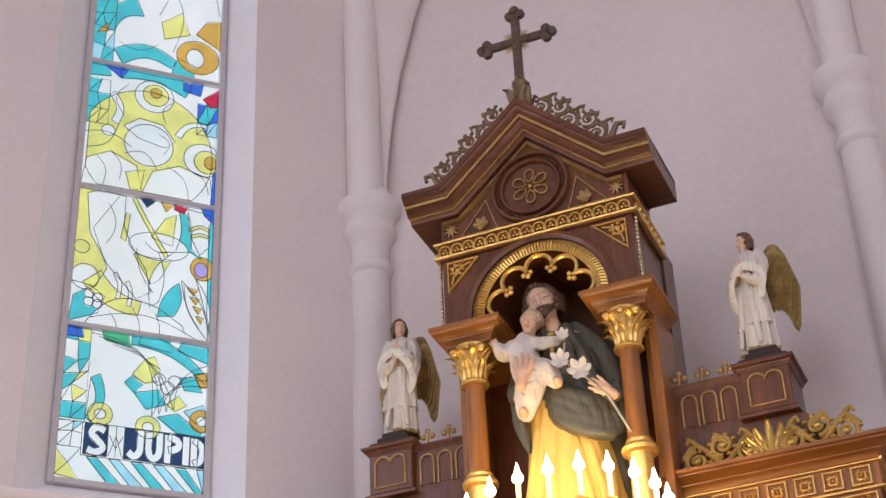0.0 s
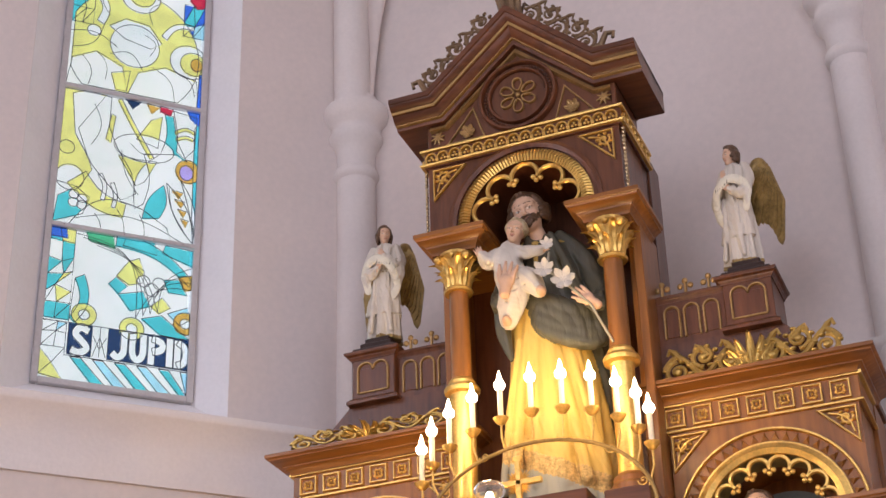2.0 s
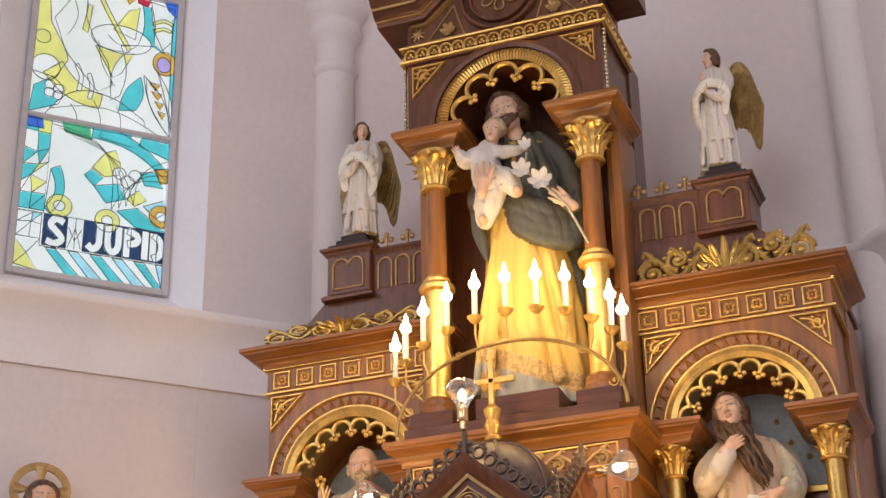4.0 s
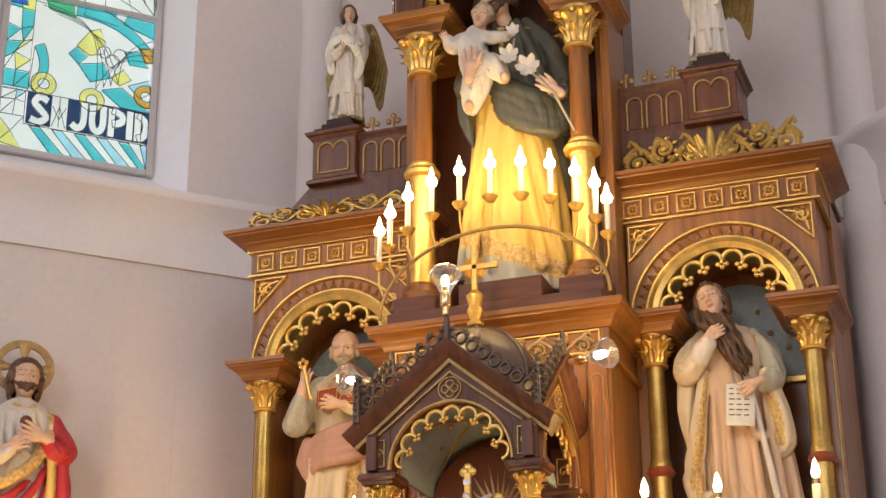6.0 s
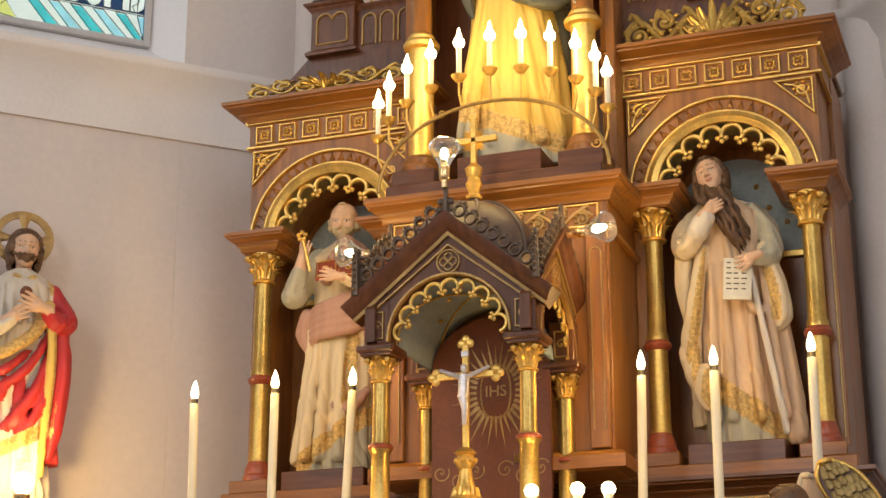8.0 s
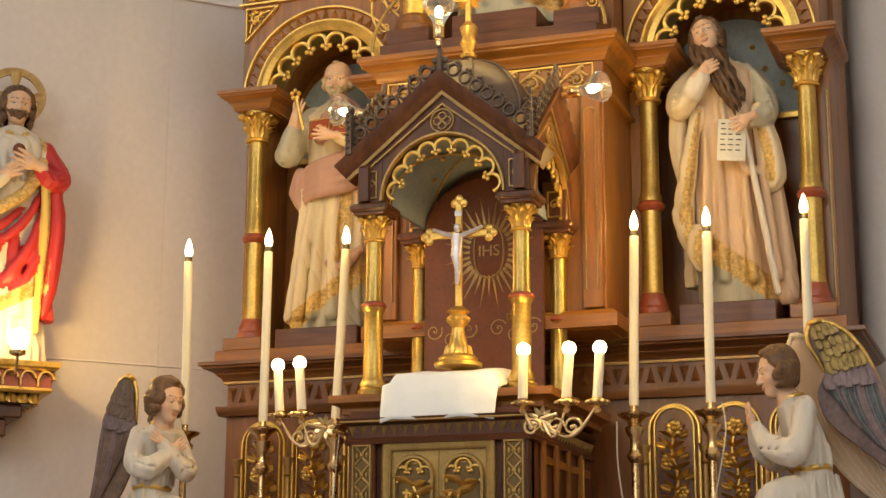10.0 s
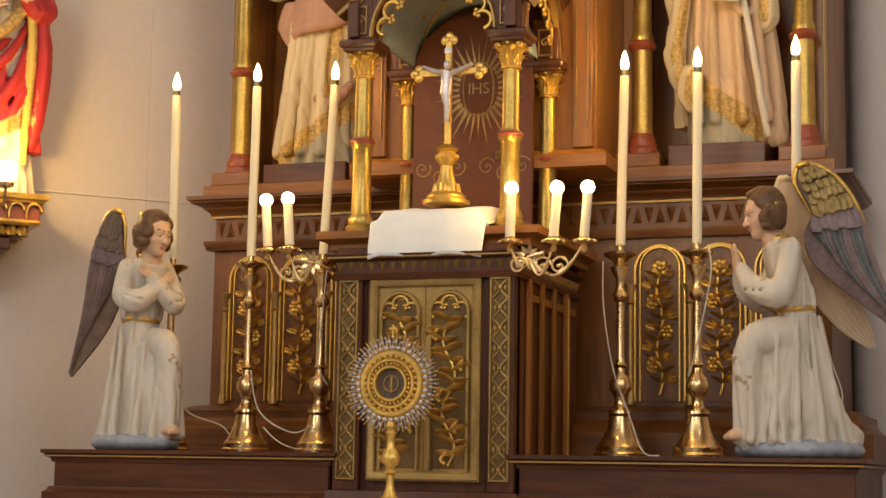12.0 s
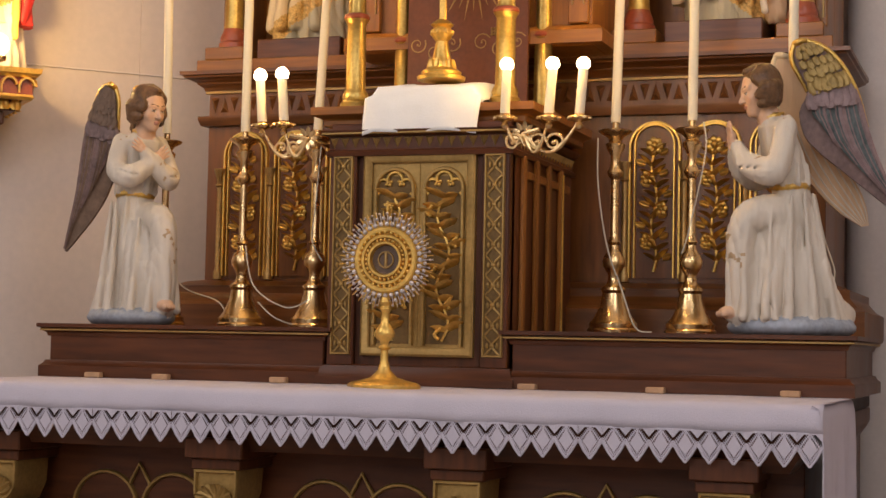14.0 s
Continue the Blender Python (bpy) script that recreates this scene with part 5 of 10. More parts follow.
part("door_frame", g, tab, "dull gilded door frame")
for s in (-1, 1):
    g = S(BRONZE)
    g.box(min(0, s * 0.18), max(0, s * 0.18), -0.012, -0.005, 1.19, 1.86)
    a, b = s * 0.012, s * 0.172
    lo, hi = min(a, b), max(a, b)
    cx = (lo + hi) / 2
    hw = (hi - lo) / 2 - 0.01
    g.sweep([(cx + hw, -0.012, 1.205)] + [(cx + hw, -0.012, 1.72)] + arc(cx, 1.755, hw, 0, 180, 12, -0.012) + [(cx - hw, -0.012, 1.72), (cx - hw, -0.012, 1.205)], FRONT, bead(0.016, 0.016))
    g.use(BRONZE_GROUND)
    g.box(cx - hw + 0.006, cx + hw - 0.006, -0.0135, -0.011, 1.21, 1.80, 0.0005)
    leaf = part("door", g, tab, "bronzed tracery door leaf")
    g = S(GOLD)
    foils(g, cx, 1.735, hw - 0.012, 3, -0.018, 0.008, 0, 180)
    pts = [(cx + 0.024 * math.sin(i * 0.9) * s, -0.02, 1.22 + 0.5 * i / 14) for i in range(15)]
    g.tube(pts, 0.005, 5)
    for i in range(1, 15):
        d = 1 if i % 2 else -1
        p = pts[i]
        g.leaf((p[0], -0.016, p[2]), (d * 0.9, -0.5, 0.2), (d * 0.8, -0.2, 0.55), 0.060, 0.036, 0.45, 4)
        g.leaf((p[0], -0.016, p[2]), (-d * 0.9, -0.5, 0.1), (-d * 0.8, -0.2, 0.3), 0.045, 0.028, 0.45, 4)
        if i % 3 == 1:
            for q in range(6):
                g.ball((p[0] - d * 0.034 + 0.009 * math.cos(q), -0.022, p[2] - 0.012 * q * 0.6 + 0.01), 0.0075, 6, 5)
    part("vine_relief", g, leaf, "gilded vine relief")
g = S(ALTAR_X)
g.sweep(front_of(-0.335, 0.335, -0.03, 0.80), UP, [(-0.02, 1.87), (0.012, 1.872), (0.016, 1.888), (0.004, 1.895), (0.004, 1.94), (0.02, 1.945), (0.03, 1.955), (0.034, 1.962), (-0.02, 1.965)])
g.box(-0.335, 0.335, -0.03, 0.8, 1.88, 1.99)
corn = part("cornice", g, tab)
g = S(BRONZE)
for i in range(17):
    x = -0.32 + i * 0.04
    g.add([(x - 0.017, -0.0345, 1.938), (x + 0.017, -0.0345, 1.938), (x, -0.0345, 1.90), (x, -0.052, 1.93)], [(0, 1, 3), (1, 2, 3), (2, 0, 3)])
for i in range(20):
    y = 0.0 + i * 0.04
    for s in (-1, 1):
        g.add([(s * 0.3395, y - 0.017, 1.938), (s * 0.3395, y + 0.017, 1.938), (s * 0.3395, y, 1.90), (s * 0.357, y, 1.93)], [(0, 1, 3), (1, 2, 3), (2, 0, 3)])
g.tube([(-0.36, -0.056, 1.952), (0.36, -0.056, 1.952)], 0.005)
tagged(part("tooth_frieze", g, corn, "gilded tooth frieze"), kind="stuff")
g = S(OAK_X)
g.sweep(front_of(-0.36, 0.36, 0.02, 0.80), UP, [(-0.02, 1.985), (0.015, 1.988), (0.02, 2.005), (0.03, 2.015), (0.05, 2.02), (0.056, 2.025), (0.056, 2.052), (-0.02, 2.052)])
g.box(-0.38, 0.38, 0.0, 0.80, 1.985, 2.0515)
part("slab", g, tab)

# canopy over the tabernacle
can = thing("canopy", pose(0, 0, 0), "dark walnut gabled canopy on gilded columns over the tabernacle", "canopy")
for x in (-0.283, 0.283):
    for y in (0.06, 0.55):
        g = S(AGED)
        g.lathe([(0.052, 2.052), (0.055, 2.075), (0.045, 2.085), (0.048, 2.10), (0.042, 2.115), (0.036, 2.125), (0.034, 2.36), (0.040, 2.372), (0.046, 2.38)], x, y, 0, 18)
        g.use(RED_RING)
        g.lathe([(0.044, 2.38), (0.048, 2.388), (0.044, 2.398), (0.036, 2.402)], x, y, 0, 18)
        g.use(AGED)
        g.lathe([(0.035, 2.402), (0.031, 2.415), (0.029, 2.63)], x, y, 0, 18)
        col = part("column", g, can, "gilded column with a red ring")
        part("capital", CAP_SMALL, col, "gilded leaf capital", pose(x, y, 2.628))
        g = S(WOOD)
        g.box(x - 0.075, x + 0.075, y - 0.075, y + 0.075, 2.735, 2.765, 0.008)
        g.box(x - 0.062, x + 0.062, y - 0.062, y + 0.062, 2.722, 2.738, 0.004)
        g.box(x - 0.05, x + 0.05, y - 0.05, y + 0.05, 2.765, 2.93)
        blk = part("corner_post", g, can)
        g = S(DULL)
        g.sweep([(x + 0.026, y - 0.0505, 2.785), (x - 0.026, y - 0.0505, 2.785), (x - 0.026, y - 0.0505, 2.885), (x + 0.026, y - 0.0505, 2.885)][::-1], FRONT, bead(0.007, 0.007), True)
        g.spiral((x, 2.835), 0.018, 1.2, 0.004, 0, 1, y - 0.052)
        part("post_panel", g, blk)


def gable_side(m, ext):
    """One gabled face of the canopy, given in the front face's plane and put in place by m."""
    def put(name, g, label="", parent=None, kind=""):
        ob = part(name, g, parent or can, label, m)
        return tagged(ob, kind=kind) if kind else ob
    hx, ez, az = 0.335, 2.885, 3.150
    g = S(WOOD)
    g.arch_in([(0.325, 2.77), (0.325, ez + 0.01), (0, az + 0.02), (-0.325, ez + 0.01), (-0.325, 2.77)], 0, 2.77, 0.230, 0.012, 0.05)
    put("gable_panel", g)
    g = S(DULL)
    g.sweep(arc(0, 2.77, 0.237, 0, 180, 24, 0.011), FRONT, bead(0.014, 0.016))
    g.sweep([(hx - 0.03, 0.011, ez), (0, 0.011, az - 0.03), (-hx + 0.03, 0.011, ez)], FRONT, bead(0.010, 0.010))
    put("gable_rim", g)
    g = S(GOLD)
    foils(g, 0, 2.77, 0.192, 9, 0.022, 0.010, 2, 178)
    put("cusped_fringe", g, "gilded cusped fringe")
    g = S(WOOD)
    g.sweep([(hx + ext, 0.05, ez - 0.815 * (ext + 0.01)), (0, 0.05, az), (-hx - ext, 0.05, ez - 0.815 * (ext + 0.01))], FRONT, [(0.0, 0.0), (0.008, 0.045), (0.02, 0.052), (0.035, 0.07), (0.05, 0.085), (0.072, 0.09), (0.072, -0.02), (0.0, -0.02)])
    put("gable_cornice", g)
    g = S(DULL)
    g.sweep([(hx + ext, 0.05, ez - 0.815 * (ext + 0.01)), (0, 0.05, az), (-hx - ext, 0.05, ez - 0.815 * (ext + 0.01))], FRONT, [(0.004, 0.040), (0.012, 0.046), (0.016, 0.053), (0.004, 0.050)])
    put("gilt_line", g)
    g = S(DULL)
    for k in range(4):
        a = k * math.pi / 2
        g.sweep(arc(0.018 * math.cos(a), 3.055 + 0.018 * math.sin(a), 0.015, 0, 360, 12, 0.010)[:-1], FRONT, bead(0.006, 0.007), True)
    g.sweep(arc(0, 3.055, 0.044, 0, 360, 20, 0.010)[:-1], FRONT, bead(0.007, 0.008), True)
    put("quatrefoil", g)
    L = math.hypot(hx - 0.01, az - ez)
    d = Vector((hx - 0.01, 0, ez - az)).normalized()
    up = Vector((-d.z, 0, d.x))
    for s in (-1, 1):
        g = S(IRON)
        for i in range(7):
            c = Vector((0, -0.02, az + 0.072 + 0.02)) + d * (0.045 + i * L / 7.6) + up * 0.030
            lp = [(s * (c.x + 0.021 * math.cos(t)), c.y, c.z + 0.021 * math.sin(t)) for t in [2 * math.pi * j / 12 for j in range(12)]]
            g.sweep(lp if s > 0 else lp[::-1], FRONT, bead(0.009, 0.010), True)
            q = c + up * 0.034
            for o in (0, -0.010, 0.010):
                e = q + d * o * 1.2 - up * abs(o) * 0.8
                g.ball((s * e.x, e.y, e.z), (0.008, 0.007, 0.009), 6, 5)
            e = c + d * 0.021 + up * 0.014
            g.ball((s * e.x, e.y, e.z), (0.007, 0.006, 0.007), 6, 5)
        a, b = Vector((0, -0.02, az + 0.072)), Vector((0, -0.02, az + 0.072)) + d * L
        g.tube([(s * a.x, a.y, a.z + 0.012), (s * b.x, b.y, b.z + 0.012)], 0.009)
        put("ring_crest", g, "dark iron openwork ring crest")
        g = S(IRON)
        x = s * (hx + 0.012)
        g.tube([(x, -0.02, ez + 0.06), (x, -0.02, ez + 0.22)], [0.014, 0.008], 6)
        for i in range(6):
            z = ez + 0.085 + i * 0.025
            for q in (-1, 1):
                g.ball((x + q * 0.017, -0.02, z), (0.012, 0.009, 0.008), 6, 5)
        g.ball((x, -0.02, ez + 0.235), (0.010, 0.009, 0.016), 6, 5)
        put("corner_finial", g)
    g = S(IRON)
    g.tube([(0, -0.02, az + 0.07), (0, -0.02, az + 0.16)], [0.018, 0.010], 6)
    for z, w in ((az + 0.10, 0.026), (az + 0.13, 0.020)):
        for q in (-1, 1):
            g.ball((q * w, -0.02, z), (0.014, 0.011, 0.014), 8, 6)
    g.ball((0, -0.02, az + 0.165), (0.012, 0.011, 0.020), 8, 6)
    put("finial", g)


MID = 0.305
gable_side(Matrix(), 0.03)
for s in (-1, 1):
    gable_side(pose(0, MID, 0) @ pose(0, 0, 0, 0, 0, 90 * s) @ pose(0, -MID - 0.025, 0), -0.075)
# saddle roofs behind the gables, dome and its cross
g = S(ROOFING)
for gx, gy in ((0, 0.03 - MID), (0, MID - 0.03), (-0.33, 0), (0.33, 0)):
    d = abs(gx + gy)
    top, peak = Vector((0, MID, 3.215)), Vector((gx, MID + gy, 3.215))
    side = Vector((d, 0, 0)) if gx == 0 else Vector((0, d, 0))
    for q in (-1, 1):
        g.add([top, peak, peak + side * q - Vector((0, 0, 0.786 * d))], [(0, 1, 2)])
part("saddle_roof", g, can, "dark painted roof")
g = S(ROOFING)
prof = [(0.262, 3.02), (0.265, 3.10)] + [(0.255 * math.cos(radians(a)), 3.13 + 0.245 * math.sin(radians(a))) for a in range(0, 86, 8)] + [(0.02, 3.378), (0.024, 3.39), (0.016, 3.40)]
g.lathe(prof, 0, MID, 0, 32)
for k in range(8):
    a = k * math.pi / 4 + math.pi / 8
    g.tube([(0.258 * math.cos(radians(b)) * math.cos(a), MID + 0.258 * math.cos(radians(b)) * math.sin(a), 3.13 + 0.248 * math.sin(radians(b))) for b in range(0, 86, 8)], 0.007, 6)
part("dome", g, can, "dark painted ribbed dome")
g = S(VAULT_BLUE)
v = [(r * math.cos(math.pi * i / 20), y, 2.772 + r * math.sin(math.pi * i / 20)) for i in range(21) for r in (0.243, 0.253) for y in (0.052, 0.556)]
g.add(v, [tuple(4 * i + k for k in q) for i in range(20) for q in ((0, 1, 5, 4), (2, 6, 7, 3), (0, 4, 6, 2), (1, 3, 7, 5))])
part("vault", g, can, "pale blue vault under the canopy")
g = S(GOLD)
for k in (-1, 1):
    g.tube([(k * 0.235 * math.cos(radians(b)), MID - 0.22 * math.cos(radians(b)), 2.772 + 0.235 * math.sin(radians(b))) for b in range(0, 181, 9)], 0.004, 5)
for k in range(7):
    b = radians(25 + 22 * k)
    c = Vector((0.234 * math.cos(b), 0.16 + 0.11 * (k % 3), 2.772 + 0.234 * math.sin(b)))
    g.ball(c, (0.010, 0.010, 0.008), 8, 6)
part("vault_rib", g, can)
g = S(MAROON)
g.prism([(-0.24, 2.052), (0.24, 2.052), (0.24, 2.76)] + [(0.24 * math.cos(math.pi * i / 14), 2.76 + 0.20 * math.sin(math.pi * i / 14)) for i in range(1, 14)] + [(-0.24, 2.76)], 0.555, 0.575)
back = part("back_panel", g, can, "maroon back panel with a gold sunburst", pose(0, -0.075, 0))
g = S(DULL)
cx, cz = 0.024, 2.665
for i in range(32):
    a = 2 * math.pi * i / 32
    r0, r1 = 0.093, 0.19 if i % 2 else 0.155
    if abs(math.cos(a)) * r1 > 0.215:
        continue
    w = 0.006
    g.add([(cx + r0 * math.cos(a) * 0.85 - w * math.sin(a), 0.5535, cz + r0 * math.sin(a) * 1.1 + w * math.cos(a)), (cx + r0 * math.cos(a) * 0.85 + w * math.sin(a), 0.5535, cz + r0 * math.sin(a) * 1.1 - w * math.cos(a)), (cx + r1 * math.cos(a), 0.5535, cz + r1 * math.sin(a) * 1.2), (cx + r0 * math.cos(a), 0.551, cz + r0 * math.sin(a))], [(0, 1, 2), (0, 2, 3), (1, 3, 2), (0, 3, 1)])
tagged(part("sunburst", g, back, "gold sunburst"), kind="stuff")
g = S(DULL)
lens = [(cx + 0.068 * math.sin(t) * (1 + 0.12 * math.cos(2 * t)), 0.553, cz - 0.105 * math.cos(t)) for t in [2 * math.pi * i / 28 for i in range(28)]]
g.sweep(lens[::-1], FRONT, bead(0.006, 0.005), True)
g.tube([(cx, 0.552, cz + 0.045), (cx, 0.552, cz + 0.085)], 0.004, 4)
g.tube([(cx - 0.016, 0.552, cz + 0.07), (cx + 0.016, 0.552, cz + 0.07)], 0.004, 4)
for s in (-1, 1):
    for k in range(3):
        g.spiral((s * (0.06 + 0.07 * k), 2.36 - 0.03 * (k % 2)), 0.032, 1.3, 0.003, 0.5, s, 0.553, 16)
    for q in range(9):
        g.ball((s * (0.10 + 0.012 * (q % 3)), 0.551, 2.41 - 0.011 * (q // 3)), 0.006, 6, 4)
part("medallion", g, back, "gold line medallion")


def lettering(text, size, mat, m, parent, label):
    """Raised letters in the built-in font, as a mesh."""
    cu = bpy.data.curves.new("lettering", "FONT")
    cu.body, cu.size, cu.extrude, cu.align_x, cu.align_y = text, size, 0.0015, "CENTER", "CENTER"
    tmp = bpy.data.objects.new("lettering", cu)
    scene.collection.objects.link(tmp)
    me = bpy.data.meshes.new_from_object(tmp.evaluated_get(bpy.context.evaluated_depsgraph_get()))
    bpy.data.objects.remove(tmp)
    me.materials.clear()
    me.materials.append(mat)
    return part("lettering", me, parent, label, m)


lettering("IHS", 0.062, DULL, pose(cx, 0.552, cz, 90), back, "gold letters IHS")
g = S(GOLD)
cr, z0 = (0, MID), 3.395
g.lathe([(0.03, 0), (0.034, 0.012), (0.02, 0.02), (0.026, 0.04), (0.034, 0.06), (0.024, 0.085), (0.03, 0.10), (0.036, 0.125), (0.022, 0.14), (0.012, 0.15)], 0, MID, z0, 14)
g.box(-0.012, 0.012, MID - 0.009, MID + 0.009, z0 + 0.14, z0 + 0.345, 0.003)
g.box(-0.075, 0.075, MID - 0.009, MID + 0.009, z0 + 0.235, z0 + 0.259, 0.003)
for x, z in ((0, z0 + 0.345), (-0.078, z0 + 0.247), (0.078, z0 + 0.247)):
    g.box(x - 0.019, x + 0.019, MID - 0.010, MID + 0.010, z - 0.012, z + 0.012, 0.003)
for k in range(4):
    for j in range(-2, 3):
        a = math.pi / 4 + k * math.pi / 2 + j * 0.2
        ln = 0.062 - 0.008 * abs(j)
        g.tube([(0, MID, z0 + 0.247), (ln * math.cos(a), MID, z0 + 0.247 + ln * math.sin(a))], [0.008, 0.002], 4)
part("gilt_cross", g, can, "gilded rayed cross")

# ---- statues: each one plain mesh, facing -y, standing on its own base point ----
def smooth_path(pts, rs, steps=5):
    """Points and radii along a soft curve through the points given."""
    P = [Vector(p) for p in pts]
    rs = [rs] * len(P) if isinstance(rs, (int, float)) else list(rs)
    out, orr = [], []
    for k in range(len(P) - 1):
        a, b, c, d = P[max(k - 1, 0)], P[k], P[k + 1], P[min(k + 2, len(P) - 1)]
        for j in range(steps):
            u = j / steps
            out.append(0.5 * ((2 * b) + (c - a) * u + (2 * a - 5 * b + 4 * c - d) * u * u + (3 * b - a - 3 * c + d) * u ** 3))
            orr.append(rs[k] + (rs[k + 1] - rs[k]) * u)
    return out + [P[-1]], orr + [rs[-1]]


CLOTH = (ROBE_WHITE, ROBE_CREAM, ROBE_PINK, ROBE_ROSE, ROBE_RED, ROBE_OCHRE, ROBE_SLATE, ROBE_GREY, EMBROIDERY, ROBE_WORN)


class Clay(Shape):
    """A modelled figure: soft forms are melted into one another in a grid of distances and skinned at the end."""

    def grid(self, lo, hi, h):
        self.lo, self.h = np.array(lo, np.float32), h
        self.n = [int((b - a) / h) + 1 for a, b in zip(lo, hi)]
        self.F = np.full(self.n, 1.0, np.float32)
        self.M = np.zeros(self.n, np.int8)
        self.ax = [(lo[i] + h * np.arange(self.n[i])).astype(np.float32) for i in range(3)]
        return self

    def window(self, lo, hi, pad):
        sl = []
        for i in range(3):
            a = int(max(0, (lo[i] - pad - self.lo[i]) / self.h))
            b = int(min(self.n[i], (hi[i] + pad - self.lo[i]) / self.h + 2))
            if b <= a:
                return None, None
            sl.append(slice(a, b))
        return tuple(sl), (self.ax[0][sl[0]][:, None, None], self.ax[1][sl[1]][None, :, None], self.ax[2][sl[2]][None, None, :])

    def merge(self, sl, d, k, mode="add"):
        f, m = self.F[sl], self.M[sl]
        if mode == "paint":
            m[d < 0] = self.cur
        elif mode == "cut":
            t = np.clip(0.5 - 0.5 * (f + d) / k, 0, 1)
            self.F[sl] = f * (1 - t) - d * t + k * t * (1 - t)
        else:
            m[d < f] = self.cur
            t = np.clip(0.5 + 0.5 * (f - d) / k, 0, 1)
            self.F[sl] = f * (1 - t) + d * t - k * t * (1 - t)

    def mass(self, c, r, k=0.012, mode="add", turn=None):
        """A rounded lump."""
        r = (r, r, r) if isinstance(r, (int, float)) else r
        big = max(r)
        sl, g = self.window([v - big for v in c], [v + big for v in c], k * 1.5 + 2 * self.h)
        if sl is None:
            return self
        q = [g[i] - c[i] for i in range(3)]
        if turn is not None:
            t = turn.to_3x3().transposed()
            q = [t[i][0] * q[0] + t[i][1] * q[1] + t[i][2] * q[2] for i in range(3)]
        s = np.sqrt((q[0] / r[0]) ** 2 + (q[1] / r[1]) ** 2 + (q[2] / r[2]) ** 2)
        self.merge(sl, ((s - 1) * min(r) * (0.5 + 0.5 * s.clip(0, 1))).astype(np.float32), k, mode)
        return self

    def roll(self, pts, rs, k=0.012, mode="add", flat=1.0, folds=0, amp=0.0, steps=5):
        """A tapering roll along a soft curve, ribbed lengthwise if asked."""
        P, R = smooth_path(pts, rs, steps)
        pad, wob = k * 1.5 + 2 * self.h, 0.0
        big = max(R) * (1 + amp)
        whole, _ = self.window([min(p[i] for p in P) - big for i in range(3)], [max(p[i] for p in P) + big for i in range(3)], pad)
        if whole is None:
            return self
        D = np.full([w.stop - w.start for w in whole], 9.0, np.float32)
        for a, b, ra, rb in zip(P, P[1:], R, R[1:]):
            e = b - a
            L2 = max(e.length_squared, 1e-9)
            big = max(ra, rb) * (1 + amp)
            sl, g = self.window([min(a[i], b[i]) - big for i in range(3)], [max(a[i], b[i]) + big for i in range(3)], pad)
            wob += 0.12
            if sl is None:
                continue
            q = [g[i] - a[i] for i in range(3)]
            t = np.clip((q[0] * e.x + q[1] * e.y + q[2] * e.z) / L2, 0, 1)
            ox, oy, oz = q[0] - t * e.x, (q[1] - t * e.y) / flat, q[2] - t * e.z
            r = ra + (rb - ra) * t
            if amp:
                side = e.cross(Vector((0, 1, 0.01))).normalized()
                r = r * (1 + amp * np.sin(folds * np.arctan2(oy, ox * side.x + oz * side.z) + wob))
            sub = tuple(slice(u.start - w.start, u.stop - w.start) for u, w in zip(sl, whole))
            D[sub] = np.minimum(D[sub], (np.sqrt(ox * ox + oy * oy + oz * oz) - r) * (0.5 + 0.5 * flat))
        self.merge(whole, D, max(k, 0.002), mode)
        return self

    def crease(self, amp, wave, cloth):
        """Crisp small folds pressed into the cloth, running mostly downwards."""
        near = np.nonzero((np.abs(self.F) < 0.03) & np.isin(self.M, [self.mats.index(c) for c in cloth if c in self.mats]))
        x, y, z = [self.ax[i][near[i]] for i in range(3)]
        f = 2 * math.pi / wave
        wx = x + 0.018 * np.sin(9 * z + 14 * y) + 0.012 * np.sin(23 * z - 17 * x + 1.0)
        wy = y + 0.018 * np.sin(11 * z - 12 * x + 2.0) + 0.010 * np.sin(27 * z + 19 * y)
        a = np.abs(np.sin(0.5 * f * (wx * 0.8 + wy * 0.6 + 0.28 * z)))
        b = np.abs(np.sin(0.5 * f * (wy * 0.9 - wx * 0.5 - 0.33 * z) + 0.7))
        strength = 0.55 + 0.45 * np.sin(8 * z + 6 * x + 3 * y)
        self.F[near] += (amp * strength * (0.75 - a ** 0.8 * 0.75 + 0.45 - 0.45 * b - 0.45)).astype(np.float32)
        return self

    def skin(self):
        """The surface of the grid, as faces of this shape."""
        F, M = self.F, self.M
        S_ = F < 0
        mixed = np.zeros([n - 1 for n in self.n], np.int8)
        corners = [(i, j, k) for i in (0, 1) for j in (0, 1) for k in (0, 1)]
        for i, j, k in corners:
            mixed += S_[i:self.n[0] - 1 + i, j:self.n[1] - 1 + j, k:self.n[2] - 1 + k]
        act = np.argwhere((mixed > 0) & (mixed < 8))
        val = np.stack([F[act[:, 0] + i, act[:, 1] + j, act[:, 2] + k] for i, j, k in corners], 1)
        pos, cnt = np.zeros((len(act), 3)), np.zeros(len(act))
        for p, cp in enumerate(corners):
            for q, cq in enumerate(corners):
                if q > p and sum(abs(u - v) for u, v in zip(cp, cq)) == 1:
                    cross = (val[:, p] < 0) != (val[:, q] < 0)
                    t = np.where(cross, val[:, p] / np.where(cross, val[:, p] - val[:, q], 1), 0)
                    pos += cross[:, None] * (np.array(cp) + t[:, None] * (np.array(cq) - np.array(cp)))
                    cnt += cross
        pos = (pos / cnt[:, None] + act) * self.h + self.lo
        near = np.rint((pos - self.lo) / self.h).astype(int)
        vm = M[near[:, 0], near[:, 1], near[:, 2]]
        idx = np.full(mixed.shape, -1, np.int32)
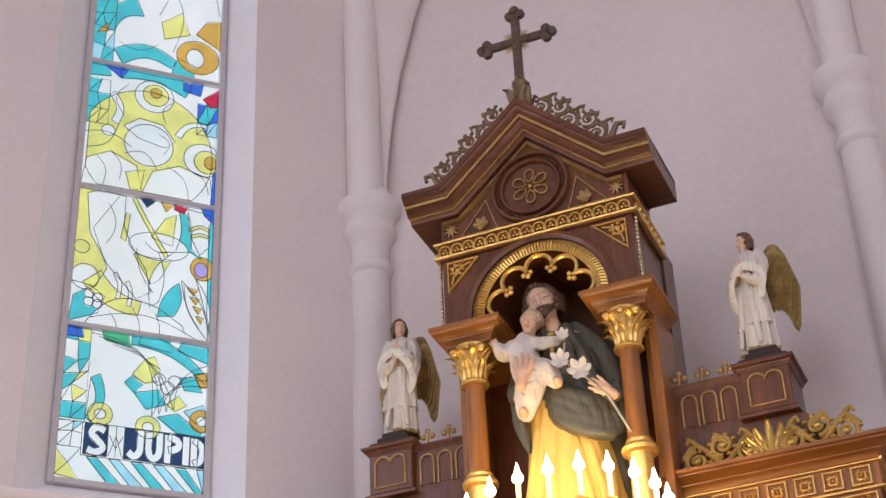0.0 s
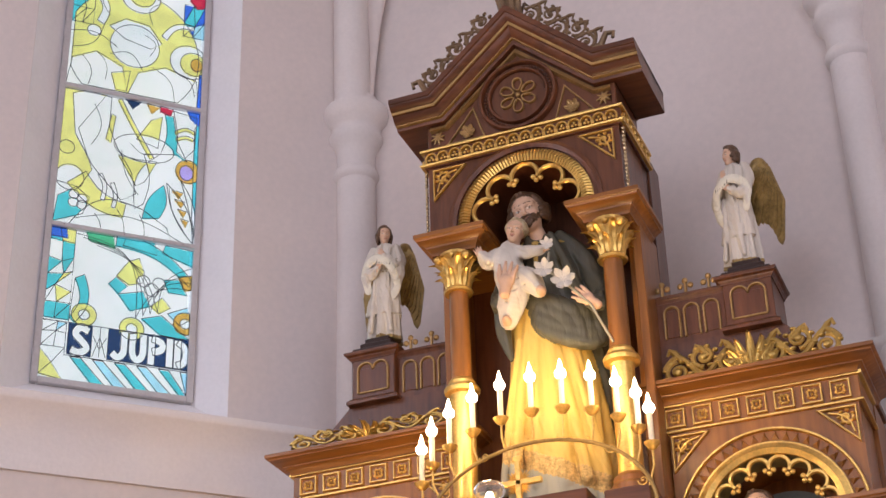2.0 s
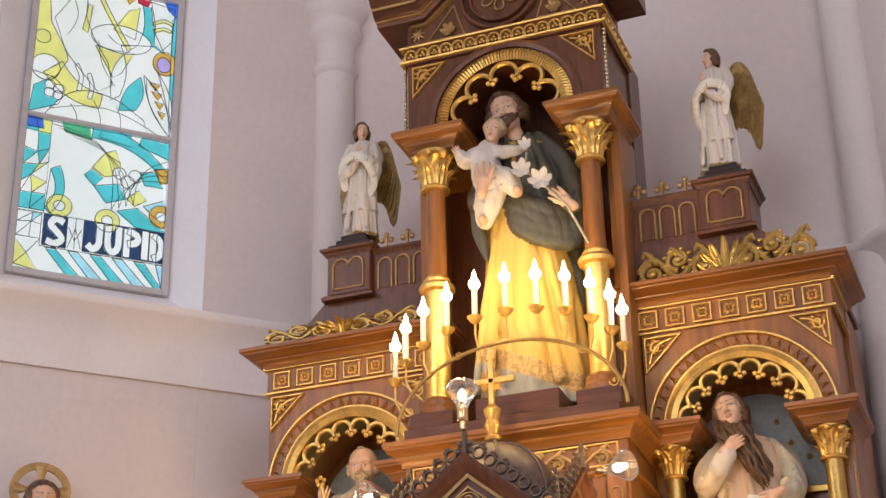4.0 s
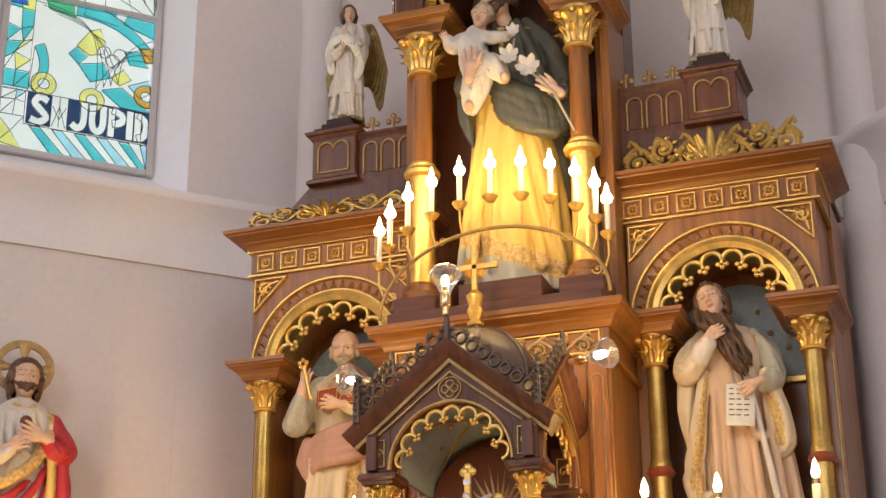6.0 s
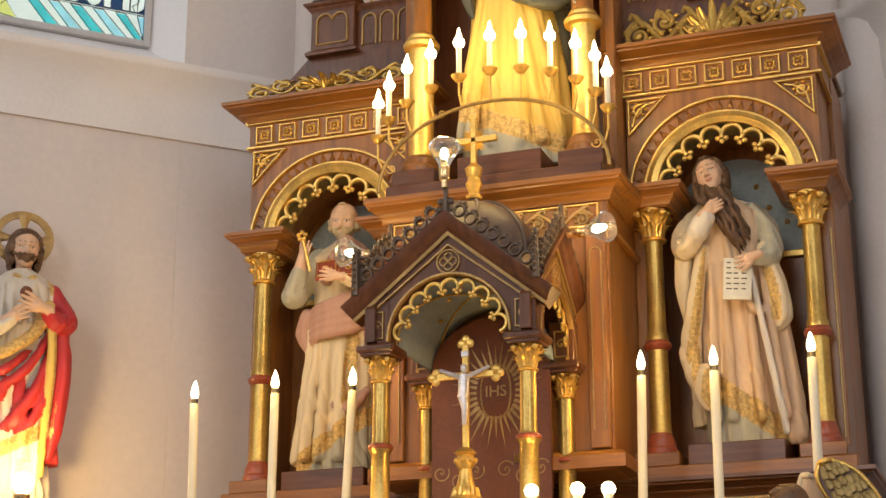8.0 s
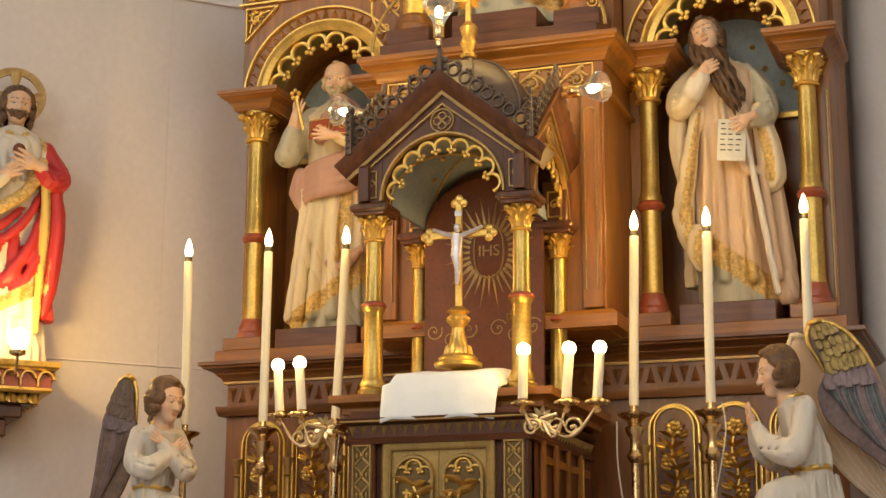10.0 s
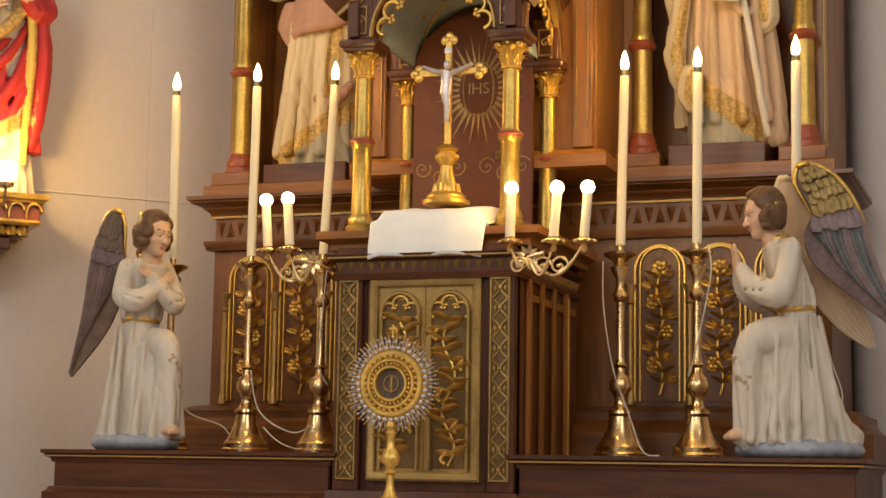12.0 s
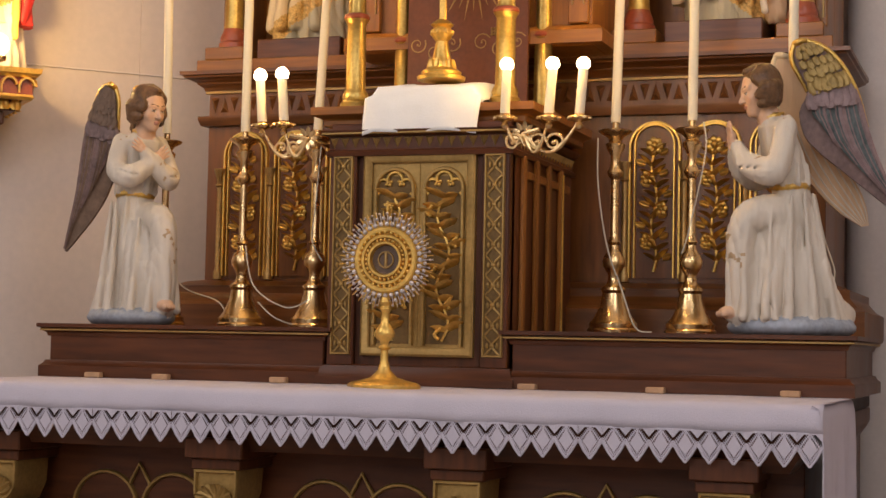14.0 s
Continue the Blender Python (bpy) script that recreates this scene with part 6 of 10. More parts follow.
        idx[act[:, 0], act[:, 1], act[:, 2]] = np.arange(len(act))
        faces = []
        for ax in range(3):
            o1, o2 = (ax + 1) % 3, (ax + 2) % 3
            a = [slice(1, -1)] * 3
            b = [slice(1, -1)] * 3
            a[ax], b[ax] = slice(0, -1), slice(1, None)
            s0, s1 = S_[tuple(a)], S_[tuple(b)]
            e = np.argwhere(s0 != s1)
            up = s0[e[:, 0], e[:, 1], e[:, 2]]
            e[:, o1] += 1
            e[:, o2] += 1
            quad = []
            for d1, d2 in ((0, 0), (-1, 0), (-1, -1), (0, -1)):
                c = e.copy()
                c[:, o1] += d1
                c[:, o2] += d2
                quad.append(idx[c[:, 0], c[:, 1], c[:, 2]])
            quad = np.stack(quad, 1)
            quad[~up] = quad[~up][:, ::-1]
            faces.append(quad)
        faces = np.concatenate(faces)
        faces = faces[(faces >= 0).all(1)]
        return pos, faces, vm[faces[:, 0]]

    def fuse(self, into=None, at=None):
        pos, faces, fm = self.skin()
        into = into or self
        m = np.array(into.at @ (at or Matrix()))
        pos = pos @ m[:3, :3].T + m[:3, 3]
        remap = []
        for mat in self.mats:
            into.use(mat)
            remap.append(into.cur)
        n = len(into.v)
        into.v += [tuple(p) for p in pos.tolist()]
        into.f += [tuple(q) for q in (faces + n).tolist()]
        into.m += [remap[i] for i in fm.tolist()]
        return into


def robe(g, keys, folds=14, amp=0.05, mat=None, drift=0.6, seed=0.0, k=0.012, mode="add"):
    """Draped cloth between rows of (t, z, rx, ry, cx, cy), with folds that deepen towards the hem."""
    if mat:
        g.use(mat)
    ts = np.linspace(0, 1, 160)
    rows = np.array([ease(keys, t) for t in ts])
    big = rows[:, 1:3].max() * (1 + 2.5 * amp) + abs(rows[:, 3:5]).max()
    sl, (X, Y, Z) = g.window((-big, -big, rows[0, 0]), (big, big, rows[-1, 0]), 0.02)
    z = Z.ravel()
    t, rx, ry, cx, cy = [np.interp(z, rows[:, 0], c)[None, None, :].astype(np.float32) for c in (ts, *rows[:, 1:].T)]
    dx, dy = (X - cx) / rx, (Y - cy) / ry
    rad, a = np.sqrt(dx * dx + dy * dy), np.arctan2(dy, dx)
    wander = 0.5 * np.sin(3 * a + 4 * t + seed) + 0.35 * np.sin(5 * a - 7 * t + 2 * seed)
    deep = 1.7 * amp * (1.15 - 0.65 * t) * (0.75 + 0.45 * np.sin(2 * a + 3 * seed + 5 * t))
    w = np.sin(round(folds * 0.5) * a + seed + drift * 3 * t + 1.4 * np.sin(2 * a + seed) + 0.8 * wander) + 0.5 * np.sin(folds * a + 2.3 * seed - drift * 4 * t)
    w = np.sign(w) * np.abs(w) ** 0.75
    f = 1 + deep * w + 0.25 * deep * np.sin(round(folds * 1.7) * a + 5 * seed + 2 * t)
    d = np.maximum((rad - f) * np.minimum(rx, ry), np.maximum(rows[0, 0] - Z, Z - rows[-1, 0]))
    g.merge(sl, d.astype(np.float32), k, mode)


def swag(g, pts, r, mat, folds=5, amp=0.18, flat=0.55, k=0.010):
    """A thick fold of drapery; gilt embroidery is painted on the cloth below it."""
    g.use(mat)
    if mat is EMBROIDERY:
        g.roll(pts, r, mode="paint")
    else:
        g.roll(pts, r, k, "add", flat, folds, amp)


def limb(g, pts, rs, mat, folds=0.08, k=0.012):
    g.use(mat)
    g.roll(pts, [r * 0.68 for r in rs], k, "add", 1.0, 4, folds * 1.2)
    P = [Vector(p) for p in pts]
    # creases across the bend of the sleeve
    for u in (0.25, 0.5, 0.75):
        c = P[1].lerp(P[min(2, len(P) - 1)], u)
        g.roll([c + Vector((-rs[0], -rs[0] * 0.6, rs[0] * 0.25)), c + Vector((0, -rs[0] * 0.95, -rs[0] * 0.1)), c + Vector((rs[0], -rs[0] * 0.6, rs[0] * 0.2))], 0.0035, 0.010, "cut")


def palm(g, c, d, size, mat=FLESH, spread=0.10):
    """A flat palm with four fingers along d and a thumb."""
    g.use(mat)
    c, d = Vector(c), Vector(d).normalized()
    side = d.cross(Vector((0, -1, 0)))
    side = side.normalized() if side.length > 0.1 else Vector((1, 0, 0))
    g.mass(c, (size * 0.38, size * 0.24, size * 0.38), 0.006)
    g.roll([c - d * size * 0.7, c], [size * 0.26, size * 0.28], 0.006)
    for k in range(4):
        o = side * (k - 1.5) * size * 0.20
        e = d + side * (k - 1.5) * spread
        ln = (0.85, 1.02, 1.0, 0.82)[k]
        g.roll([c + o * 0.9, c + o + e * size * 0.5 + Vector((0, -size * 0.08, 0)), c + o * 1.05 + e * size * ln], [size * 0.13, size * 0.11, size * 0.075], 0.002, steps=2)
    g.roll([c - side * size * 0.25, c - side * size * 0.45 + d * size * 0.40], [size * 0.14, size * 0.09], 0.004, steps=2)


def head(g, c, r, hair=HAIR, beard=None, turn=0, nod=0, long_hair=0.0, bald=False, lean=0, curl=0.10, step=0.0023, bush=1.0):
    """A plain modelled head: brow, sockets, lids, nose, lips, hair in wavy locks and, for some, a beard."""
    low = -1.6 - max(long_hair - 1.2, 0, (beard[1] - 0.6) if beard else 0)
    q = Clay().grid((-1.25 * r, -1.45 * r, low * r), (1.25 * r, 1.35 * r, 1.4 * r), step)
    V = lambda *p: tuple(v * r for v in p)
    q.use(FLESH)
    q.mass(V(0, 0.12, 0.25), V(0.72, 0.86, 0.76), 0.1 * r)
    q.mass(V(0, -0.14, -0.20), V(0.58, 0.64, 0.78), 0.2 * r)
    q.mass(V(0, -0.46, -0.78), V(0.25, 0.24, 0.20), 0.22 * r)
    q.roll([V(0, 0.10, -0.6), V(0, 0.22, -1.55)], [0.38 * r, 0.45 * r], 0.15 * r)
    q.roll([V(-0.44, -0.56, 0.22), V(0, -0.74, 0.16), V(0.44, -0.56, 0.22)], 0.09 * r, 0.14 * r)
    for s in (-1, 1):
        q.mass(V(s * 0.36, -0.46, -0.24), V(0.20, 0.18, 0.20), 0.16 * r)
        q.mass(V(s * 0.29, -0.86, 0.02), V(0.19, 0.17, 0.12), 0.10 * r, "cut")
        q.mass(V(s * 0.28, -0.60, 0.02), V(0.16, 0.13, 0.105), 0.03 * r)
    q.roll([V(0, -0.70, 0.16), V(0, -0.84, -0.12), V(0, -0.93, -0.27)], [0.06 * r, 0.08 * r, 0.11 * r], 0.08 * r)
    for s in (-1, 1):
        q.mass(V(s * 0.10, -0.80, -0.30), V(0.08, 0.09, 0.06), 0.05 * r)
    q.use(LIPS)
    q.mass(V(0, -0.745, -0.50), V(0.18, 0.09, 0.045), 0.03 * r)
    q.mass(V(0, -0.735, -0.58), V(0.14, 0.09, 0.05), 0.03 * r)
    for s in (-1, 1):
        q.use(BLUSH)
        q.mass(V(s * 0.38, -0.62, -0.28), V(0.16, 0.18, 0.13), mode="paint")
        q.use(EYE_WHITE)
        q.mass(V(s * 0.28, -0.74, 0.005), V(0.115, 0.10, 0.045), mode="paint")
        q.use(HAIR)
        q.mass(V(s * 0.28, -0.74, 0.01), V(0.045, 0.10, 0.05), mode="paint")
        q.roll([V(s * 0.13, -0.72, 0.045), V(s * 0.28, -0.76, 0.08), V(s * 0.43, -0.66, 0.03)], 0.020 * r, mode="paint")
        q.use(hair)
        q.roll([V(s * 0.10, -0.80, 0.24), V(s * 0.30, -0.76, 0.31), V(s * 0.50, -0.56, 0.24)], 0.030 * r, mode="paint")
    q.use(hair)
    rnd = random.Random(int(r * 1e5) + int(turn) + 7)
    if not bald:
        # cap of hair behind a slanting hairline, then locks that fall from the parting
        sl, (X, Y, Z) = q.window(V(-1, -1, -1), V(1, 1.2, 1.3), 0)
        s = np.sqrt((X / (0.76 * r)) ** 2 + ((Y - 0.15 * r) / (0.88 * r)) ** 2 + ((Z - 0.28 * r) / (0.79 * r)) ** 2)
        q.merge(sl, np.maximum((s - 1) * 0.8 * r, -(0.75 * Y + 0.66 * Z) + 0.06 * r).astype(np.float32), 0.05 * r)
        n = 22
        for i in range(n):
            a = radians(-22 + 224 * i / (n - 1))
            pts = [V(0.10 * math.cos(a), -0.46 + 0.50 * max(0, math.sin(a)), 0.90 + 0.14 * max(0, math.sin(a)))]
            for e, out in ((52, 0.95), (22, 1.0), (-4, 1.02)):
                ce = math.cos(radians(e)) * out
                w = curl * (0.7 + 0.5 * rnd.random()) * (1 if (len(pts) % 2) else -1)
                pts.append(V(0.74 * ce * math.cos(a + w), 0.14 + 0.84 * ce * math.sin(a + w), 0.28 + 0.78 * math.sin(radians(e))))
            if math.sin(a) > -0.6:
                fall = 0.35 + long_hair
                for j in range(1, 6):
                    w = curl * 1.6 * (1 if j % 2 else -1) * (0.6 + 0.6 * rnd.random())
                    pts.append(V((0.76 * bush - 0.03 * j) * math.cos(a + w), 0.20 + (0.80 - 0.04 * j) * math.sin(a + w), 0.22 - fall * j / 5))
            k = len(pts)
            q.roll(pts, [r * 0.115 * bush * (0.8 + 0.5 * math.sin(math.pi * (j + 0.6) / k)) for j in range(k - 1)] + [0.04 * r], 0.02 * r, steps=4)
    else:
        for i in range(26):
            a = radians(-20 + 220 * (i % 13) / 12)
            z = 0.0 - 0.30 * (i // 13)
            q.mass(V(0.70 * math.cos(a), 0.10 + 0.76 * math.sin(a), z + 0.06 * rnd.random()), V(0.17, 0.17, 0.19), 0.03 * r)
        for i in range(5):
            q.mass(V(-0.10 + 0.05 * i, -0.46 + 0.02 * i, 0.93), V(0.07, 0.10, 0.06), 0.02 * r)
    if beard:
        q.use(beard[0])
        ln = beard[1]
        rows = 2 if ln > 1 else 1
        for row in range(rows):
            for i in range(11):
                a = radians(188 + 164 * i / 10)
                mid = 1 - abs(i - 5) / 5
                x, y = 0.56 * math.cos(a), 0.62 * math.sin(a) - 0.06 - 0.05 * row
                pts = []
                m = 5 + int(4 * ln)
                for j in range(m + 1):
                    u = j / m
                    w = 0.05 * math.sin(2.4 * j + i * 1.9) * (1 + 0.5 * ln)
                    pts.append(V(x * (1 - 0.50 * u) + w, y - 0.05 * math.sin(1.5 * u * 2) + 0.04 * math.cos(2.1 * j + i) + 0.10 * u * (ln > 1), -0.22 - 0.25 * mid - (ln * (0.62 + 0.38 * mid) - 0.25 * row) * u))
                q.roll(pts, [r * 0.12] + [r * (0.135 - 0.03 * u / m) for u in range(m - 1)] + [0.03 * r], 0.02 * r, steps=3)
        for s in (-1, 1):
            q.roll([V(s * 0.03, -0.84, -0.38), V(s * 0.22, -0.78, -0.44), V(s * 0.38, -0.58, -0.66)], [0.06 * r, 0.085 * r, 0.05 * r], 0.02 * r)
    q.fuse(g, pose(c[0], c[1], c[2], nod, lean, turn))


def hem(g, z, mat, slope=0.0, y1=0.05):
    """Paints a border below a level line, or one that climbs with x, on the front of the cloth."""
    g.use(mat)
    sl, (X, Y, Z) = g.window((-1, -1, -0.01), (1, y1, 1), 0)
    g.merge(sl, (Z - (z + slope * X) + 0 * Y).astype(np.float32), 0.01, "paint")


def feathered_wing(g, root, reach, rise, drop, mats, back=0.1, n=9):
    """A folded wing: an arched leading edge, short coverts and long quills that hang from it."""
    root = Vector(root)
    s = 1 if reach > 0 else -1
    edge = []
    for i in range(13):
        t = i / 12
        edge.append(root + Vector((reach * (0.15 + 0.85 * t ** 0.8) * (1 - 0.15 * t), back * (0.3 + t), rise * math.sin(math.pi * min(1, 0.12 + 0.62 * t)))))
    g.use(mats[0])
    g.tube(edge, [0.016 + 0.014 * math.sin(math.pi * i / 12) for i in range(13)], 8)
    for row, (ln, wd, mat) in enumerate(((0.26, 0.030, mats[0]), (0.52, 0.030, mats[1]), (1.0, 0.034, mats[2]))):
        g.use(mat)
        for i in range(n):
            t = (i + 0.5) / n
            k = t * 12
            a = edge[int(k)].lerp(edge[min(12, int(k) + 1)], k % 1)
            length = drop * ln * (0.55 + 0.45 * t)
            out = reach * (0.02 + 0.30 * t) * ln
            tip = a + Vector((out, back * 0.15 * ln, -length))
            midp = a.lerp(tip, 0.5) + Vector((out * 0.15, 0.02, 0))
            w = Vector((wd * (1 + 0.3 * row), 0.0, 0.006))
            dy = Vector((0, 0.012 * (2 - row) * -1 + 0.003 * (i % 2), 0))
            v = [a - w * 0.5, a + w * 0.5, midp + w, tip + w * 0.35, tip - Vector((0, 0, wd * 0.7)), tip - w * 0.35, midp - w]
            v = [p + dy for p in v]
            v += [p + Vector((0, 0.008, 0)) for p in v]
            ridge = len(v)
            v.append(midp + dy + Vector((0, -0.007, 0)))
            f = [(j, (j + 1) % 7, ridge) for j in range(7)] + [tuple(range(13, 6, -1))] + [(j, 7 + j, 7 + (j + 1) % 7, (j + 1) % 7) for j in range(7)]
            g.add(v, f)


def standing_angel(flip):
    """Small upright angel in white with gilt wings and a scroll."""
    g = Clay().grid((-0.17, -0.17, -0.01), (0.17, 0.15, 0.60), 0.0032)
    f = -1 if flip else 1
    keys = [(0, 0.0, 0.088, 0.075, 0, 0), (0.12, 0.07, 0.082, 0.07, 0, 0), (0.3, 0.17, 0.078, 0.065, 0, 0), (0.6, 0.33, 0.062, 0.052, 0, -0.005), (0.8, 0.42, 0.068, 0.055, 0, 0), (0.92, 0.48, 0.075, 0.048, 0, 0), (1, 0.515, 0.03, 0.03, 0, 0)]
    robe(g, keys, 14, 0.10, ROBE_WHITE, seed=1.0 + f, k=0.006)
    hem(g, 0.022, FEATHER_GOLD, 0, 0.2)
    robe(g, [(0, 0.13, 0.092, 0.080, 0, 0), (0.5, 0.22, 0.083, 0.07, 0, 0), (1, 0.36, 0.064, 0.054, 0, 0)], 10, 0.08, ROBE_WHITE, seed=2.0, k=0.004)
    g.use(ROBE_WHITE)
    for x0, x1 in ((-0.05, -0.07), (-0.015, -0.02), (0.03, 0.045)):
        g.roll([(x0, -0.045, 0.34), (x0, -0.065, 0.2), (x1, -0.068, 0.04)], [0.006, 0.011, 0.013], 0.008)
    g.use(FEATHER_GOLD)
    g.roll([(0.064 * math.cos(k * 0.7), 0.054 * math.sin(k * 0.7), 0.35) for k in range(10)], 0.005, 0.003)
    for s in (-1, 1):
        limb(g, [(s * 0.066, 0, 0.485), (s * 0.092, -0.01, 0.41), (s * 0.072, -0.06, 0.355 + 0.02 * s * f), (s * 0.02, -0.085, 0.385 + 0.03 * s * f)], [0.036, 0.042, 0.042, 0.025], ROBE_WHITE, k=0.006)
        g.use(ROBE_WHITE)
        g.roll([(s * 0.088, -0.03, 0.40), (s * 0.095, -0.05, 0.33), (s * 0.09, -0.05, 0.27)], [0.025, 0.028, 0.008], 0.008, "add", 0.6, 4, 0.15)
        palm(g, (s * 0.012, -0.095, 0.392 + 0.03 * s * f), (-s * 0.6, -0.2, 0.7), 0.034)
    g.use(PAPER)
    g.roll([(-f * 0.085, -0.05, 0.26), (-f * 0.10, -0.06, 0.36), (-f * 0.03, -0.10, 0.40), (f * 0.05, -0.10, 0.36), (f * 0.085, -0.06, 0.27), (f * 0.06, -0.05, 0.22)], 0.022, 0.003, "add", 0.3)
    g.crease(0.005, 0.03, CLOTH).fuse()
    for s in (-1, 1):
        feathered_wing(g, (s * 0.02, 0.05, 0.40), s * 0.105, 0.135, 0.38, (FEATHER_GOLD, FEATHER_GOLD, FEATHER_GOLD), 0.07, 7)
    g.use(INK)
    for k in range(6):
        x = f * (-0.02 + 0.015 * k)
        g.tube([(x, -0.108, 0.375 - 0.004 * k), (x + 0.004, -0.108, 0.395 - 0.005 * k)], 0.002, 4)
    head(g, (0, -0.015, 0.558), 0.047, HAIR, None, 25 * f, 6, 0.75, step=0.002, curl=0.16, bush=1.25)
    return g


for s in (-1, 1):
    solo("angel_statue", standing_angel(s > 0), "small white robed angel statue with gilded wings on a pedestal", "statue", pose(s * 0.868, 1.02, 4.750, 0, 0, 8 if s < 0 else -22) @ Matrix.Diagonal((0.86, 0.9, 1.04, 1)), "angels on the pedestals", angle=60)

# bearded saint with a child and a lily, in the tower
g = Clay().grid((-0.36, -0.32, -0.01), (0.38, 0.24, 1.42), 0.0040)
keys = [(0, 0.0, 0.235, 0.16, 0.03, 0), (0.15, 0.12, 0.228, 0.16, 0.03, 0), (0.4, 0.5, 0.215, 0.155, 0.015, 0), (0.62, 0.85, 0.175, 0.135, 0.0, 0), (0.85, 1.18, 0.175, 0.12, 0.0, 0), (0.95, 1.30, 0.15, 0.10, 0.0, 0), (1, 1.36, 0.06, 0.06, -0.01, 0)]
robe(g, keys, 12, 0.045, ROBE_OCHRE, seed=0.5)
# long folds that fan out from the belt
for x0, x1, zt, w in ((-0.08, -0.17, 0.88, 0.030), (-0.03, -0.07, 0.86, 0.026), (0.02, 0.06, 0.80, 0.030), (0.06, 0.15, 0.74, 0.030), (-0.12, -0.22, 0.8, 0.024), (0.12, 0.23, 0.70, 0.026)):
    swag(g, [(x0, -0.120, zt), (x0 * 0.5 + x1 * 0.5, -0.145, zt * 0.55), (x1, -0.142 if abs(x1) < 0.2 else -0.10, 0.10)], [0.010, w * 0.8, w], ROBE_OCHRE, 3, 0.05, 0.8, k=0.013)
g.roll([(-0.045, -0.14, 0.92), (0.03, -0.165, 0.60), (0.13, -0.165, 0.16)], [0.004, 0.006, 0.007], 0.014, "cut")
# pale tunic that shows below the lifted robe
g.use(ROBE_GREY)
sl, (X, Y, Z) = g.window((-1, -1, -0.01), (1, 0.1, 0.4), 0)
g.merge(sl, (Z - (0.13 - 0.42 * X) + 0 * Y).astype(np.float32), 0.01, "paint")
g.use(EMBROIDERY)
g.merge(sl, (np.abs(Z - (0.17 - 0.42 * X)) - 0.045 + 0 * Y).astype(np.float32), 0.01, "paint")
mant = [(0, 0.10, 0.20, 0.09, 0.06, 0.09), (0.3, 0.5, 0.20, 0.10, 0.07, 0.08), (0.6, 0.8, 0.20, 0.11, 0.07, 0.06), (0.85, 1.2, 0.20, 0.11, 0.03, 0.03), (1, 1.36, 0.08, 0.07, 0, 0.02)]
robe(g, mant, 10, 0.05, ROBE_SLATE, seed=2.2, k=0.006)
robe(g, [(0, 0.93, 0.172, 0.132, 0.01, 0.0), (0.35, 1.0, 0.178, 0.135, 0.01, 0.0), (0.75, 1.16, 0.18, 0.125, 0.0, 0.0), (0.92, 1.29, 0.15, 0.105, 0.0, 0.0), (1, 1.36, 0.07, 0.07, -0.01, 0)], 10, 0.05, ROBE_SLATE, seed=4.1, k=0.006)
# the mantle drawn across the waist in one broad sagging fold
for k in range(4):
    swag(g, [(-0.12 + 0.02 * k, -0.10, 1.03 - 0.035 * k), (0.0, -0.145, 0.985 - 0.05 * k), (0.12, -0.155, 0.91 - 0.05 * k), (0.23, -0.11, 0.89 - 0.045 * k), (0.285, -0.04, 0.98 - 0.03 * k)], [0.020, 0.036, 0.042, 0.040, 0.03], ROBE_SLATE, 3, 0.06, 0.7, k=0.018)
swag(g, [(0.09, -0.03, 1.34), (0.20, -0.05, 1.20), (0.265, -0.06, 1.0), (0.27, -0.07, 0.85), (0.25, -0.06, 0.77)], [0.04, 0.05, 0.05, 0.05, 0.025], ROBE_SLATE, 5, 0.06, 0.9)
swag(g, [(0.05, -0.085, 1.34), (0.11, -0.135, 1.18), (0.17, -0.15, 1.0)], [0.016, 0.022, 0.018], ROBE_SLATE, 3, 0.05, 0.8)
swag(g, [(-0.06, -0.085, 1.34), (-0.05, -0.125, 1.20), (-0.03, -0.13, 1.04)], [0.014, 0.020, 0.014], ROBE_SLATE, 3, 0.05, 0.8)
limb(g, [(0.19, -0.03, 1.18), (0.27, -0.10, 1.0), (0.26, -0.19, 0.90), (0.235, -0.235, 0.885)], [0.06, 0.065, 0.058, 0.042], ROBE_SLATE)
palm(g, (0.225, -0.25, 0.895), (-0.5, -0.1, 0.4), 0.075)
swag(g, [(-0.14, 0.0, 1.22), (-0.19, -0.07, 1.08), (-0.19, -0.15, 0.98), (-0.14, -0.20, 0.985)], [0.05, 0.046, 0.044, 0.034], ROBE_SLATE, 5, 0.06, 0.9)
swag(g, [(-0.195, -0.10, 0.97), (-0.19, -0.10, 0.85), (-0.16, -0.10, 0.72)], [0.034, 0.032, 0.010], ROBE_SLATE, 4, 0.08, 0.8)
# the child on the arm
swag(g, [(-0.125, -0.14, 1.275), (-0.145, -0.155, 1.20), (-0.135, -0.17, 1.10), (-0.115, -0.185, 1.02), (-0.135, -0.18, 0.94), (-0.15, -0.165, 0.88)], [0.035, 0.066, 0.072, 0.070, 0.060, 0.040], ROBE_WHITE, 5, 0.05, 0.9)
swag(g, [(-0.10, -0.19, 1.09), (-0.04, -0.215, 1.05), (0.0, -0.215, 0.99)], [0.055, 0.052, 0.034], ROBE_WHITE, 4, 0.05, 0.9)
for k in range(4):
    g.roll([(-0.19 + 0.012 * k, -0.20, 1.13 - 0.05 * k), (-0.13, -0.245, 1.10 - 0.055 * k), (-0.05, -0.24, 1.10 - 0.04 * k)], 0.004, 0.008, "cut")
limb(g, [(-0.18, -0.15, 1.23), (-0.225, -0.17, 1.195), (-0.25, -0.19, 1.215)], [0.055, 0.056, 0.040], ROBE_WHITE)
palm(g, (-0.26, -0.20, 1.225), (-0.4, -0.2, 0.7), 0.04)
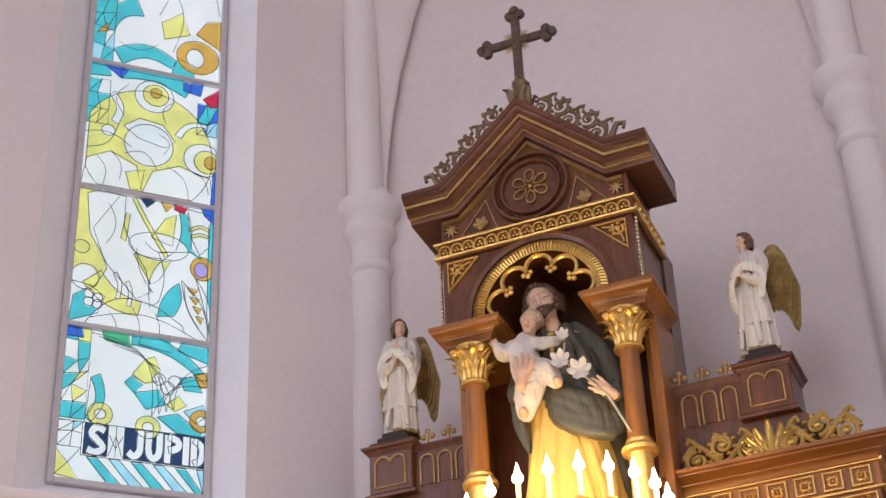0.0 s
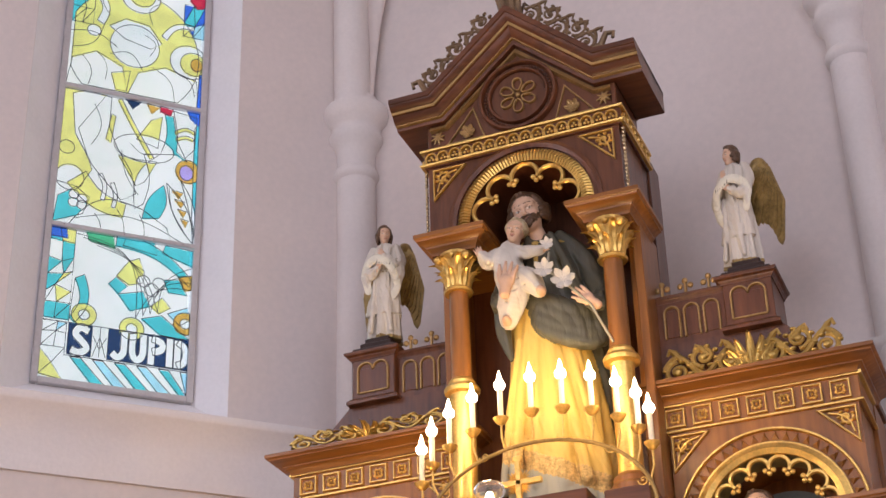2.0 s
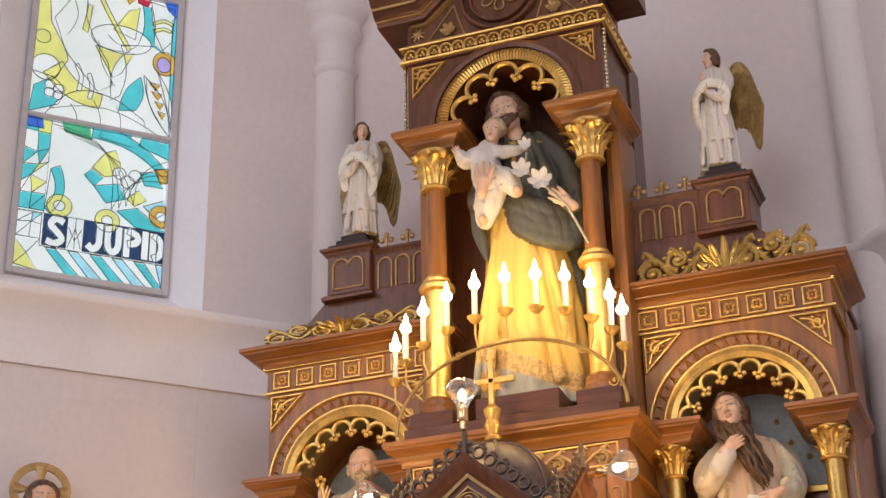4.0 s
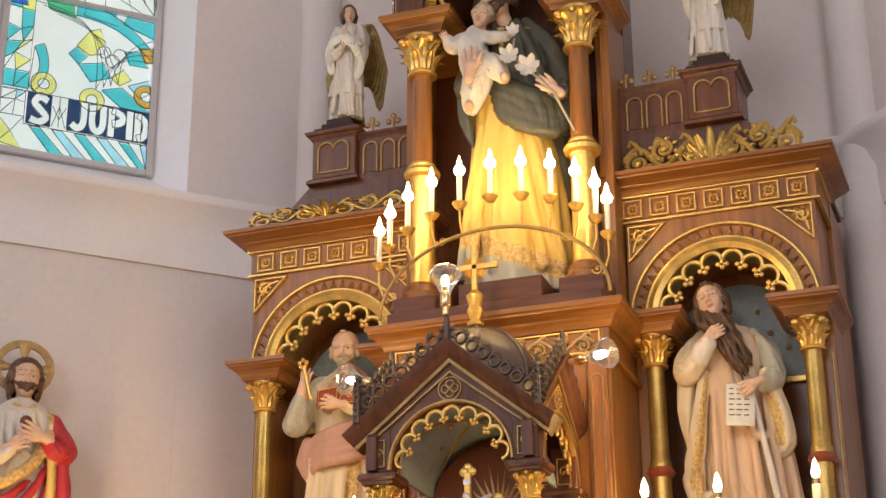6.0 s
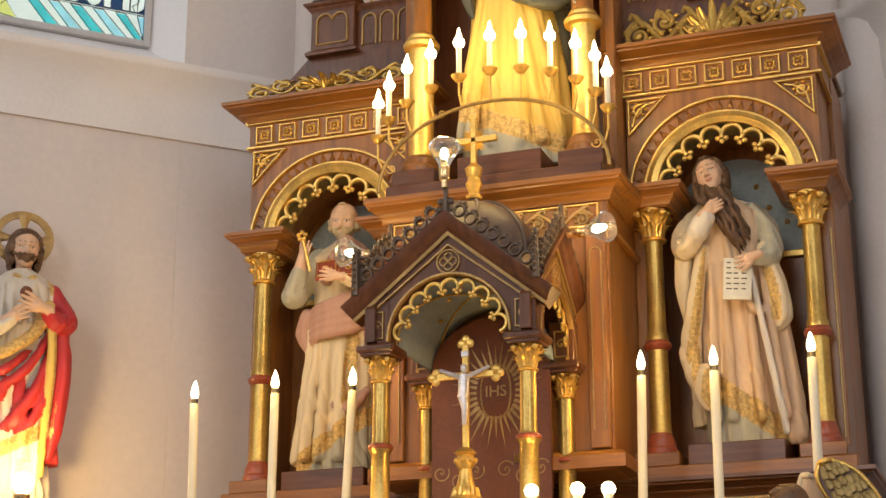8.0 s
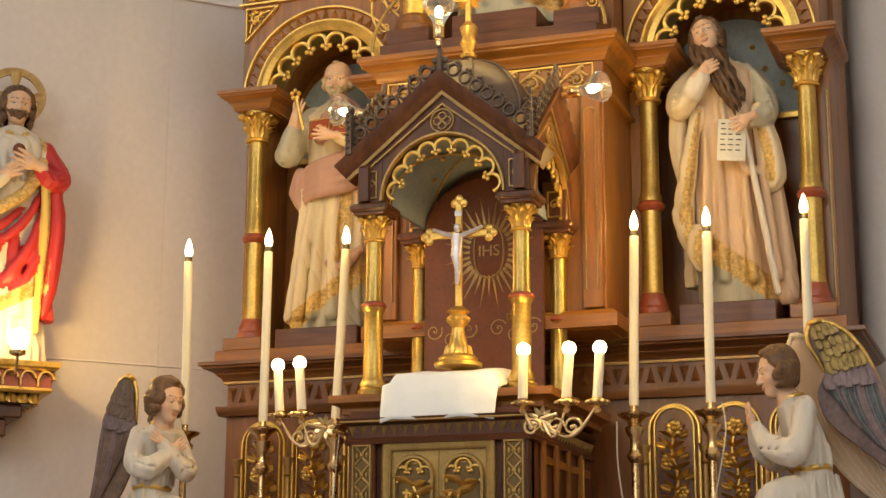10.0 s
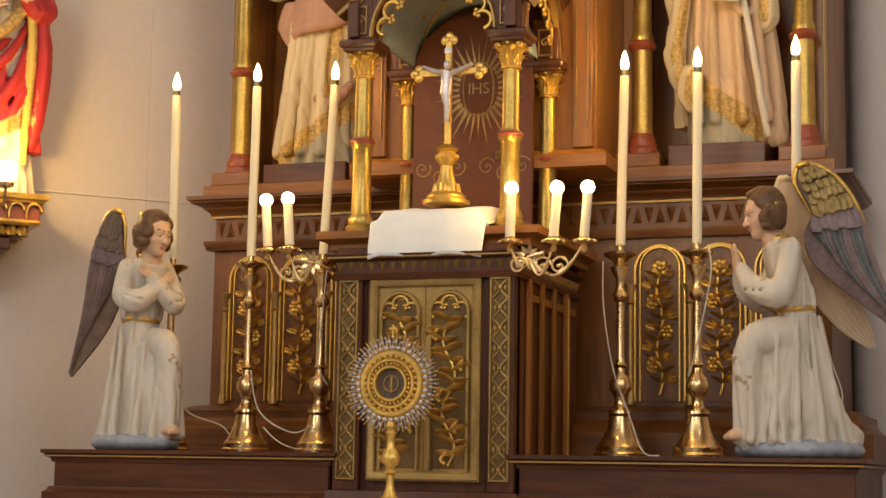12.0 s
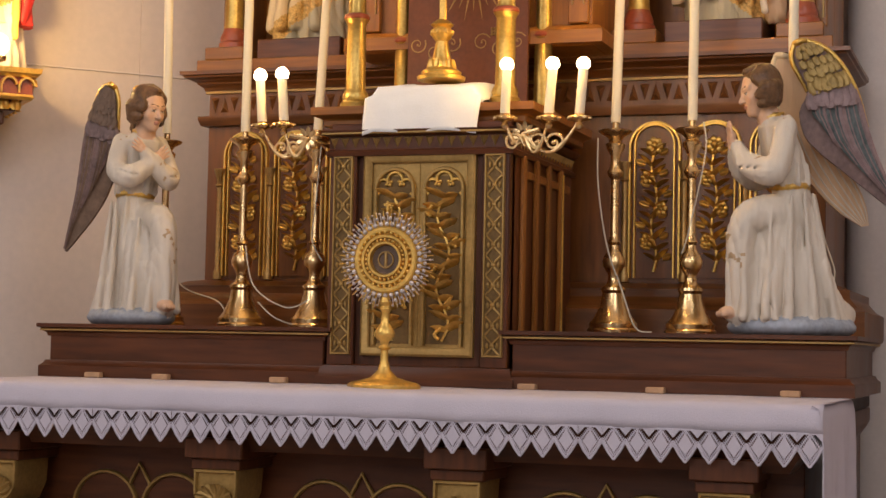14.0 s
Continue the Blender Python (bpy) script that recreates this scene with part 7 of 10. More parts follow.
limb(g, [(-0.09, -0.16, 1.23), (-0.04, -0.20, 1.20), (0.02, -0.21, 1.195)], [0.050, 0.046, 0.034], ROBE_WHITE)
palm(g, (0.035, -0.215, 1.195), (0.8, -0.2, 0.2), 0.038)
g.use(FLESH)
g.mass((-0.155, -0.195, 0.868), (0.022, 0.042, 0.022), 0.006)
g.mass((0.015, -0.232, 0.975), (0.022, 0.036, 0.024), 0.006)
palm(g, (-0.135, -0.262, 1.035), (0.15, 0.05, 0.95), 0.095)
g.crease(0.0065, 0.055, CLOTH).fuse()
head(g, (-0.050, -0.085, 1.465), 0.100, HAIR, (HAIR, 0.42), -8, 10, 0.45, lean=-14, curl=0.18, bush=1.25)
head(g, (-0.098, -0.165, 1.335), 0.062, HAIR_GREY, None, -4, 4, 0.0, lean=12, curl=0.16)
# lily
g.use(ROBE_GREY)
g.tube([(0.32, -0.26, 0.665), (0.235, -0.265, 0.86), (0.126, -0.27, 0.985), (0.05, -0.24, 1.07), (0.06, -0.225, 1.17)], 0.006, 6)
g.use(ROBE_WHITE)
for cx, cz, r in ((0.041, 1.06, 0.050), (0.126, 0.995, 0.058), (0.062, 1.185, 0.034)):
    for k in range(6):
        a = k * math.pi / 3 + cx * 9
        g.leaf((cx, -0.275, cz), (0.3 * math.cos(a), -1, 0.3 * math.sin(a)), (math.cos(a), -0.2, math.sin(a)), r, r * 0.55, 0.3, 4)
solo("saint_statue", g, "bearded saint statue in ochre robe and dark mantle holding a child", "statue", pose(0.0, 0.83, 3.682, 0, 0, 8) @ Matrix.Scale(0.97, 4), angle=60)

# bald bearded saint with book and key
g = Clay().grid((-0.28, -0.28, -0.01), (0.30, 0.20, 1.10), 0.0038)
keys = [(0, 0.0, 0.175, 0.13, 0, 0), (0.12, 0.08, 0.17, 0.13, 0, 0), (0.4, 0.42, 0.155, 0.12, 0.01, 0), (0.68, 0.75, 0.14, 0.11, 0.02, 0), (0.9, 0.98, 0.15, 0.10, 0.02, 0), (1, 1.06, 0.05, 0.05, 0.02, 0)]
robe(g, keys, 13, 0.05, ROBE_CREAM, seed=4.0)
for x0, x1, y1 in ((-0.10, -0.165, -0.08), (-0.06, -0.11, -0.13), (-0.01, -0.04, -0.145), (0.05, 0.05, -0.14)):
    swag(g, [(x0, -0.10, 0.62), ((x0 + x1) / 2, y1 * 0.92, 0.35), (x1, y1, 0.06)], [0.012, 0.024, 0.030], ROBE_CREAM, 3, 0.05, 0.85, k=0.013)
# grey tunic below the lifted hem, gilt border along it
g.use(ROBE_GREY)
sl, (X, Y, Z) = g.window((-0.16, -1, -0.01), (1, 0.1, 0.4), 0)
g.merge(sl, (Z - (0.085 + 0.75 * X) + 0 * Y).astype(np.float32), 0.01, "paint")
g.use(EMBROIDERY)
sl, (X, Y, Z) = g.window((-0.3, -1, -0.01), (1, 0.1, 0.4), 0)
g.merge(sl, (np.abs(Z - (0.125 + 0.72 * X)) - 0.042 + 0 * Y).astype(np.float32), 0.01, "paint")
swag(g, [(0.10, -0.11, 0.68), (0.10, -0.13, 0.45), (0.09, -0.14, 0.28)], [0.034, 0.036, 0.03], EMBROIDERY)
swag(g, [(0.03, -0.13, 0.28), (0.10, -0.13, 0.27), (0.16, -0.10, 0.34)], [0.018, 0.03, 0.02], ROBE_PINK, 3, 0.05, 0.7)
# rose mantle over the shoulder and gathered across the hips
swag(g, [(0.05, -0.08, 1.02), (0.12, -0.09, 0.93), (0.15, -0.10, 0.80), (0.15, -0.10, 0.70)], [0.045, 0.06, 0.07, 0.06], ROBE_PINK, 5, 0.06, 0.7)
swag(g, [(0.0, -0.09, 0.97), (-0.03, -0.115, 0.86)], [0.03, 0.03], ROBE_PINK, 3, 0.05, 0.6)
for k in range(5):
    swag(g, [(0.165, -0.06, 0.80 - 0.035 * k), (0.09, -0.13, 0.765 - 0.038 * k), (0.0, -0.148, 0.735 - 0.034 * k), (-0.075, -0.118, 0.715 - 0.032 * k), (-0.12, -0.06, 0.68 - 0.030 * k)], [0.018, 0.022, 0.022, 0.020, 0.016], ROBE_PINK, 3, 0.05, 0.75, k=0.014)
swag(g, [(-0.12, -0.10, 0.70), (-0.14, -0.085, 0.62), (-0.12, -0.09, 0.545)], [0.028, 0.036, 0.014], ROBE_PINK, 4, 0.08, 0.8)
swag(g, [(0.17, -0.05, 0.74), (0.185, -0.04, 0.58), (0.18, -0.03, 0.40)], [0.06, 0.06, 0.03], ROBE_PINK, 5, 0.08, 0.8)
# raised arm in a grey sleeve, key, book
limb(g, [(-0.10, 0, 0.99), (-0.165, -0.05, 0.86), (-0.175, -0.12, 0.79), (-0.14, -0.16, 0.88)], [0.070, 0.085, 0.085, 0.052], ROBE_GREY, 0.06)
g.use(FLESH)
g.roll([(-0.14, -0.16, 0.88), (-0.118, -0.175, 0.95)], [0.030, 0.025], 0.006)
palm(g, (-0.112, -0.18, 0.965), (0.25, -0.1, 1), 0.058)
limb(g, [(0.16, 0, 0.96), (0.20, -0.08, 0.84), (0.15, -0.17, 0.81), (0.09, -0.21, 0.83)], [0.062, 0.064, 0.05, 0.038], ROBE_CREAM)
palm(g, (0.045, -0.232, 0.835), (-0.9, -0.1, 0.2), 0.064)
g.crease(0.0065, 0.055, CLOTH).fuse()
g.use(GOLD)
g.tube([(-0.075, -0.20, 0.87), (-0.11, -0.205, 1.02)], 0.008)
for k in range(5):
    a = k * math.pi * 0.4 + 0.3
    g.ball((-0.115 + 0.017 * math.cos(a), -0.205, 1.037 + 0.017 * math.sin(a)), 0.011, 8, 6)
g.use(BOOK_RED)
for s in (-1, 1):
    keep, g.at = g.at, pose(0.06, -0.21, 0.872, -20, s * 6, 0)
    g.box(min(0, s * 0.105), max(0, s * 0.105), -0.008, 0.008, -0.045, 0.055)
    g.use(GOLD)
    g.tube([(s * 0.01, -0.010, -0.036), (s * 0.095, -0.010, -0.036), (s * 0.095, -0.010, 0.046), (s * 0.01, -0.010, 0.046), (s * 0.01, -0.010, -0.036)], 0.0035, 4)
    g.spiral((s * 0.052, 0.005), 0.022, 1.2, 0.003, 0, s, -0.010)
    g.use(PAPER)
    g.box(min(s * 0.004, s * 0.098), max(s * 0.004, s * 0.098), 0.007, 0.014, -0.042, 0.049)
    g.use(BOOK_RED)
    g.at = keep
head(g, (0.02, -0.03, 1.145), 0.088, HAIR_GREY, (HAIR_GREY, 0.55), 6, 10, 0, True)
solo("saint_statue", g, "bald bearded saint statue in cream and pink with a red book", "statue", pose(-0.868, 1.015, 2.486, 0, 0, 4) @ Matrix.Scale(0.985, 4), "saints in the wing niches", angle=60)

# long-bearded prophet with a written sheet
g = Clay().grid((-0.30, -0.28, -0.01), (0.32, 0.20, 1.12), 0.0038)
keys = [(0, 0.0, 0.17, 0.13, 0.03, 0), (0.12, 0.08, 0.175, 0.13, 0.03, 0), (0.4, 0.42, 0.165, 0.125, 0, 0), (0.68, 0.75, 0.16, 0.115, -0.01, 0), (0.9, 0.99, 0.155, 0.10, -0.02, 0), (1, 1.07, 0.05, 0.05, -0.03, 0)]
robe(g, keys, 11, 0.035, ROBE_ROSE, seed=5.2)
swag(g, [(-0.02, -0.10, 0.88), (0.0, -0.13, 0.70), (0.08, -0.15, 0.54), (0.15, -0.10, 0.56)], [0.012, 0.018, 0.020, 0.014], ROBE_ROSE, 3, 0.05, 0.8, k=0.013)
for x0, x1 in ((-0.09, -0.10), (-0.04, -0.03), (0.05, 0.09), (0.12, 0.19)):
    swag(g, [(x0, -0.105, 0.74), ((x0 + x1) / 2, -0.13, 0.45), (x1, -0.13, 0.10)], [0.010, 0.020, 0.026], ROBE_ROSE, 3, 0.05, 0.85, k=0.014)
# pale tunic and gilt border at the foot
g.use(ROBE_GREY)
sl, (X, Y, Z) = g.window((-0.3, -1, -0.01), (0.3, 0.06, 0.5), 0)
g.merge(sl, (Z - (0.12 - 0.66 * X) + 0 * Y).astype(np.float32), 0.01, "paint")
g.use(EMBROIDERY)
g.merge(sl, (np.abs(Z - (0.165 - 0.66 * X)) - 0.055 + 0 * Y).astype(np.float32), 0.01, "paint")
# open cloak with broad gilt borders
cape = [(0, 0.10, 0.215, 0.10, 0.02, 0.06), (0.5, 0.65, 0.205, 0.10, 0, 0.055), (0.9, 1.0, 0.18, 0.085, -0.01, 0.04), (1, 1.06, 0.08, 0.05, -0.02, 0.03)]
robe(g, cape, 11, 0.06, ROBE_CREAM, seed=1.7, k=0.006)
for pts, rs in (([(-0.125, -0.10, 0.82), (-0.165, -0.105, 0.60), (-0.20, -0.10, 0.38), (-0.20, -0.09, 0.31)], [0.022, 0.034, 0.042, 0.02]), ([(-0.18, -0.10, 0.40), (-0.185, -0.10, 0.29), (-0.165, -0.10, 0.22)], [0.03, 0.04, 0.018]), ([(-0.14, -0.12, 0.30), (-0.15, -0.12, 0.21), (-0.13, -0.12, 0.15)], [0.025, 0.036, 0.018])):
    swag(g, pts, rs, ROBE_CREAM, 4, 0.08, 0.7)
    swag(g, [Vector(p) + Vector((0.012, -0.022, -0.01)) for p in pts], [r * 0.62 for r in rs], EMBROIDERY)
swag(g, [(0.14, -0.11, 0.80), (0.185, -0.12, 0.64), (0.20, -0.11, 0.52), (0.17, -0.10, 0.47)], [0.03, 0.044, 0.045, 0.02], ROBE_CREAM, 4, 0.08, 0.8)
swag(g, [(0.125, -0.14, 0.76), (0.165, -0.155, 0.62), (0.175, -0.145, 0.51)], [0.022, 0.026, 0.022], EMBROIDERY)
swag(g, [(0.20, -0.07, 0.50), (0.225, -0.07, 0.25), (0.24, -0.08, 0.03)], [0.03, 0.04, 0.045], ROBE_ROSE, 4, 0.08, 0.8)
# staff of the sheet, arms, hands
g.use(ROBE_WHITE)
g.roll([(0.075, -0.165, 0.70), (0.13, -0.17, 0.38), (0.19, -0.16, 0.03)], [0.013, 0.015, 0.015], 0.004)
limb(g, [(-0.12, 0, 1.0), (-0.20, -0.05, 0.90), (-0.20, -0.12, 0.82), (-0.125, -0.165, 0.89)], [0.064, 0.070, 0.072, 0.054], ROBE_CREAM, 0.06)
swag(g, [(-0.20, -0.08, 0.84), (-0.215, -0.07, 0.68), (-0.20, -0.06, 0.50)], [0.04, 0.036, 0.012], ROBE_CREAM, 4, 0.08, 0.8)
g.use(ROBE_WHITE)
g.roll([(-0.14, -0.165, 0.875), (-0.105, -0.18, 0.925)], [0.048, 0.042], 0.004)
limb(g, [(0.10, 0, 1.0), (0.165, -0.05, 0.90), (0.172, -0.12, 0.78), (0.11, -0.175, 0.745)], [0.062, 0.068, 0.066, 0.044], ROBE_GREY, 0.06)
palm(g, (0.075, -0.205, 0.735), (-0.75, -0.1, -0.4), 0.066)
g.crease(0.0065, 0.055, CLOTH).fuse()
g.use(PAPER)
keep, g.at = g.at, pose(0.02, -0.195, 0.655, -12, 4, 0)
g.box(-0.060, 0.060, -0.002, 0.003, -0.095, 0.095, 0.001)
g.use(INK)
for k in range(6):
    for q in range(3):
        g.box(-0.048 + 0.032 * q, -0.030 + 0.032 * q + 0.003 * ((k + q) % 3), -0.0035, -0.0015, 0.070 - 0.024 * k, 0.075 - 0.024 * k, 0.0005)
g.at = keep
head(g, (-0.075, -0.05, 1.15), 0.086, HAIR, None, -14, -8, 0.75, lean=-16, curl=0.14, bush=1.15)
# the beard that flows down to the breast, and the palm that holds it
q = Clay().grid((-0.19, -0.26, 0.74), (0.11, -0.02, 1.20), 0.0026)
q.use(HAIR)
for k in range(15):
    d, back = 0.0105 * (k - 7), 0.020 * (k % 3)
    m = 1 - abs(k - 7) / 9
    pts = [(-0.085 + 0.85 * d, -0.105 + 0.6 * abs(d) + 0.3 * back, 1.115 - 0.02 * m)]
    for j in range(1, 9):
        u = j / 8
        pts.append((-0.085 + 0.13 * u ** 1.2 + d * (1.05 - 0.45 * u) + 0.006 * math.sin(2.3 * j + 1.7 * k), -0.125 - 0.045 * math.sin(math.pi * u * 0.9) + 0.4 * abs(d) + back * 0.7, 1.09 - (0.20 + 0.10 * m) * u - 0.01 * (k % 2)))
    q.roll(pts, [0.010] + [0.0135 - 0.0006 * j for j in range(7)] + [0.003], 0.002, steps=3)
q.use(FLESH)
palm(q, (-0.085, -0.200, 0.955), (0.75, 0.05, 0.45), 0.066, spread=0.02)
q.fuse(g)
solo("prophet_statue", g, "prophet statue with long dark beard and rose robe holding a sheet", "statue", pose(0.868, 1.01, 2.486, 0, 0, 10) @ Matrix.Diagonal((0.92, 0.975, 0.975, 1)), "saints in the wing niches", angle=60)

# figure in a red mantle on the wall bracket
g = Clay().grid((-0.28, -0.28, -0.01), (0.30, 0.20, 1.12), 0.0038)
keys = [(0, 0.0, 0.17, 0.13, 0, 0), (0.12, 0.1, 0.165, 0.13, 0, 0), (0.45, 0.5, 0.15, 0.115, 0, 0), (0.7, 0.8, 0.145, 0.105, 0, 0), (0.9, 1.0, 0.155, 0.10, 0, 0), (1, 1.08, 0.05, 0.05, 0, 0)]
robe(g, keys, 13, 0.06, ROBE_WHITE, seed=0.9)
for x in (-0.09, -0.05, -0.01, 0.035):
    swag(g, [(x, -0.09, 0.98), (x * 1.05, -0.115, 0.82)], [0.010, 0.013], ROBE_WHITE, 3, 0.05, 0.8, k=0.02)
g.use(EMBROIDERY)
g.roll([(0.055 * math.cos(k * 0.6), -0.02 + 0.075 * math.sin(k * 0.6), 1.035) for k in range(12)], 0.014, mode="paint")
g.roll([(0, -0.10, 1.03), (0, -0.12, 0.97)], 0.010, mode="paint")
g.roll([(-0.16, -0.09, 0.80), (0, -0.125, 0.795), (0.1, -0.11, 0.80)], 0.008, mode="paint")
red = [(0, 0.20, 0.195, 0.135, 0.01, 0.01), (0.3, 0.38, 0.19, 0.135, 0.01, 0.01), (0.55, 0.58, 0.175, 0.12, 0.01, 0.02), (0.85, 0.95, 0.172, 0.09, 0.02, 0.045), (1, 1.06, 0.09, 0.05, 0, 0.04)]
robe(g, red, 11, 0.06, ROBE_RED, seed=3.3, k=0.006)
for x0, z0, x1, z1, x2, z2, w in ((0.14, 0.80, 0.03, 0.60, -0.10, 0.50, 0.022), (0.15, 0.74, 0.07, 0.50, -0.04, 0.34, 0.026), (0.15, 0.64, 0.10, 0.44, 0.02, 0.28, 0.022), (0.05, 0.70, -0.05, 0.60, -0.15, 0.55, 0.020), (-0.02, 0.56, -0.10, 0.44, -0.16, 0.34, 0.022)):
    swag(g, [(x0, -0.085, z0), (x1, -0.138, z1), (x2, -0.125 if x2 > -0.12 else -0.08, z2)], [w * 0.5, w, w * 0.8], ROBE_RED, 3, 0.05, 0.8, k=0.022)
# diagonal gilt borders
g.use(EMBROIDERY)
g.roll([(0.11, -0.10, 0.90), (0.05, -0.155, 0.76), (-0.06, -0.165, 0.67), (-0.17, -0.09, 0.62)], [0.026, 0.028, 0.028, 0.028], 0.006, "add", 0.7)
sl, (X, Y, Z) = g.window((-0.3, -1, 0.1), (0.13, 0.0, 0.5), 0)
g.merge(sl, (np.abs(Z - (0.27 + 0.55 * X)) - 0.035 + 0 * Y).astype(np.float32), 0.01, "paint")
g.use(ROBE_WHITE)
g.merge(sl, (Z - (0.235 + 0.55 * X) + 0 * Y).astype(np.float32), 0.01, "paint")
swag(g, [(0.12, -0.02, 1.05), (0.15, -0.09, 0.95), (0.13, -0.135, 0.86)], [0.02, 0.03, 0.028], EMBROIDERY)
# sleeve end and the long hanging edge with its olive lining
swag(g, [(0.16, -0.08, 0.84), (0.19, -0.10, 0.62), (0.17, -0.10, 0.34), (0.15, -0.10, 0.22)], [0.035, 0.040, 0.036, 0.016], ROBE_RED, 4, 0.08, 0.8)
swag(g, [(0.125, -0.135, 0.84), (0.135, -0.14, 0.62), (0.125, -0.13, 0.36), (0.12, -0.12, 0.14)], [0.016, 0.022, 0.020, 0.012], ROBE_OCHRE, 3, 0.05, 0.8)
g.use(EMBROIDERY)
g.roll([(0.155, -0.15, 0.78), (0.16, -0.145, 0.55), (0.145, -0.14, 0.27)], [0.014, 0.018, 0.018], mode="paint")
limb(g, [(0.14, 0, 0.98), (0.20, -0.06, 0.85), (0.155, -0.14, 0.81), (0.10, -0.165, 0.85)], [0.066, 0.068, 0.058, 0.04], ROBE_RED)
palm(g, (0.05, -0.185, 0.875), (-0.9, -0.1, 0.28), 0.085)
limb(g, [(-0.14, 0, 0.98), (-0.2, -0.06, 0.82), (-0.13, -0.16, 0.76), (-0.06, -0.18, 0.80)], [0.06, 0.066, 0.056, 0.038], ROBE_WHITE)
palm(g, (-0.05, -0.19, 0.82), (0.8, -0.1, 0.4), 0.07)
g.use(MAROON)
g.mass((0.005, -0.125, 0.945), (0.028, 0.022, 0.030), 0.004)
g.crease(0.0065, 0.055, CLOTH).fuse()
head(g, (0, -0.02, 1.175), 0.088, HAIR, (HAIR, 0.30), 0, 4, 1.05, curl=0.14, bush=1.14)
g.use(DULL)
keep, g.at = g.at, pose(0, 0.075, 1.255, -8)
ring = arc(0, 0, 0.125, 0, 360, 36)[:-1]
g.sweep(ring, FRONT, [(-0.020, -0.005), (0.014, -0.005), (0.014, 0.006), (-0.020, 0.006)], True)
for k in range(4):
    a = k * math.pi / 2
    g.tube([(0.03 * math.cos(a), 0, 0.03 * math.sin(a)), (0.07 * math.cos(a), 0, 0.07 * math.sin(a)), (0.12 * math.cos(a), 0, 0.12 * math.sin(a))], [0.012, 0.016, 0.034], 8, 0.3)
g.at = keep
solo("red_mantle_statue", g, "bearded statue in white robe and red mantle with a gold halo", "statue", pose(-2.275, 0.645, 2.36, 0, 0, 42), angle=60)


def kneeling_angel(arms, seed):
    """Kneeling angel on a cloud; arms crossed on the breast or joined in prayer."""
    g = Clay().grid((-0.22, -0.32, -0.01), (0.24, 0.30, 0.79), 0.0034)
    g.use(CLOUD)
    for k in range(18):
        a = k * 2 * math.pi / 18
        g.mass((0.125 * math.cos(a), 0.03 + 0.195 * math.sin(a), 0.028), (0.045, 0.05, 0.030), 0.012)
    g.mass((0, 0.03, 0.025), (0.14, 0.21, 0.03), 0.02)
    skirt = [(0, 0.045, 0.120, 0.165, 0, 0.075), (0.2, 0.12, 0.116, 0.145, 0, 0.070), (0.5, 0.28, 0.100, 0.110, 0, 0.050), (0.8, 0.44, 0.086, 0.080, 0, 0.03), (1, 0.51, 0.072, 0.062, 0, 0.02)]
    robe(g, skirt, 12, 0.07, ROBE_WHITE, seed=2.0 + seed, k=0.012)
    # trailing leg under the cloth
    g.roll([(-0.03, 0.12, 0.11), (-0.03, 0.22, 0.085), (-0.03, 0.26, 0.075)], [0.06, 0.045, 0.03], 0.03)
    # raised knee and the shin under the robe
    g.roll([(0.03, 0.03, 0.40), (0.045, -0.09, 0.405), (0.05, -0.175, 0.365), (0.05, -0.185, 0.22), (0.052, -0.165, 0.07)], [0.062, 0.064, 0.056, 0.054, 0.060], 0.014)
    robe(g, [(0, 0.05, 0.105, 0.12, 0.025, -0.075), (0.5, 0.22, 0.098, 0.11, 0.025, -0.07), (1, 0.40, 0.070, 0.07, 0.02, -0.03)], 9, 0.06, ROBE_WHITE, seed=0.4, k=0.014)
    # folds that fall from the knee and fan out from the belt
    for x0, x1, y0, y1, z0 in ((-0.03, -0.08, -0.10, -0.15, 0.40), (0.01, -0.02, -0.18, -0.19, 0.36), (0.05, 0.05, -0.235, -0.225, 0.33), (0.095, 0.115, -0.18, -0.19, 0.34), (0.10, 0.14, -0.08, -0.11, 0.40), (0.095, 0.135, 0.0, -0.02, 0.46), (0.095, 0.135, 0.05, 0.08, 0.47), (-0.095, -0.135, 0.0, -0.04, 0.46), (-0.095, -0.13, 0.05, 0.08, 0.47), (0.07, 0.10, 0.09, 0.17, 0.47), (-0.06, -0.09, 0.09, 0.17, 0.47)):
        g.roll([(x0, y0, z0), (x0 * 0.55 + x1 * 0.45, y0 * 0.45 + y1 * 0.55, z0 * 0.55), (x1, y1, 0.06)], [0.006, 0.013, 0.019], 0.012)
    g.use(FLESH)
    g.mass((0.05, -0.215, 0.072), (0.036, 0.055, 0.024), 0.006)
    for k in range(4):
        g.mass((0.03 + 0.014 * k, -0.262 + 0.003 * k, 0.066), (0.0085, 0.016, 0.011), 0.003)
    torso = [(0, 0.49, 0.070, 0.062, 0, 0.02), (0.2, 0.53, 0.082, 0.074, 0, 0.012), (0.55, 0.62, 0.088, 0.076, 0, -0.015), (0.85, 0.70, 0.094, 0.068, 0, -0.040), (1, 0.745, 0.033, 0.033, 0, -0.050)]
    robe(g, torso, 11, 0.035, ROBE_WHITE, seed=1.3, k=0.010)
    g.use(ROBE_WHITE)
    for k in range(8):
        a = radians(45 * k + 10)
        g.roll([(0.085 * math.cos(a), 0.015 + 0.074 * math.sin(a), 0.51), (0.088 * math.cos(a + 0.15), 0.005 + 0.078 * math.sin(a + 0.15), 0.57)], [0.012, 0.006], 0.014)
    g.use(GOLD)
    g.roll([(0.078 * math.cos(k * 0.5), 0.02 + 0.069 * math.sin(k * 0.5), 0.497 + 0.004 * math.sin(k)) for k in range(14)], 0.0085, 0.003)
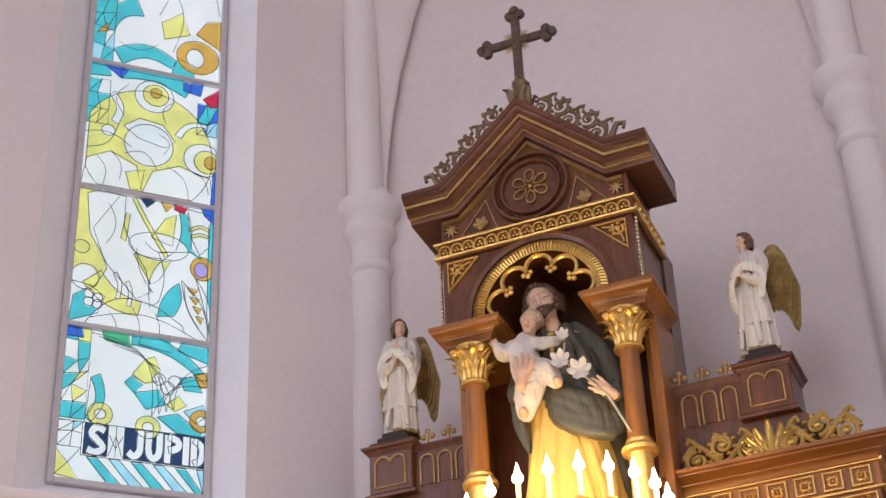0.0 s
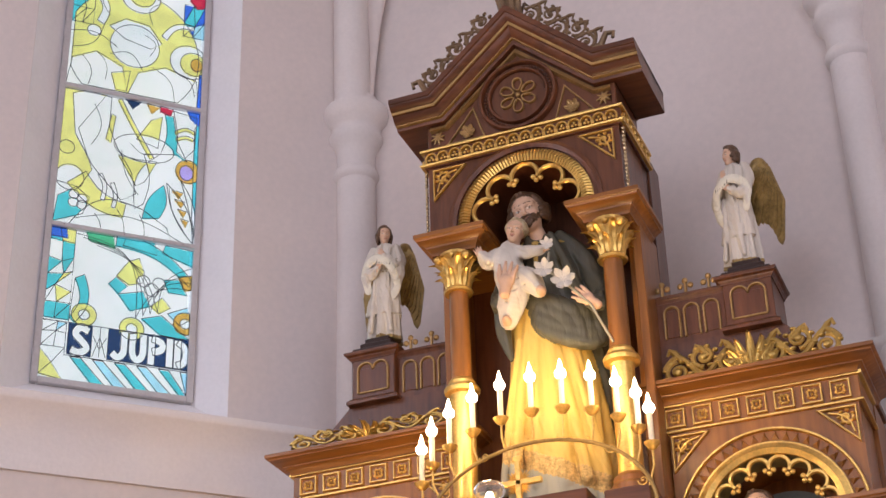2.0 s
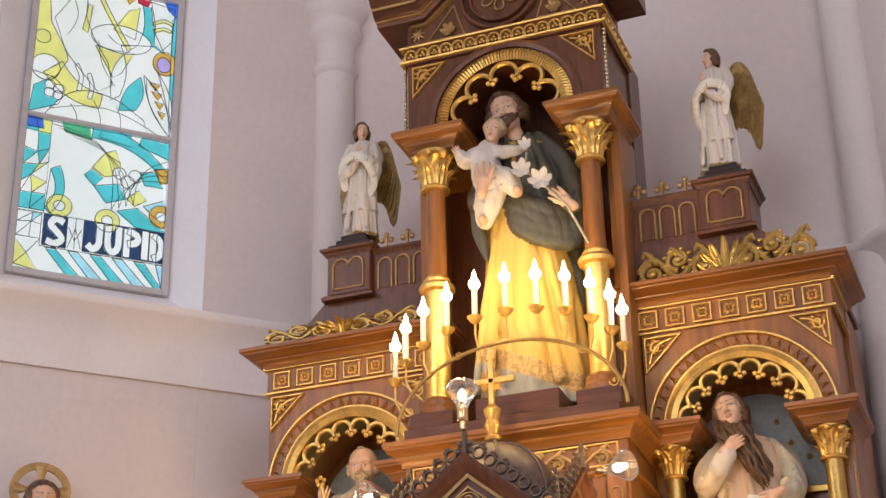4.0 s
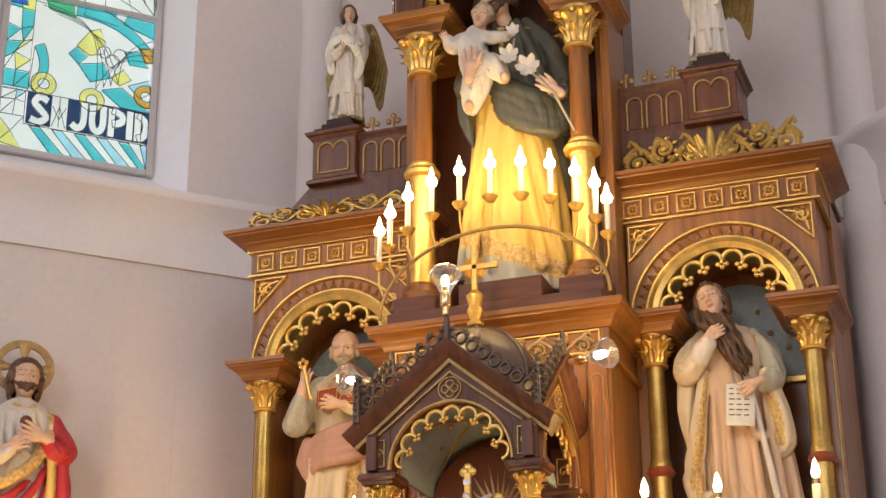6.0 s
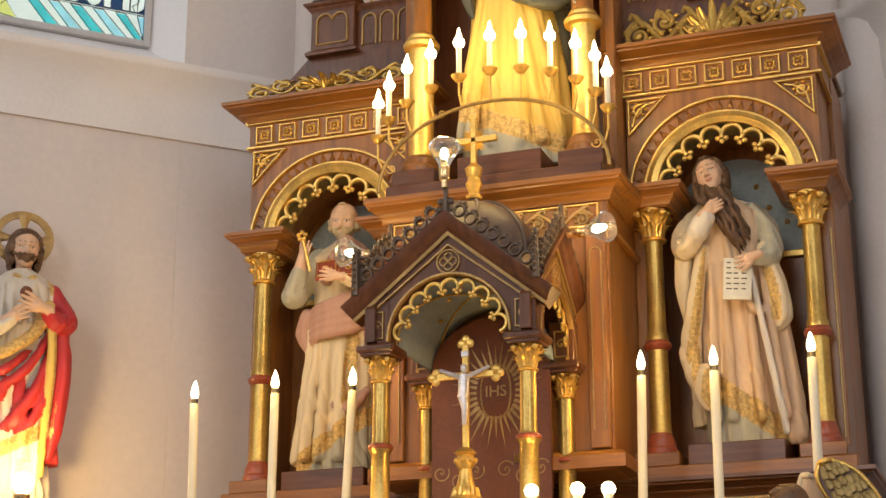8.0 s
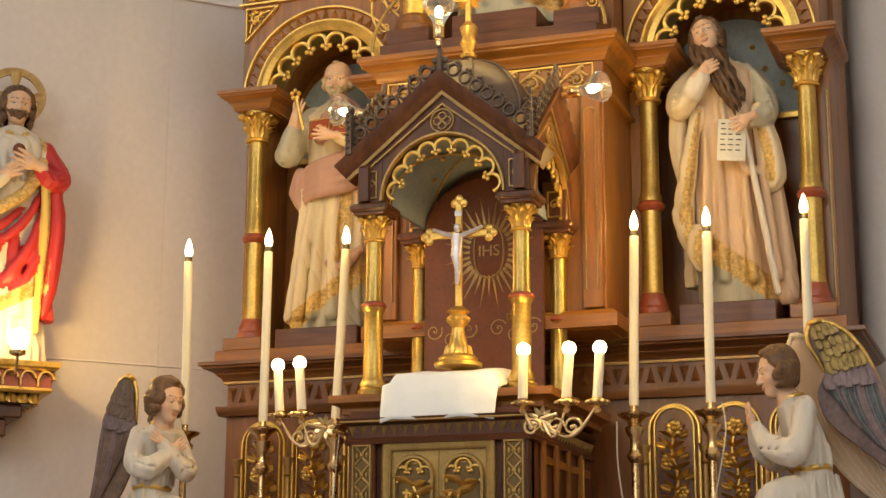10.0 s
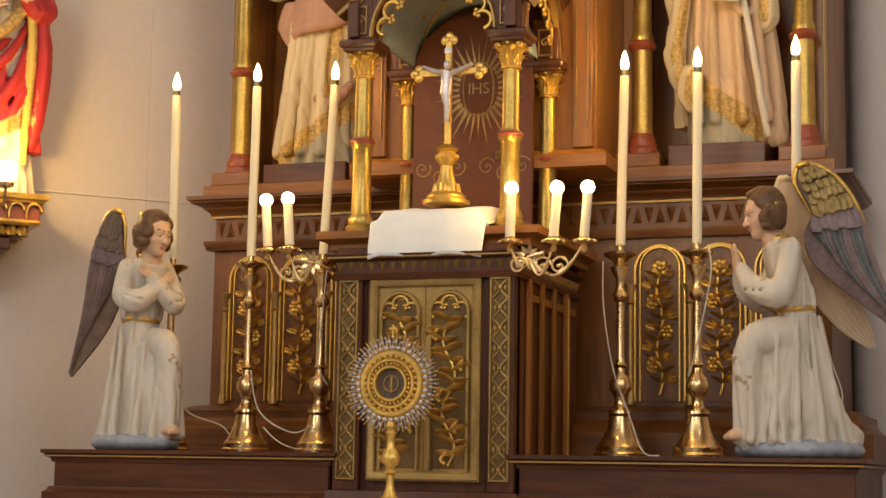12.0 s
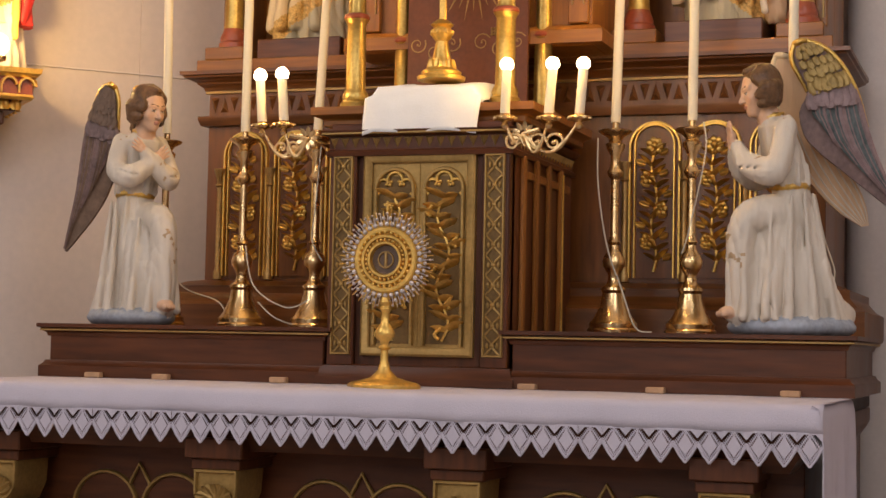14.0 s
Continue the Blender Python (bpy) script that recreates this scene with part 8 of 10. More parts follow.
    g.roll([(0.045 * math.cos(k * 0.5), -0.055 + 0.045 * math.sin(k * 0.5), 0.738 + 0.012 * math.sin(k * 0.5)) for k in range(14)], 0.0055, 0.003)
    for s in (-1, 1):
        if arms == "crossed":
            limb(g, [(s * 0.088, -0.02, 0.69), (s * 0.118, -0.06, 0.585), (s * 0.078, -0.13, 0.562), (-s * 0.02, -0.130, 0.635 + 0.012 * s)], [0.058, 0.066, 0.062, 0.040], ROBE_WHITE, 0.03)
            palm(g, (-s * 0.04, -0.136, 0.655 + 0.012 * s), (-s * 0.8, 0.0, 0.5), 0.048)
        else:
            limb(g, [(s * 0.088, -0.02, 0.69), (s * 0.118, -0.07, 0.55), (s * 0.065, -0.16, 0.565), (s * 0.022, -0.195, 0.625)], [0.062, 0.074, 0.062, 0.040], ROBE_WHITE, 0.03)
            palm(g, (s * 0.013, -0.215, 0.665), (0, -0.20, 1), 0.052, spread=0.02)
    g.use(FLESH)
    g.roll([(0, -0.05, 0.70), (0, -0.085, 0.77)], [0.048, 0.042], 0.008)
    # worn patches where the paint has rubbed to tan
    g.use(ROBE_WORN)
    rnd = random.Random(seed)
    for x, y, z in ((0.09, -0.22, 0.26), (0.05, -0.25, 0.33), (0.11, -0.12, 0.60), (-0.10, -0.12, 0.58), (0.10, -0.02, 0.68), (-0.09, -0.02, 0.69), (0.05, -0.16, 0.585)):
        for k in range(7):
            g.mass((x + rnd.uniform(-0.02, 0.02), y + rnd.uniform(-0.02, 0.02), z + rnd.uniform(-0.035, 0.035)), (rnd.uniform(0.004, 0.010), 0.02, rnd.uniform(0.004, 0.011)), mode="paint")
    g.crease(0.006, 0.05, CLOTH).fuse()
    head(g, (0, -0.108, 0.822), 0.083, HAIR_ANGEL, None, 16 if arms == "crossed" else 0, 12, 0.62, curl=0.20, bush=1.34)
    return g


def curved_wing(g, at, mats, lead, trail, n=9, plain=False):
    """A raised wing in its own x-z plane between a leading and a trailing edge: gilt rim, scales, coverts and long quills."""
    keep, g.at = g.at, at
    L, _ = smooth_path([(x, 0, z) for x, z in lead], 0.01, 5)
    T, _ = smooth_path([(x, 0, z) for x, z in trail], 0.01, 5)
    m = 25
    L = [L[round(i * (len(L) - 1) / m)] for i in range(m + 1)]
    T = [T[round(i * (len(T) - 1) / m)] for i in range(m + 1)]

    def on(u, v, y=0.0):
        k = min(m - 1e-6, max(0, u * m))
        i = int(k)
        p = L[i].lerp(L[i + 1], k - i).lerp(T[i].lerp(T[i + 1], k - i), v)
        return p + Vector((0, y - 0.020 * math.sin(math.pi * v) * (1 - u), 0))

    g.use(mats[1])
    rows = 8
    v = [on(i / m, j / rows, y) for y in (-0.005, 0.010) for i in range(m + 1) for j in range(rows + 1)]
    w, o = rows + 1, (m + 1) * (rows + 1)
    f = []
    for i in range(m):
        for j in range(rows):
            a = i * w + j
            f += [(a, a + 1, a + w + 1, a + w), (o + a, o + a + w, o + a + w + 1, o + a + 1)]
        for j in (0, rows):
            a = i * w + j
            f.append((a, a + w, o + a + w, o + a))
    f += [(j, o + j, o + j + 1, j + 1) for j in range(rows)]
    g.add(v, f)
    g.use(mats[0])
    g.tube([on(u / 20, 0, -0.004) for u in range(13)], [0.012 - 0.0004 * u for u in range(13)], 8)
    g.tube([on(u / 20, 1, -0.004) for u in range(9)], [0.011 - 0.0006 * u for u in range(9)], 8)
    g.tube([on(0, j / 6, -0.004) for j in range(7)], 0.012, 8)
    if plain:
        for k in range(6):
            c = (k + 0.5) / 6
            g.use(mats[2])
            g.tube([on(0.5 + 0.48 * t / 6, c, -0.006) for t in range(7)], [0.003] * 6 + [0.001], 5)
        g.at = keep
        return
    # long quills towards the tip
    for k in range(n):
        c = (k + 0.5) / n
        end = 1.0 - 0.42 * c ** 1.3
        g.use(mats[2] if k % 3 else mats[3])
        pts = [on(0.40 + (end - 0.40) * t / 8, c * (1 - 0.25 * t / 8), -0.012 - 0.003 * (k % 2)) for t in range(9)]
        g.tube(pts, [0.010, 0.013, 0.014, 0.014, 0.014, 0.013, 0.012, 0.010, 0.004], 8, 0.45)
        g.use(mats[3])
        g.tube([p + Vector((0, -0.0065, 0)) for p in pts], 0.0022, 4)
    # coverts in rows, small scales above
    for u0, ln, cnt, mat, y in ((0.36, 0.085, 6, mats[3], -0.020), (0.30, 0.060, 6, mats[4], -0.024), (0.24, 0.045, 6, mats[4], -0.026), (0.18, 0.036, 5, mats[4], -0.027), (0.12, 0.032, 5, mats[4], -0.026), (0.06, 0.028, 4, mats[4], -0.022)):
        for k in range(cnt):
            c = 0.10 + 0.80 * (k + 0.5) / cnt
            a, b = on(u0 + 0.02 * math.sin(3 * k), c, y), on(u0 + 0.14, c, y)
            g.use(mat)
            g.leaf(a, (0, -1, 0), b - a, ln, min(0.045, ln * 0.62), 0.14, 4)
    g.at = keep


STAND_L = pose(-1.225, 0.17, 1.264, 0, 0, 52) @ Matrix.Diagonal((0.9, 0.88, 1, 1))
STAND_R = pose(1.245, 0.17, 1.264, 0, 0, -68) @ Matrix.Diagonal((0.92, 0.86, 1, 1))
DARK_WING = (GOLD, FEATHER, FEATHER, FEATHER_ROSE, FEATHER)
BLUE_WING = (GOLD, FEATHER_ROSE, FEATHER_BLUE, FEATHER_LILAC, FEATHER_GOLD)
PALE_WING = (ROBE_CREAM, ROBE_ROSE, ROBE_WHITE)
g = kneeling_angel("crossed", 1)
LW_LEAD = [(0.028, 0.205), (0.066, 0.185), (0.094, 0.12), (0.118, 0.05), (0.134, -0.04), (0.146, -0.16), (0.164, -0.28), (0.202, -0.45)]
LW_TRAIL = [(0.010, 0.19), (-0.006, 0.14), (-0.008, 0.08), (-0.010, 0.01), (-0.02, -0.06), (0.01, -0.18), (0.07, -0.30), (0.196, -0.455)]
curved_wing(g, STAND_L.inverted() @ pose(-1.352, 0.22, 2.0, 0, 0, 6) @ Matrix.Diagonal((-1, 1, 1, 1)), DARK_WING, LW_LEAD, LW_TRAIL, 8)
curved_wing(g, STAND_L.inverted() @ pose(-1.29, 0.30, 2.0, 0, 0, -60) @ Matrix.Diagonal((-1, 1, 1, 1)), DARK_WING, LW_LEAD, LW_TRAIL, 8)
solo("kneeling_angel", g, "white robed kneeling angel statue with crossed arms and dark wings", "statue", STAND_L, "kneeling angels", angle=60)
g = kneeling_angel("joined", 2)
RW_LEAD = [(0.045, 0.225), (0.115, 0.20), (0.18, 0.13), (0.225, 0.04), (0.25, -0.05), (0.285, -0.16), (0.34, -0.29), (0.42, -0.40)]
RW_TRAIL = [(0.012, 0.215), (0.0, 0.16), (0.035, 0.09), (0.055, 0.04), (0.03, -0.02), (0.06, -0.12), (0.20, -0.24), (0.41, -0.405)]
curved_wing(g, STAND_R.inverted() @ pose(1.255, 0.22, 2.045, 0, 0, 14), BLUE_WING, RW_LEAD, RW_TRAIL, 9)
PW_LEAD = [(0.03, 0.20), (0.08, 0.16), (0.13, 0.09), (0.16, 0.0), (0.20, -0.10), (0.25, -0.20), (0.30, -0.30), (0.315, -0.385)]
PW_TRAIL = [(-0.005, 0.205), (-0.022, 0.15), (-0.01, 0.08), (0.01, 0.0), (0.05, -0.12), (0.11, -0.23), (0.20, -0.33), (0.29, -0.39)]
curved_wing(g, STAND_R.inverted() @ pose(1.195, 0.33, 2.035, 0, 0, 14), PALE_WING, PW_LEAD, PW_TRAIL, 6, True)
solo("kneeling_angel", g, "white robed kneeling angel statue with praying palms and blue-grey wings", "statue", STAND_R, "kneeling angels", angle=60)

# ---- candles, lamps and small things ----
def candle(th, x, y, z, h, r=0.0165, lean=(0, 0), wick="flame"):
    top = Vector((x + lean[0], y + lean[1], z + h))
    d = Vector((x, y, z))
    g = S(WAX)
    g.tube([d, d.lerp(top, 0.5), top], [r * 1.02, r, r], 16)
    part("candle", g, th, "ivory electric candle")
    if wick == "flame":
        g = S(BLACK)
        g.lathe([(r * 0.85, 0), (r * 0.8, 0.022), (r * 0.55, 0.024)], *top, 12)
        part("socket", g, th)
        g = S(FLAME)
        g.lathe([(0.009, 0.022), (0.015, 0.034), (0.0165, 0.046), (0.013, 0.066), (0.006, 0.088), (0.001, 0.098)], *top, 14)
        part("flame_bulb", g, th, "lit flame-shaped bulb")
    else:
        g = S(GLOBE)
        g.ball(top + Vector((0, 0, 0.018)), 0.024, 16, 12)
        part("globe_bulb", g, th, "lit round bulb")
    return top


def make_candlestick():
    g = S(BRASS)
    g.lathe([(0.092, 0), (0.094, 0.012), (0.086, 0.02), (0.088, 0.036), (0.078, 0.046), (0.060, 0.075), (0.046, 0.11), (0.040, 0.145), (0.046, 0.156), (0.044, 0.166), (0.030, 0.175), (0.022, 0.19), (0.020, 0.21), (0.028, 0.225), (0.040, 0.245), (0.042, 0.262), (0.034, 0.285), (0.020, 0.30), (0.017, 0.32), (0.026, 0.33), (0.018, 0.34), (0.015, 0.36), (0.014, 0.56), (0.024, 0.57), (0.030, 0.585), (0.022, 0.60), (0.015, 0.615), (0.018, 0.65), (0.034, 0.675), (0.036, 0.69), (0.022, 0.70), (0.030, 0.715), (0.058, 0.73), (0.062, 0.738), (0.055, 0.742), (0.02, 0.742), (0.012, 0.75), (0.012, 0.775)], seg=24)
    return mesh_of("stick", g)


STICK = make_candlestick()
for k, (x, ztop, dx) in enumerate(((-1.238, 2.70, -0.012), (-0.893, 2.715, 0.004), (-0.583, 2.70, 0.032), (0.598, 2.665, 0.014), (0.880, 2.66, 0.004), (1.235, 2.68, 0.004))):
    th = thing("candlestick", pose(x, 0.42, 1.2625), "tall polished brass candlestick with an ivory electric candle, on the gradine", "candlestick", "tall candlesticks")
    part("stick", STICK, th, at=pose(0, 0, 0, 0, 0, 20 * k))
    candle(th, 0, 0, 0.77, ztop - 2.0325, 0.0175, (dx, 0))
    bulb_lamp("candle_light", (x + dx, 0.39, ztop + 0.05), 2.9, WARM, 0.015)

# branched brass candelabra at both sides of the tabernacle
for s in (-1, 1):
    hub = Vector((s * 0.40, -0.10, 1.93))
    th = thing("candelabrum", pose(*hub), "branched brass candelabrum with lit electric candles", "candelabrum", "branched candelabra")
    g = S(BRASS)
    g.tube([(-s * 0.06, 0.10, -0.02), (0, 0, 0), (s * 0.06, -0.01, 0.012)], 0.009, 8)
    for k in range(9):
        a = k * 0.7
        g.leaf((0.015 * math.cos(a), 0, 0.015 * math.sin(a)), (math.cos(a), -0.6, math.sin(a)), (math.cos(a), -0.1, math.sin(a)), 0.022, 0.014, 0.5, 4)
    part("bracket", g, th)
    for k, dx in enumerate(((-0.06, 0.088, 0.19) if s > 0 else (0.07, -0.09, -0.185))):
        if s < 0 and k == 0:
            continue
        y = -0.02 + 0.02 * k
        e = Vector((dx, y, 0.045))
        g = S(BRASS)
        pts = [(0, 0, 0)]
        for i in range(1, 13):
            t = i / 12
            pts.append((dx * t, y * t, 0.045 * t - 0.085 * math.sin(math.pi * t) * (1 if abs(dx) > 0.07 else 0.6)))
        g.tube(pts, [0.0065 + 0.002 * math.sin(i) for i in range(13)], 8)
        g.spiral((dx * 0.55, -0.03), 0.03, 1.3, 0.006, 0, s, y * 0.5)
        g.lathe([(0.008, -0.03), (0.014, -0.02), (0.008, -0.008), (0.03, 0.0), (0.038, 0.01), (0.036, 0.013), (0.016, 0.012), (0.018, 0.022)], *e, 18)
        for q in range(8):
            a = q * math.pi / 4
            g.ball(e + Vector((0.035 * math.cos(a), 0.035 * math.sin(a), 0.006)), (0.010, 0.010, 0.007), 6, 5)
        part("arm", g, th)
        top = candle(th, e.x, e.y, e.z + 0.018, 0.155, 0.0165, (-0.012 if s < 0 else 0.012 if k else 0.004, 0), "globe")
        bulb_lamp("candelabrum_light", hub + top + Vector((0, -0.035, 0.05)), 2.4, WARM, 0.024)

# arched iron candelabrum before the tower statue
th = thing("arched_candelabrum", pose(0.03, 0.45, 3.52), "arched gilt iron candelabrum with eleven lit electric candles", "candelabrum")
g = S(BRONZE)
arch = []
for i in range(31):
    t = -1 + 2 * i / 30
    arch.append((0.485 * math.sin(t * math.pi / 2), -0.02, 0.335 * math.cos(t * math.pi / 2)))
g.tube(arch, 0.008, 8)
part("arch", g, th)
for i in range(11):
    t = radians(-77 + 15.4 * i)
    x, z = 0.485 * math.sin(t) * 0.97, 0.335 * math.cos(t)
    b = Vector((0.50 * math.sin(t), -0.025, z))
    g = S(GOLD)
    up = 0.475 - 0.30 * (1 - math.cos(t)) - z - 0.02
    g.tube([(x, -0.01, z), b + Vector((0, 0, up * 0.5)), b + Vector((0, 0, up))], 0.005, 6)
    g.spiral((x + 0.024 * (1 if t < 0 else -1), z + 0.026), 0.020, 1.2, 0.003, 3.14, 1, -0.01, 14)
    g.lathe([(0.006, -0.012), (0.016, -0.006), (0.024, 0.004), (0.032, 0.016), (0.033, 0.020), (0.012, 0.018), (0.013, 0.028)], b.x, b.y, b.z + up, 16)
    part("cup", g, th, "gilt candle cup")
    top = candle(th, b.x, b.y, b.z + up + 0.024, 0.125, 0.0115, (0, 0), "none")
    part("flame_bulb", (lambda q: (q.lathe([(0.008, -0.002), (0.012, 0.014), (0.014, 0.028), (0.011, 0.050), (0.006, 0.072), (0.001, 0.086)], top.x, top.y, top.z, 14), q)[1])(S(FLAME)), th, "lit flame-shaped bulb")
    if i % 2 == 0 or i in (3, 7):
        bulb_lamp("arch_light", Vector((0.03, 0.45, 3.52)) + top + Vector((0, -0.03, 0.05)), 2.7, (1.0, 0.68, 0.30), 0.02)

# three clear reflector bulbs on the canopy
for x, y, z, d in ((0.0, -0.035, 3.36, (0, 0, 1)), (0.405, 0.295, 3.205, (0.97, -0.2, 0.05)), (-0.405, 0.295, 3.205, (-0.9, -0.4, 0.1))):
    th = thing("reflector_bulb", pose(x, y, z) @ Vector(d).to_track_quat("Z", "Y").to_matrix().to_4x4(), "lit clear reflector bulb in a brass socket on the canopy", "light bulb", "reflector bulbs")
    g = S(BRASS)
    g.lathe([(0.018, 0), (0.021, 0.004), (0.021, 0.045), (0.018, 0.05)], seg=16)
    g.lathe([(0.012, -0.03), (0.012, 0.0)], seg=10)
    part("socket", g, th)
    m = bpy.data.materials.get("clear_bulb")
    if not m:
        m = bpy.data.materials.new("clear_bulb")
        m.use_nodes = True
        b = m.node_tree.nodes["Principled BSDF"]
        b.inputs["Transmission Weight"].default_value, b.inputs["Roughness"].default_value, b.inputs["IOR"].default_value = 1.0, 0.06, 1.25
        b.inputs["Emission Color"].default_value, b.inputs["Emission Strength"].default_value = (1.0, 0.9, 0.75, 1), 0.06
    g = S(m)
    g.lathe([(0.019, 0.05), (0.024, 0.066), (0.050, 0.108), (0.060, 0.128), (0.058, 0.140), (0.046, 0.156), (0.018, 0.165), (0.001, 0.166)], seg=24)
    part("bulb", g, th).visible_shadow = False
    g = S(GLOBE)
    g.ball((0, 0, 0.105), (0.013, 0.013, 0.024), 12, 8)
    part("filament", g, th)
    bulb_lamp("reflector_light", Vector((x, y - 0.02, z)) + Vector(d).normalized() * 0.19, 4.6, (1.0, 0.64, 0.26), 0.03)

# crucifix on the tabernacle, on a white cloth
g = S(TAB_LINEN)
nx, ny = 30, 24
verts = []
for j in range(ny + 1):
    v = j / ny
    for i in range(nx + 1):
        u = i / nx
        x = -0.225 + 0.46 * u + 0.02 * v - 0.04 * (1 - v) * (u - 0.5)
        if v < 0.45:
            y, z = -0.062 - 0.006 * math.sin(u * 11), 1.952 + (2.115 - 1.952) * v / 0.45
            y += 0.030 * (v / 0.45) ** 2
        else:
            y, z = -0.032 + 0.28 * (v - 0.45) / 0.55, 2.115 + 0.035 * math.sin(math.pi * (v - 0.45) / 0.55 * 0.6)
        side = max(0, abs(u - 0.5) * 2 - 0.80)
        z -= side * 0.28 * (1 if v > 0.4 else 0.2)
        verts.append((x, y + 0.004 * noise.noise((u * 6, v * 6, 0)), z + 0.006 * noise.noise((u * 5, v * 5, 3))))
g.add(verts, [(j * (nx + 1) + i, j * (nx + 1) + i + 1, (j + 1) * (nx + 1) + i + 1, (j + 1) * (nx + 1) + i) for j in range(ny) for i in range(nx)])
ob = solo("linen_cloth", g, "folded white linen cloth hanging over the tabernacle edge", "cloth", angle=80)
ob.modifiers.new("thick", "SOLIDIFY").thickness = 0.004
g = S(DARK)
g.box(-0.17, 0.19, -0.02, 0.20, 2.054, 2.112)
solo("stand", g, "low dark wooden stand under the linen cloth", "stand")
th = thing("crucifix", pose(0.045, 0.06, 2.148), "gilded standing crucifix with a pale corpus", "crucifix")
g = S(GOLD)
g.lathe([(0.085, 0), (0.087, 0.012), (0.07, 0.02), (0.072, 0.03), (0.050, 0.045), (0.034, 0.08), (0.026, 0.115), (0.022, 0.14), (0.034, 0.155), (0.040, 0.17), (0.030, 0.19), (0.042, 0.20), (0.024, 0.215), (0.014, 0.22)], seg=20)
for k in range(8):
    a = k * math.pi / 4
    o = Vector((math.cos(a), math.sin(a), 0))
    g.leaf(o * 0.05 + Vector((0, 0, 0.03)), o, UP, 0.05, 0.03, -0.25, 4)
    g.ball(o * 0.036 + Vector((0, 0, 0.172)), 0.010, 6, 5)
part("foot", g, th)
g = S(GOLD)
g.box(-0.012, 0.012, 0.0, 0.014, 0.21, 0.60, 0.002)
g.box(-0.11, 0.11, 0.0, 0.014, 0.475, 0.499, 0.002)
for x, z in ((0, 0.605), (-0.115, 0.487), (0.115, 0.487)):
    d = Vector((x, 0, z - 0.487)).normalized()
    e = Vector((-d.z, 0, d.x))
    for o in (d * 0.016, e * 0.016, -e * 0.016):
        g.ball(Vector((x, 0.007, z)) + o, (0.017, 0.008, 0.017), 10, 6)
part("cross", g, th)
g = S(SILVER)
g.tube([(0, -0.012, 0.30), (0.004, -0.018, 0.36), (-0.004, -0.016, 0.40)], [0.008, 0.013, 0.017], 10)
g.tube([(-0.004, -0.016, 0.40), (0, -0.016, 0.44), (0, -0.014, 0.482)], [0.020, 0.019, 0.023], 12)
for s in (-1, 1):
    g.tube([(s * 0.018, -0.012, 0.478), (s * 0.055, -0.012, 0.492), (s * 0.095, -0.006, 0.51)], [0.010, 0.008, 0.006], 8)
g.ball((0.004, -0.026, 0.505), (0.013, 0.014, 0.017), 10, 8)
g.box(-0.014, 0.014, -0.004, 0.0, 0.555, 0.575, 0.001)
part("corpus", g, th, "pale silvered corpus")

# monstrance on the altar cloth
th = thing("monstrance", pose(0.012, -0.36, MZ + 0.003), "gilded sunburst monstrance with silver rays standing on the altar cloth", "monstrance")
g = S(GOLD)
verts = []
for k, (r, z) in enumerate(((0.118, 0), (0.118, 0.012), (0.105, 0.02), (0.085, 0.024), (0.046, 0.036), (0.022, 0.060), (0.014, 0.09), (0.013, 0.125), (0.022, 0.133), (0.014, 0.142), (0.017, 0.155), (0.032, 0.17), (0.034, 0.185), (0.026, 0.20), (0.015, 0.215), (0.012, 0.25), (0.02, 0.262), (0.012, 0.275))):
    for i in range(32):
        a = 2 * math.pi * i / 32
        f = 1 + (0.07 * abs(math.cos(a * 3)) if k < 4 else 0)
        verts.append((r * f * math.cos(a), r * f * 0.8 * math.sin(a), z))
g.add(verts, [(k * 32 + i, k * 32 + (i + 1) % 32, (k + 1) * 32 + (i + 1) % 32, (k + 1) * 32 + i) for k in range(17) for i in range(32)])
part("foot", g, th)
MC = 0.425
g = S(SILVER)
for i in range(72):
    a = 2 * math.pi * i / 72
    r1 = 0.163 if i % 3 == 0 else 0.148 if i % 3 == 1 else 0.155
    g.tube([(0.09 * math.cos(a), 0.004, MC + 0.09 * math.sin(a)), (r1 * math.cos(a), 0.004, MC + r1 * math.sin(a))], [0.0045, 0.0018], 4)
for i in range(36):
    a = 2 * math.pi * i / 36
    for r, q in ((0.119, 0.0085), (0.138, 0.0065), (0.154, 0.004)):
        b = a + (0.087 if r == 0.138 else 0)
        g.ball((r * math.cos(b), -0.003, MC + r * math.sin(b)), (q, 0.008, q), 8, 6)
tagged(part("ray_wreath", g, th, "silver ray wreath"), kind="stuff")
g = S(GOLD)
for r, w, h in ((0.100, 0.022, 0.012), (0.078, 0.016, 0.016), (0.055, 0.014, 0.020)):
    g.sweep(arc(0, MC, r, 0, 360, 40, -0.002)[:-1], FRONT, bead(w, h), True)
for i in range(28):
    a = 2 * math.pi * i / 28
    g.ball((0.089 * math.cos(a), -0.012, MC + 0.089 * math.sin(a)), (0.007, 0.007, 0.007), 6, 5)
    g.ball((0.066 * math.cos(a), -0.014, MC + 0.066 * math.sin(a)), (0.006, 0.006, 0.006), 6, 5)
for i in range(36):
    a = 2 * math.pi * (i + 0.5) / 36
    g.tube([(0.10 * math.cos(a), -0.002, MC + 0.10 * math.sin(a)), (0.166 * math.cos(a), -0.002, MC + 0.166 * math.sin(a))], [0.004, 0.0015], 4)
g.tube([(0, 0, MC + 0.16), (0, 0, MC + 0.195)], 0.004)
g.tube([(-0.012, 0, MC + 0.182), (0.012, 0, MC + 0.182)], 0.004)
g.lathe([(0.012, 0.27), (0.02, 0.285), (0.014, 0.30)], seg=12)
part("sun", g, th, "gilded sun disc")
g = S(IRON)
